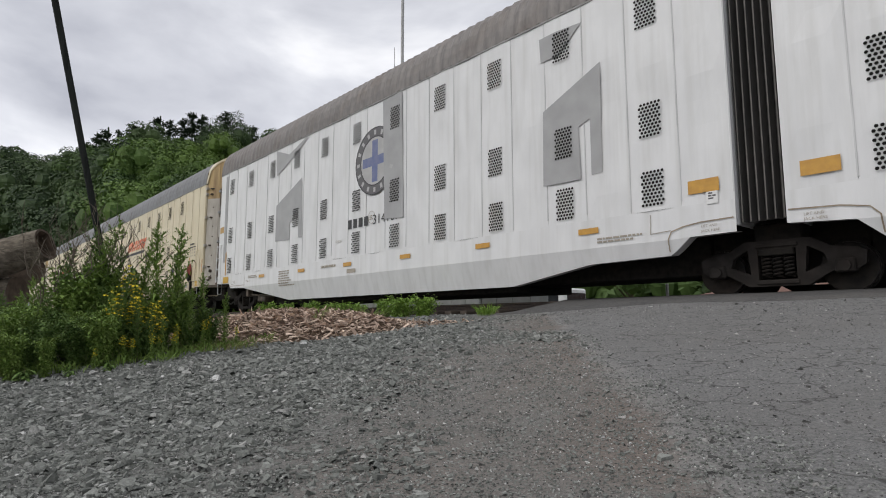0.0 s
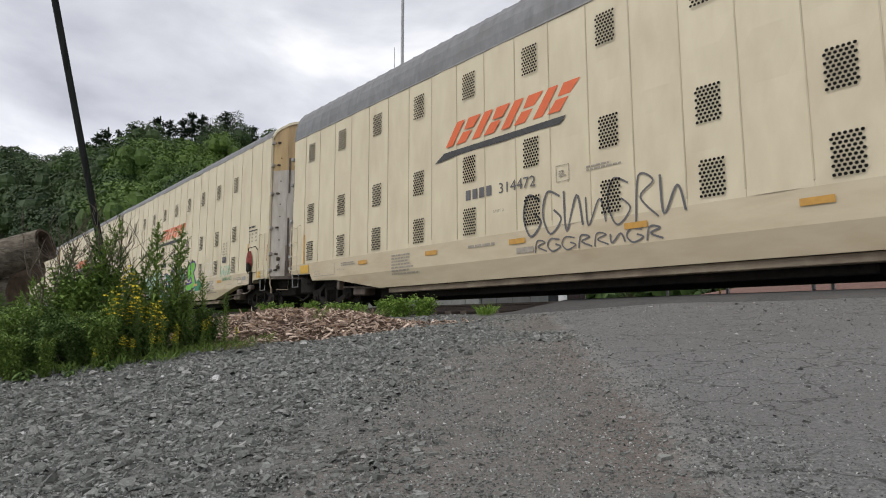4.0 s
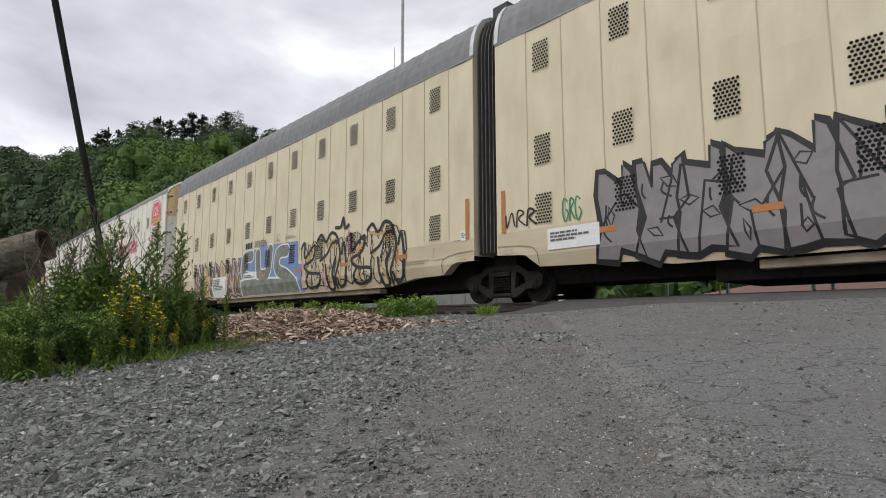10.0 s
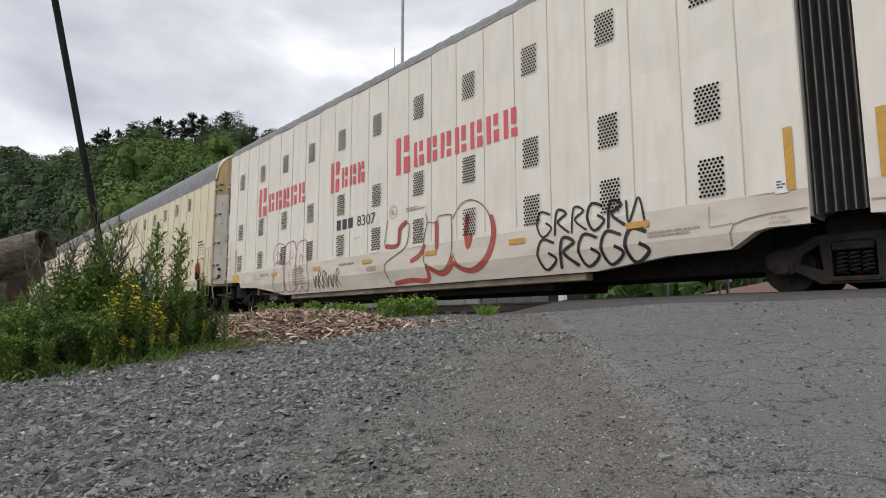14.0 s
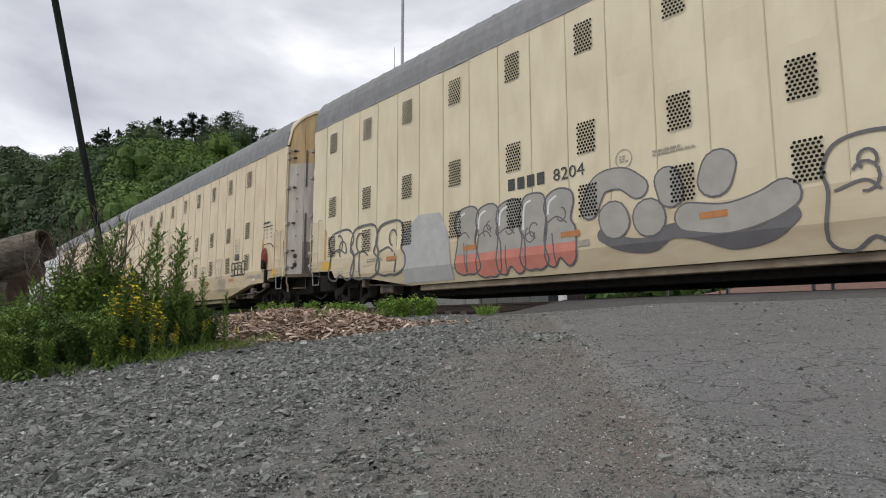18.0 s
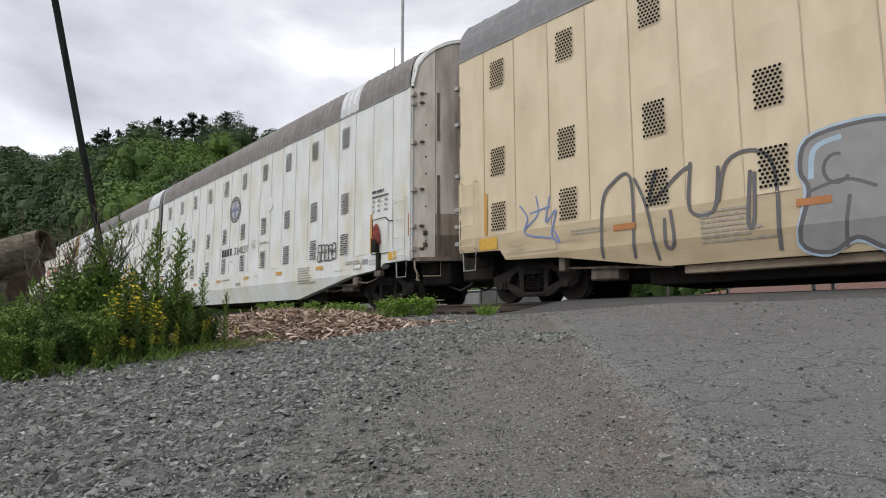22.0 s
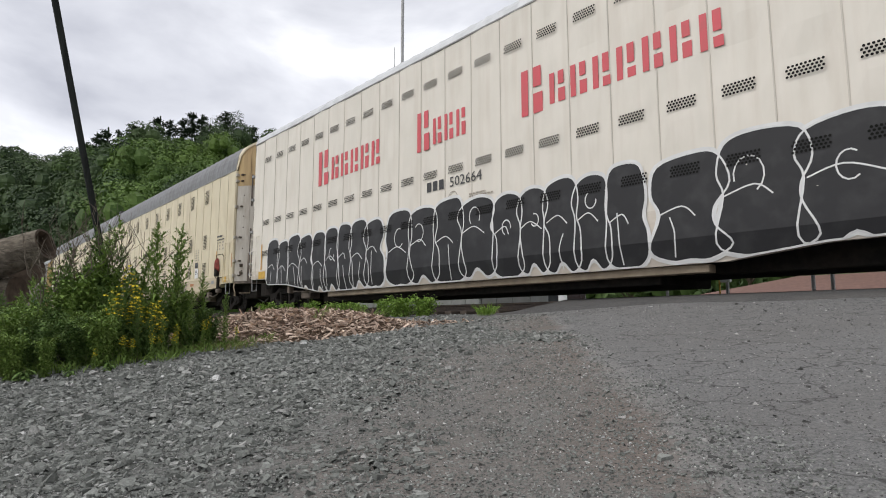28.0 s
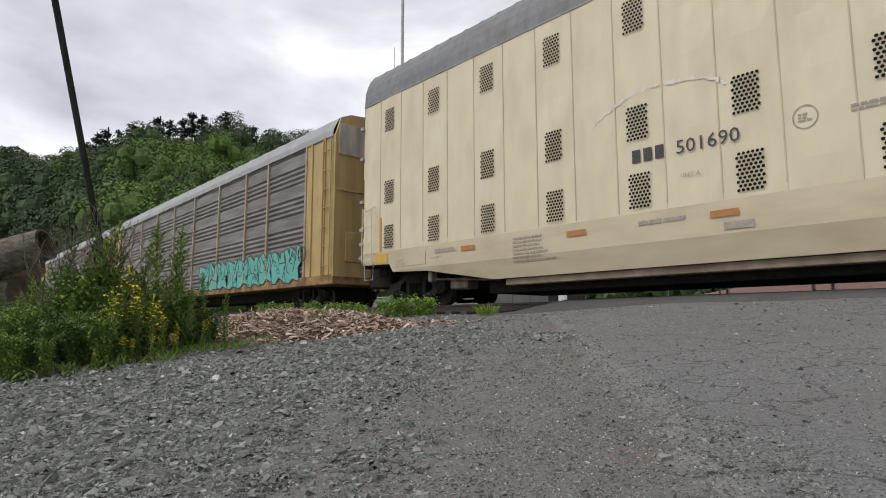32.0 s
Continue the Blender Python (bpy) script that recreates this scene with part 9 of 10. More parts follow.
def weeds():
    rnd = random.Random(77)
    kinds = {
        "tall": [plant_spike(1, 1.42), plant_spike(2, 1.40), plant_spike(3, 1.3, mat=WEED_DARK), plant_spike(4, 1.35, mat=WEED_DARK, wide=0.22)],
        "flower": [plant_spike(11, 1.05, 0.7, None, 14), plant_spike(12, 0.9, 0.7, None, 16), plant_spike(13, 1.2, 0.7, WEED_DARK, 10)],
        "broad": [plant_broad(21, 0.42), plant_broad(22, 0.36)],
        "bush": [plant_bush(31, 1.15, 0.75, WEED_DARK, 2400), plant_bush(32, 1.05, 0.7, WEED, 2200)],
        "low": [plant_bush(41, 0.5, 0.7, WEED_BRIGHT, 1000, "low_bush", "low bright green bush beside the rails")],
        "dead": [dead_shrub(51, 1.9), dead_shrub(52, 1.5)],
    }
    used, turns = set(), {}

    def put(kind, x, y, s=1.0, k=None, turn=None):
        turns[kind] = turns.get(kind, -1) + 1
        src = kinds[kind][turns[kind] % len(kinds[kind]) if k is None else k]
        if kind != "low" and k is None:
            y = 0.25 + (y + 0.2) * 0.70
        if kind != "dead" and x > -9 and y < 0.19 * -x:
            s *= 0.60 if y < 0.142 * -x else 0.92    # the growth stays low in front of the logs
        m = pose(x, y, land(x, y) - 0.01, 0, 0, rnd.uniform(0, 360) if turn is None else turn) @ Matrix.Diagonal((s, s, s, 1))
        if src.name not in used:
            used.add(src.name)
            src.matrix_basis = m
        else:
            copy_thing(src, m)
    # two tall spikes, then the mass from back to front
    put("tall", -6.73, 1.89, 0.94, 0)
    put("tall", -7.3, 1.42, 0.98, 3)
    put("tall", -7.4, 1.48, 1.04, 1)
    put("tall", -7.2, 1.6, 0.85, 2)
    put("tall", -7.1, 1.36, 0.92, 0)
    put("tall", -6.72, 2.10, 0.92, 1)
    for x, y, s in ((-7.1, 1.8, 0.75), (-7.0, 1.55, 0.66), (-7.15, 1.35, 0.8), (-7.0, 1.1, 0.78), (-7.3, 0.95, 0.92), (-7.5, 1.2, 0.95), (-7.6, 0.8, 1.0), (-7.0, 0.75, 0.72), (-7.4, 0.45, 0.66), (-7.0, 0.45, 0.55), (-6.7, 1.75, 0.60), (-6.75, 1.4, 0.55), (-6.6, 1.05, 0.55), (-6.6, 0.7, 0.52), (-6.7, 0.3, 0.45), (-7.2, 0.1, 0.5), (-6.6, 2.2, 0.5), (-6.9, 2.45, 0.62), (-6.75, 2.65, 0.45), (-7.1, 2.2, 0.8), (-6.4, 1.6, 0.42), (-6.3, 1.2, 0.40), (-6.35, 0.5, 0.38), (-8.0, 1.0, 1.0), (-8.2, 0.6, 0.85), (-7.9, 1.5, 0.85), (-6.5, 1.9, 0.48)):
        put("tall", x, y, s, rnd.randrange(4))
    for x, y, s in ((-6.45, 1.50, 0.74), (-6.35, 1.62, 0.66), (-6.5, 1.68, 0.78), (-6.42, 1.58, 0.6), (-6.3, 1.42, 0.62), (-6.3, 1.75, 0.5), (-6.5, 1.85, 0.6), (-6.2, 1.55, 0.42), (-6.25, 1.8, 0.36), (-6.45, 2.3, 0.5), (-6.0, 1.2, 0.3), (-6.9, 0.12, 0.8), (-6.8, 0.2, 0.7), (-6.85, 0.05, 0.72), (-6.9, 1.50, 0.85), (-6.75, 1.62, 0.8), (-6.95, 1.68, 0.74), (-6.55, 1.72, 0.5), (-6.5, 2.05, 0.46), (-6.7, 2.45, 0.52), (-6.65, 2.75, 0.42), (-6.6, 1.45, 0.46), (-6.25, 1.62, 0.66), (-6.2, 1.72, 0.6), (-6.3, 1.85, 0.62), (-6.15, 1.48, 0.5), (-6.2, 1.95, 0.45), (-6.1, 1.7, 0.4), (-6.3, 0.05, 0.66), (-6.4, 0.15, 0.62), (-6.5, -0.02, 0.7), (-7.0, 0.95, 0.7), (-7.3, 0.15, 0.72), (-7.5, 0.05, 0.75), (-7.2, 0.25, 0.62), (-6.8, 0.9, 0.62)):
        put("flower", x, y, s, rnd.randrange(3))
    for x, y, s in ((-7.5, 1.25, 1.05), (-7.3, 0.95, 1.0), (-7.7, 0.75, 1.0), (-7.1, 1.55, 0.85), (-7.0, 1.2, 0.85), (-7.2, 1.95, 0.85), (-6.9, 2.2, 0.7), (-7.4, 0.35, 0.75), (-7.6, 0.5, 0.8), (-6.8, 0.95, 0.7), (-6.7, 1.5, 0.65), (-6.6, 0.6, 0.55), (-6.5, 1.25, 0.55), (-6.4, 0.3, 0.45), (-6.4, 1.75, 0.45), (-6.75, 1.95, 0.6), (-7.9, 0.2, 0.8), (-7.0, 0.2, 0.55), (-6.75, 2.5, 0.5)):
        put("bush", x, y, s, rnd.randrange(2))
    for x, y, s in ((-7.2, 0.5, 0.6), (-7.4, 0.9, 0.75), (-7.2, 1.3, 0.7), (-7.0, 1.7, 0.62), (-7.1, 2.1, 0.6), (-6.9, 2.4, 0.48), (-7.6, 0.1, 0.6), (-6.8, 0.6, 0.45), (-6.75, 1.2, 0.5), (-7.9, 0.8, 0.85), (-6.65, 1.75, 0.42), (-6.6, 2.2, 0.38), (-6.6, 0.15, 0.4), (-6.45, 0.9, 0.36), (-7.2, -0.2, 0.55)):
        put("bush", x, y, s, rnd.randrange(2))
    for x, y, s in ((-6.2, 0.45, 0.8), (-6.4, 0.62, 0.95), (-6.3, 0.78, 0.85), (-6.7, 0.55, 1.0), (-6.6, 0.75, 1.05), (-6.8, 0.9, 1.05), (-6.9, 0.7, 1.1), (-6.1, 0.62, 0.7), (-6.05, 0.85, 0.6), (-7.1, 0.8, 1.1), (-7.1, 0.6, 1.05), (-6.5, 0.9, 0.95), (-6.3, 1.1, 0.6), (-6.2, 1.3, 0.5), (-7.0, 1.2, 0.95), (-7.1, 1.45, 1.0), (-6.9, 1.35, 0.8)):
        put("bush", x, y, s, rnd.randrange(2))
    for x, y, s in ((-6.5, 0.55, 0.8), (-6.7, 0.68, 0.9), (-6.9, 0.85, 0.95), (-6.4, 0.8, 0.75), (-6.6, 0.92, 0.85), (-7.0, 0.6, 0.9)):
        put("tall", x, y, s, rnd.randrange(4))
    for x, y, s in ((-6.1, 0.35, 0.55), (-5.95, 0.7, 0.6), (-5.85, 1.0, 0.72), (-5.85, 1.3, 0.65), (-5.95, 1.6, 0.5), (-6.2, 0.05, 0.55), (-6.15, 1.0, 0.75), (-6.1, 1.35, 0.7), (-6.2, 1.7, 0.5), (-6.35, 2.0, 0.42), (-6.2, 0.6, 0.6), (-6.4, 2.35, 0.36)):
        put("broad", x, y, s, rnd.randrange(2))
    for x, y, s in ((-7.4, 1.2, 1.0), (-7.3, 1.4, 1.1), (-7.2, 1.65, 1.0), (-7.3, 1.3, 1.1), (-7.1, 1.0, 1.05)):
        put("dead", x, y, s, rnd.randrange(2))
    for x, y, s in ((-11.35, 8.25, 0.95), (-10.95, 8.25, 1.15), (-10.45, 8.2, 0.95), (-10.1, 8.3, 1.1), (-9.8, 8.25, 0.9), (-12.9, 8.2, 0.95), (-12.4, 8.2, 0.85), (-13.6, 8.2, 0.95), (-14.6, 8.2, 1.1), (-16.0, 8.2, 1.1), (-17.5, 8.2, 1.2)):
        put("low", x, y, s)
    for src in [q for group in kinds.values() for q in group if q.name not in used]:
        for q in list(src.children_recursive) + [src]:
            bpy.data.objects.remove(q)
    blades = []
    for _ in range(46):
        x, y = rnd.uniform(-6.6, -5.9), rnd.uniform(-0.2, 1.9)
        blades += grass_tuft(rnd, (x, y, land(x, y)), 12, 0.14, 0.10)
    for _ in range(44):
        t = rnd.random()
        x, y = -6.4 - t * 0.3 + rnd.gauss(0, 0.15), 1.9 + t * 0.9 + rnd.gauss(0, 0.08)
        blades += grass_tuft(rnd, (x, y, land(x, y)), 12, 0.11, 0.10)
    for x, y in ((-8.6, 5.0), (-9.1, 5.2), (-9.4, 4.8), (-9.9, 5.2), (-10.4, 5.0), (-8.9, 5.7), (-9.7, 5.7), (-8.4, 5.6)):
        blades += grass_tuft(rnd, (x, y, land(x, y) + heap_height(x, y) * 0.8), 60, 0.42, 0.25)
    for x, y in ((-7.35, 4.25), (-7.2, 4.1), (-6.8, 3.2), (-6.75, 3.0)):
        blades += grass_tuft(rnd, (x, y, land(x, y) + heap_height(x, y)), 22, 0.13, 0.08)
    tagged(new("grass_tufts", foliage("grass_tufts", blades, WEED)), "rough green grass at the foot of weeds", "grass", kind="stuff")
    tagged(new("grass_tuft", foliage("grass_tuft", grass_tuft(rnd, (-8.12, 8.35, land(-8.12, 8.35)), 260, 0.29, 0.17), WEED_BRIGHT)), "bright green grass tuft beside the rails", "grass")
    dry = []
    for _ in range(90):
        x, y = rnd.uniform(-10.6, -8.3), rnd.uniform(4.7, 6.0)
        dry += grass_tuft(rnd, (x, y, land(x, y) + heap_height(x, y) * 0.7), 7, 0.4, 0.15)
    for _ in range(40):
        x, y = -6.6 + rnd.gauss(0, 0.2), rnd.uniform(2.2, 3.2)
        dry += grass_tuft(rnd, (x, y, land(x, y)), 10, 0.1, 0.12)
    tagged(new("dry_grass", foliage("dry_grass", dry, STRAW)), "thin dry straw-coloured grass by the heap", "grass", kind="stuff")


weeds()

# ------------------------------------------------------------------ logs and the leaning pole
LOG_END = surface("weathered_log_end", (0.060, 0.045, 0.034), (0.10, 0.075, 0.056), 0.9, scale=12, fine=40, bump=0.5)
LOG_BARK = surface("grey_log_bark", (0.19, 0.165, 0.13), (0.085, 0.072, 0.056), 0.95, scale=9, stretch=(0.5, 1.2, 2.2), fine=26, bump=0.9, dist=0.03, stain=(0.07, 0.06, 0.05), stain_amount=0.5)


def log(p, q, r, seed, r2=None, hollow=0.0):
    """A barked trunk with a thick rim; a hollow one shows its dark bore."""
    rnd = random.Random(seed)
    p, q = Vector(p), Vector(q)
    th = empty("log", Matrix.Translation(p), "thick hollow barked tree log lying on a stack" if hollow else "thick barked tree log lying on a stack", "log", "stacked logs")
    d = q - p
    dn = d.normalized()
    n = 40
    a = d.cross(Vector((0, 0, 1))).normalized()
    b = d.cross(a).normalized()
    r2 = r2 or r

    def ring(bm, along, rad, lump):
        out = []
        for i in range(n):
            t = 2 * math.pi * i / n
            c, s = math.cos(t), math.sin(t)
            k = 1 + lump * (0.05 * noise.noise((c * 1.6, s * 1.6, along * 0.7 + seed)) + 0.025 * noise.noise((c * 7, s * 7, along * 1.2 + seed)))
            out.append(bm.verts.new(dn * along + (a * c + b * s) * rad * k))
        return out

    def skin(bm, rows):
        for u, v in zip(rows, rows[1:]):
            for i in range(n):
                bm.faces.new((u[i], u[(i + 1) % n], v[(i + 1) % n], v[i]))
    bm = bmesh.new()
    long = d.length
    skin(bm, [ring(bm, long * k / 14, r + (r2 - r) * min(1, k / 7), 1.0) for k in range(15)])
    part("bark", bm, LOG_BARK, th)
    bm = bmesh.new()
    if hollow:
        rows = [ring(bm, 0.0, r, 1.0), ring(bm, 0.0, r * 0.86, 1.5), ring(bm, 0.05, r * 0.80, 2.0), ring(bm, hollow, r2 * 0.66, 2.0)]
    else:
        rows = [ring(bm, 0.0, r, 1.0), ring(bm, 0.01, r * 0.8, 1.0), ring(bm, 0.02, r * 0.3, 1.0)]
    skin(bm, rows)
    bm.faces.new(rows[-1])
    part("hollow_core" if hollow else "sawn_end", bm, LOG_END, th)


def log_row(p, az, long, dz, *more):
    log(p, (p[0] + math.sin(radians(az)) * long, p[1] + math.cos(radians(az)) * long, p[2] + dz), *more)


log_row((-10.30, 1.335, 1.70), -140, 4.2, -1.45, 0.235, 1, 0.36, 3.0)
log_row((-10.75, 1.10, 0.98), -138, 4.2, -0.45, 0.25, 2)
log_row((-10.7, 0.62, 0.80), -136, 4.2, 0.0, 0.34, 3)
log_row((-12.3, 1.35, 1.45), -110, 4.2, 0.0, 0.30, 4)
log_row((-11.2, 1.2, 0.38), -112, 4.2, 0.0, 0.36, 5)

POLE_MAT = surface("dark_creosote_pole", (0.010, 0.012, 0.011), (0.022, 0.025, 0.023), 0.85, scale=6, stretch=(3, 3, 0.3), fine=30, bump=0.2)


def leaning_pole():
    th = empty("leaning_pole", pose(-9.25, 2.15, land(-9.25, 2.15) - 0.05), "slim dark pole leaning over the weeds", "pole")
    way = Vector((0.05, -1.38, 6.0))
    part("shaft", tube_bm([Vector((0, 0, 0)), way * 0.5, way], 0.040, 10, 0.046), POLE_MAT, th)
    off = Vector((0.030, 0.028, 0))
    part("cable", tube_bm([off, way * 0.5 + off, way + off], 0.009, 6), POLE_MAT, th, "dark cable along the pole")


leaning_pole()


# ------------------------------------------------------------------ beyond the track
def tall_mast(x, y, top, r, label):
    th = empty("mast", pose(x, y, -0.7), label, "mast")
    part("shaft", tube_bm([(0, 0, 0), (0, 0, top * 0.5), (0, 0, top)], r, 12, r * 0.8), STEEL_GREY, th)
    part("base_plate", box_bm(-r * 2, r * 2, -r * 2, r * 2, 0, 0.1, bevel=0.02), STEEL_GREY, th)


tall_mast(-42.3, 32.5, 44, 0.17, "tall slim galvanised steel lighting mast")
tall_mast(-43.4, 32.4, 27.6, 0.035, "thin whip aerial beyond the train")

CONCRETE = surface("grey_concrete", (0.34, 0.34, 0.335), (0.26, 0.26, 0.255), 0.9, scale=5, fine=60, bump=0.3, stain=(0.17, 0.165, 0.16), stain_amount=0.5)
BRICK_RED = surface("red_brown_wall", (0.17, 0.10, 0.085), (0.12, 0.075, 0.065), 0.9, scale=4, fine=30, bump=0.3)
ROOF_RED = surface("red_brown_roof", (0.20, 0.120, 0.098), (0.155, 0.095, 0.080), 0.85, scale=5, stretch=(1, 1, 4), fine=40, bump=0.3)
GLASS_D = surface("dark_window_glass", (0.02, 0.022, 0.025), (0.03, 0.032, 0.035), 0.08, scale=3, bump=0)
WHITE_BODY = surface("white_vehicle_paint", (0.72, 0.73, 0.74), (0.66, 0.67, 0.68), 0.35, scale=4, bump=0.02)


def cabinet(x, w, top, tone, label):
    """A steel equipment case on a plinth, with doors and a sloped lid."""
    th = empty("equipment_cabinet", pose(x, 20, -0.62), label, "cabinet", "equipment cabinets beyond the rails")
    h = top + 0.62
    part("plinth", box_bm(-0.06, w + 0.06, -0.66, 0.66, 0, 0.45, bevel=0.03), CONCRETE, th)
    part("case", box_bm(0, w, -0.6, 0.6, 0.45, h - 0.08, bevel=0.02), tone, th)
    part("lid", box_bm(-0.05, w + 0.05, -0.66, 0.66, h - 0.08, h, bevel=0.03), tone, th)
    n = max(1, round(w / 0.95))
    for k in range(n):
        d = part("door", box_bm(w * k / n + 0.04, w * (k + 1) / n - 0.04, -0.63, -0.60, 0.55, h - 0.18, bevel=0.008), tone, th)
        part("handle", box_bm(w * (k + 1) / n - 0.16, w * (k + 1) / n - 0.12, -0.67, -0.63, h * 0.55, h * 0.55 + 0.2, bevel=0.006), STEEL_DARK, d)


CASE_PALE = surface("pale_grey_cabinet", (0.40, 0.41, 0.41), (0.34, 0.35, 0.35), 0.5, scale=3, fine=40, bump=0.05, stain=(0.26, 0.26, 0.25), stain_amount=0.4)
CASE_GREY = surface("grey_cabinet", (0.20, 0.205, 0.205), (0.165, 0.17, 0.17), 0.5, scale=3, fine=40, bump=0.05, stain=(0.12, 0.12, 0.115), stain_amount=0.4)
cabinet(-23.0, 3.8, 2.04, CASE_PALE, "pale grey steel equipment cabinet beyond the rails")
cabinet(-19.1, 2.9, 2.10, CASE_GREY, "darker grey steel equipment cabinet beyond the rails")
cabinet(-29.5, 5.5, 1.95, CASE_PALE, "long pale grey steel equipment cabinet beyond the rails")


def parked_van(x, y):
    th = empty("white_van", pose(x, y, -0.62), "white boxy van parked behind the railway", "van")
    part("body", box_bm(0, 2.6, -0.95, 0.95, 0.45, 2.95, bevel=0.10), WHITE_BODY, th)
    part("bonnet", box_bm(2.58, 3.2, -0.9, 0.9, 0.45, 1.7, bevel=0.12), WHITE_BODY, th)
    part("side_window", box_bm(1.4, 2.15, -0.965, -0.94, 2.1, 2.7, bevel=0.01), GLASS_D, th)
    part("windscreen", box_bm(2.59, 2.63, -0.8, 0.8, 1.9, 2.7, bevel=0.01), GLASS_D, th)
    for u in (0.55, 2.45):
        for s in (-0.9, 0.9):
            bm = bmesh.new()
            add_cyl(bm, (u, s, 0.36), (0, 1, 0), 0.36, 0.2, 20)
            w = part("wheel", bm, RUBBER, th)
            bm = bmesh.new()
            add_cyl(bm, (u, s * 1.12, 0.36), (0, 1, 0), 0.2, 0.02, 14)
            part("rim", bm, STEEL_GREY, w)


parked_van(-21.2, 26.0)


def red_building():
    th = empty("low_building", pose(-15.5, 31, -0.7), "long low building with a red-brown hipped roof", "building")
    L, W, H, top = 26.0, 9.0, 2.35, 3.7
    part("wall", box_bm(0, L, 0, W, 0, H), BRICK_RED, th)
    bm = bmesh.new()
    e = 0.6
    base = [bm.verts.new(p) for p in ((-e, -e, H), (L + e, -e, H), (L + e, W + e, H), (-e, W + e, H))]
    ridge_ = [bm.verts.new((W / 2, W / 2, top)), bm.verts.new((L - W / 2, W / 2, top))]
    bm.faces.new((base[0], base[1], ridge_[1], ridge_[0]))
    bm.faces.new((base[1], base[2], ridge_[1]))
    bm.faces.new((base[2], base[3], ridge_[0], ridge_[1]))
    bm.faces.new((base[3], base[0], ridge_[0]))
    bm.faces.new(base[::-1])
    part("roof", bm, ROOF_RED, th)
    part("fascia", box_bm(-e, L + e, -e - 0.03, -e, H - 0.18, H + 0.02), PLACARD, th)
    for k in range(9):
        u = 1.2 + 2.7 * k
        w = part("window", box_bm(u, u + 1.3, -0.03, 0.02, 1.0, 2.1), GLASS_D, th)
        part("frame", box_bm(u - 0.06, u + 1.36, -0.05, -0.03, 2.1, 2.18), PLACARD, w)
        part("sill", box_bm(u - 0.06, u + 1.36, -0.08, -0.03, 0.93, 1.0), PLACARD, w)


red_building()


def signal_post(x, y, h, box, yellow=False):
    th = empty("signal_post", pose(x, y, land(x, y)), "grey steel post with a small equipment box", "post", "posts by the crossing")
    part("post", tube_bm([(0, 0, 0), (0, 0, h * 0.5), (0, 0, h)], 0.04, 10), STEEL_GREY, th)
    if box:
        part("equipment_box", box_bm(-0.11, 0.13, -0.16, -0.05, h * 0.62, h * 0.62 + 0.28, bevel=0.015), PLACARD, th, "white equipment box")
    part("footing", box_bm(-0.16, 0.16, -0.16, 0.16, 0, 0.10, bevel=0.02), CONCRETE, th)
    if yellow:
        part("marker_strip", box_bm(-0.20, -0.17, -0.02, 0.02, 0, h * 0.8, bevel=0.005), SIGN_YELLOW, th)


signal_post(-6.05, 14.6, 1.25, True, True)
signal_post(-4.3, 14.9, 1.35, False)
signal_post(-7.9, 15.2, 1.0, False)
signal_post(-3.95, 15.0, 1.2, False)


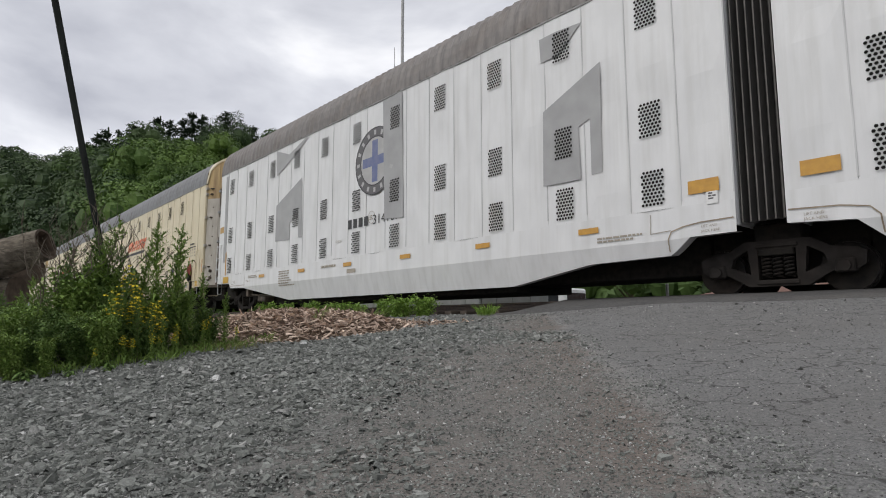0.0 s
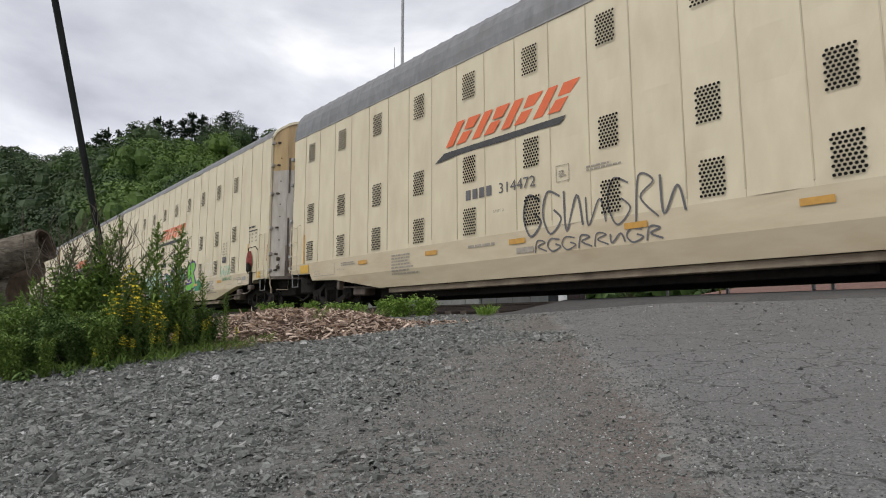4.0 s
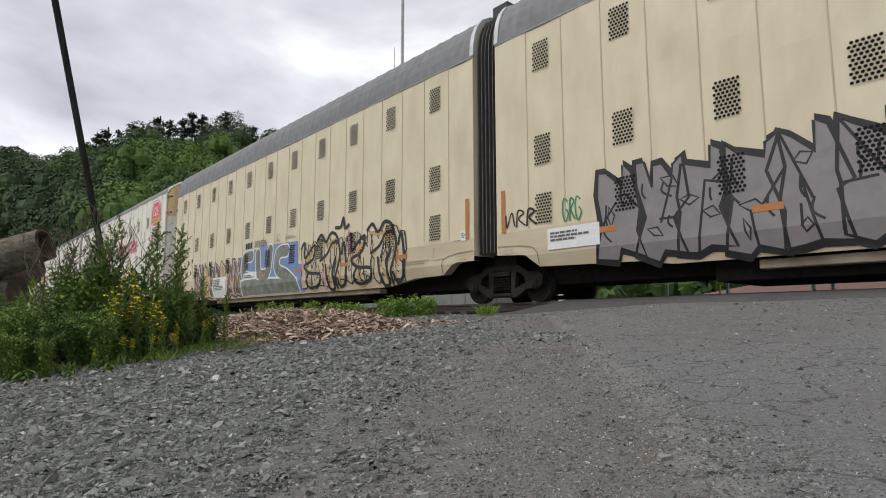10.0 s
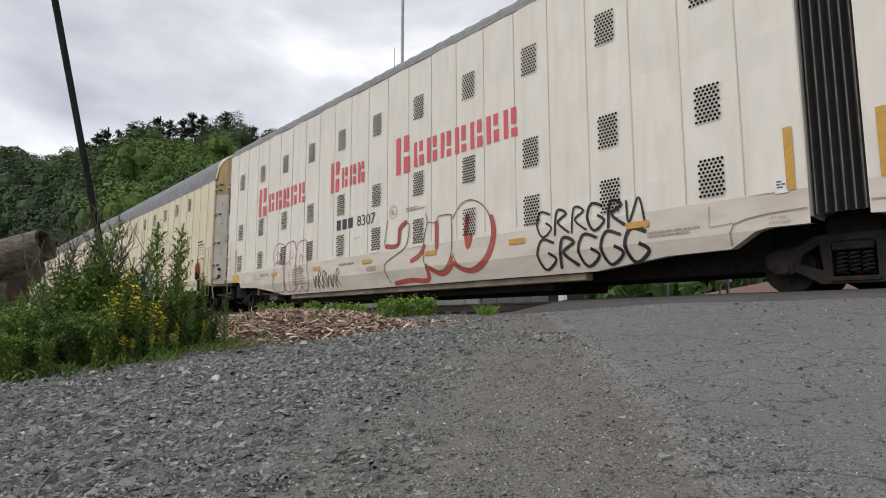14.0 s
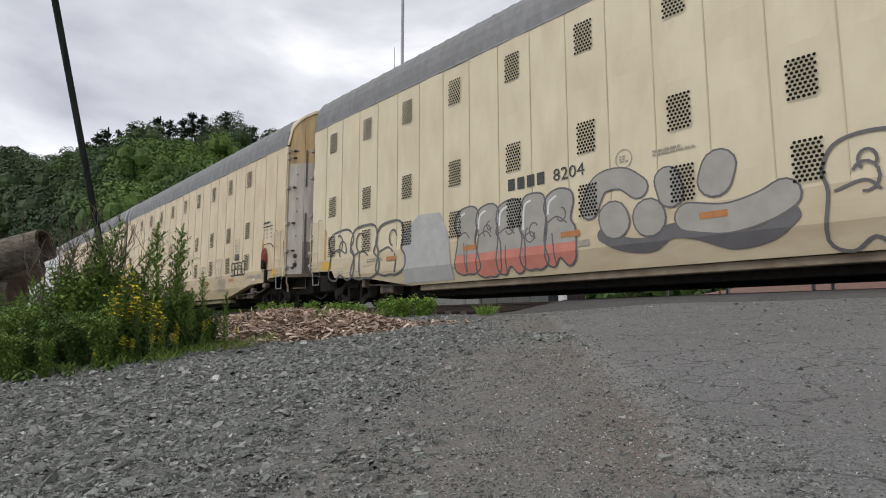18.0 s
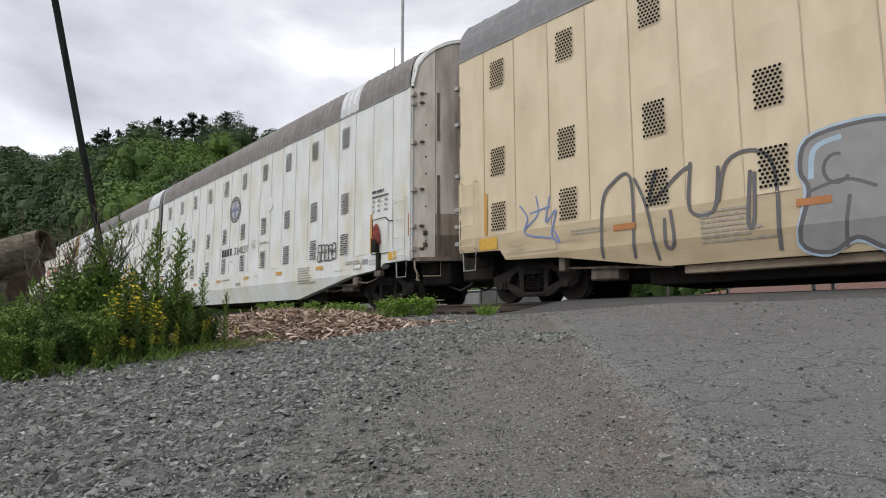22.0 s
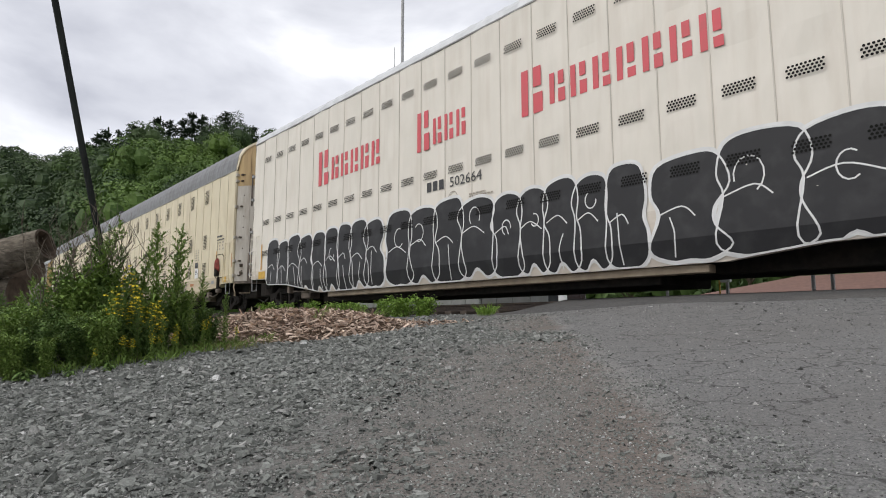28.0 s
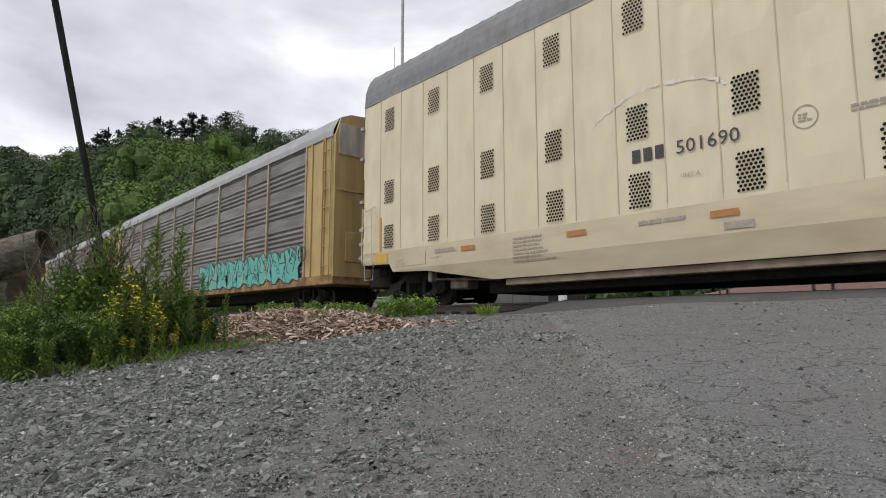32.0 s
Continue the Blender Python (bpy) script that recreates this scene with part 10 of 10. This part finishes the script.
def far_tree(x, y, h, seed):
    """A street tree: tapered trunk, limbs and a ragged crown of leaf clumps."""
    rnd = random.Random(seed)
    th = empty("tree", pose(x, y, -0.7), "leafy green tree beyond the railway", "tree", "trees beyond the railway")
    bm = bmesh.new()
    add_tube(bm, [(0, 0, 0), (0.05, 0.02, h * 0.3), (0, 0.05, h * 0.6)], h * 0.022, 8, h * 0.010)
    for k in range(6):
        a, z = k * 1.05, h * rnd.uniform(0.3, 0.5)
        add_tube(bm, [(0, 0, z), (math.cos(a) * h * 0.13, math.sin(a) * h * 0.13, z + h * 0.14), (math.cos(a) * h * 0.24, math.sin(a) * h * 0.24, z + h * 0.22)], h * 0.009, 6, h * 0.003)
    part("trunk", bm, BARK, th)
    v, f = card_cloud(rnd, 3600, 1.0, 0.062, 0.7)
    under("crown", cloud_object("crown", [(v * np.array([h * 0.30, h * 0.30, h * 0.36]) + np.array([0, 0, h * 0.66]), f)], HILL_LEAF), th)


for x, y, h, sd in ((-9.5, 44, 17.0, 1), (-5.0, 46, 16, 2), (1.0, 45, 17, 3), (-10, 52, 11, 4), (-19, 50, 10, 5), (-26, 44, 9, 6), (-33, 42, 8, 7), (-40, 46, 9, 8), (2, 25, 3.6, 9), (6, 28, 5, 10)):
    far_tree(x, y, h, sd)


def utility_pole(x, y, h):
    th = empty("utility_pole", pose(x, y, -0.7), "grey wooden utility pole with a crossarm and transformer", "utility pole")
    part("shaft", tube_bm([(0, 0, 0), (0, 0, h * 0.5), (0, 0, h)], 0.14, 10, 0.10), TWIG, th)
    part("crossarm", box_bm(-0.9, 0.9, -0.06, 0.06, h - 0.5, h - 0.38, bevel=0.01), TWIG, th)
    for k in (-0.8, -0.4, 0.4, 0.8):
        bm = bmesh.new()
        add_cyl(bm, (k, 0, h - 0.30), (0, 0, 1), 0.06, 0.16, 8, 0.04)
        part("insulator", bm, PLACARD, th)
    bm = bmesh.new()
    add_cyl(bm, (-0.32, -0.05, h - 1.9), (0, 0, 1), 0.24, 0.9, 14)
    part("transformer", bm, STEEL_GREY, th, "grey transformer drum")


utility_pole(-12.2, 40.0, 11.0)


# ------------------------------------------------------------------ what moves
def motions():
    for th, off in TRAIN:
        walk(th, [(t, pose(train_at(t) + off, TRACK_Y, RAIL_Z)) for t in range(0, 33)])
    roll = 0.36
    for w, th, u in WHEELS:
        off = next(o for q, o in TRAIN if q is th)
        times = [k / 30 for k in range(0, 961) if -30 < train_at(k / 30) + off + u < 1.0]
        if not times:
            continue
        x0 = train_at(times[0])
        last = (train_at(times[-1]) - x0) / roll

        def at(angle):
            return pose(u, 0, 0.36) @ Matrix.Rotation(angle, 4, "Y")
        rows = [(t, at((train_at(t) - x0) / roll)) for t in times]
        if times[0] > 0:
            rows.insert(0, (0.0, at(0.0)))
        if times[-1] < 32:
            rows.append((32.0, at(last)))
        walk(w, rows)


motions()
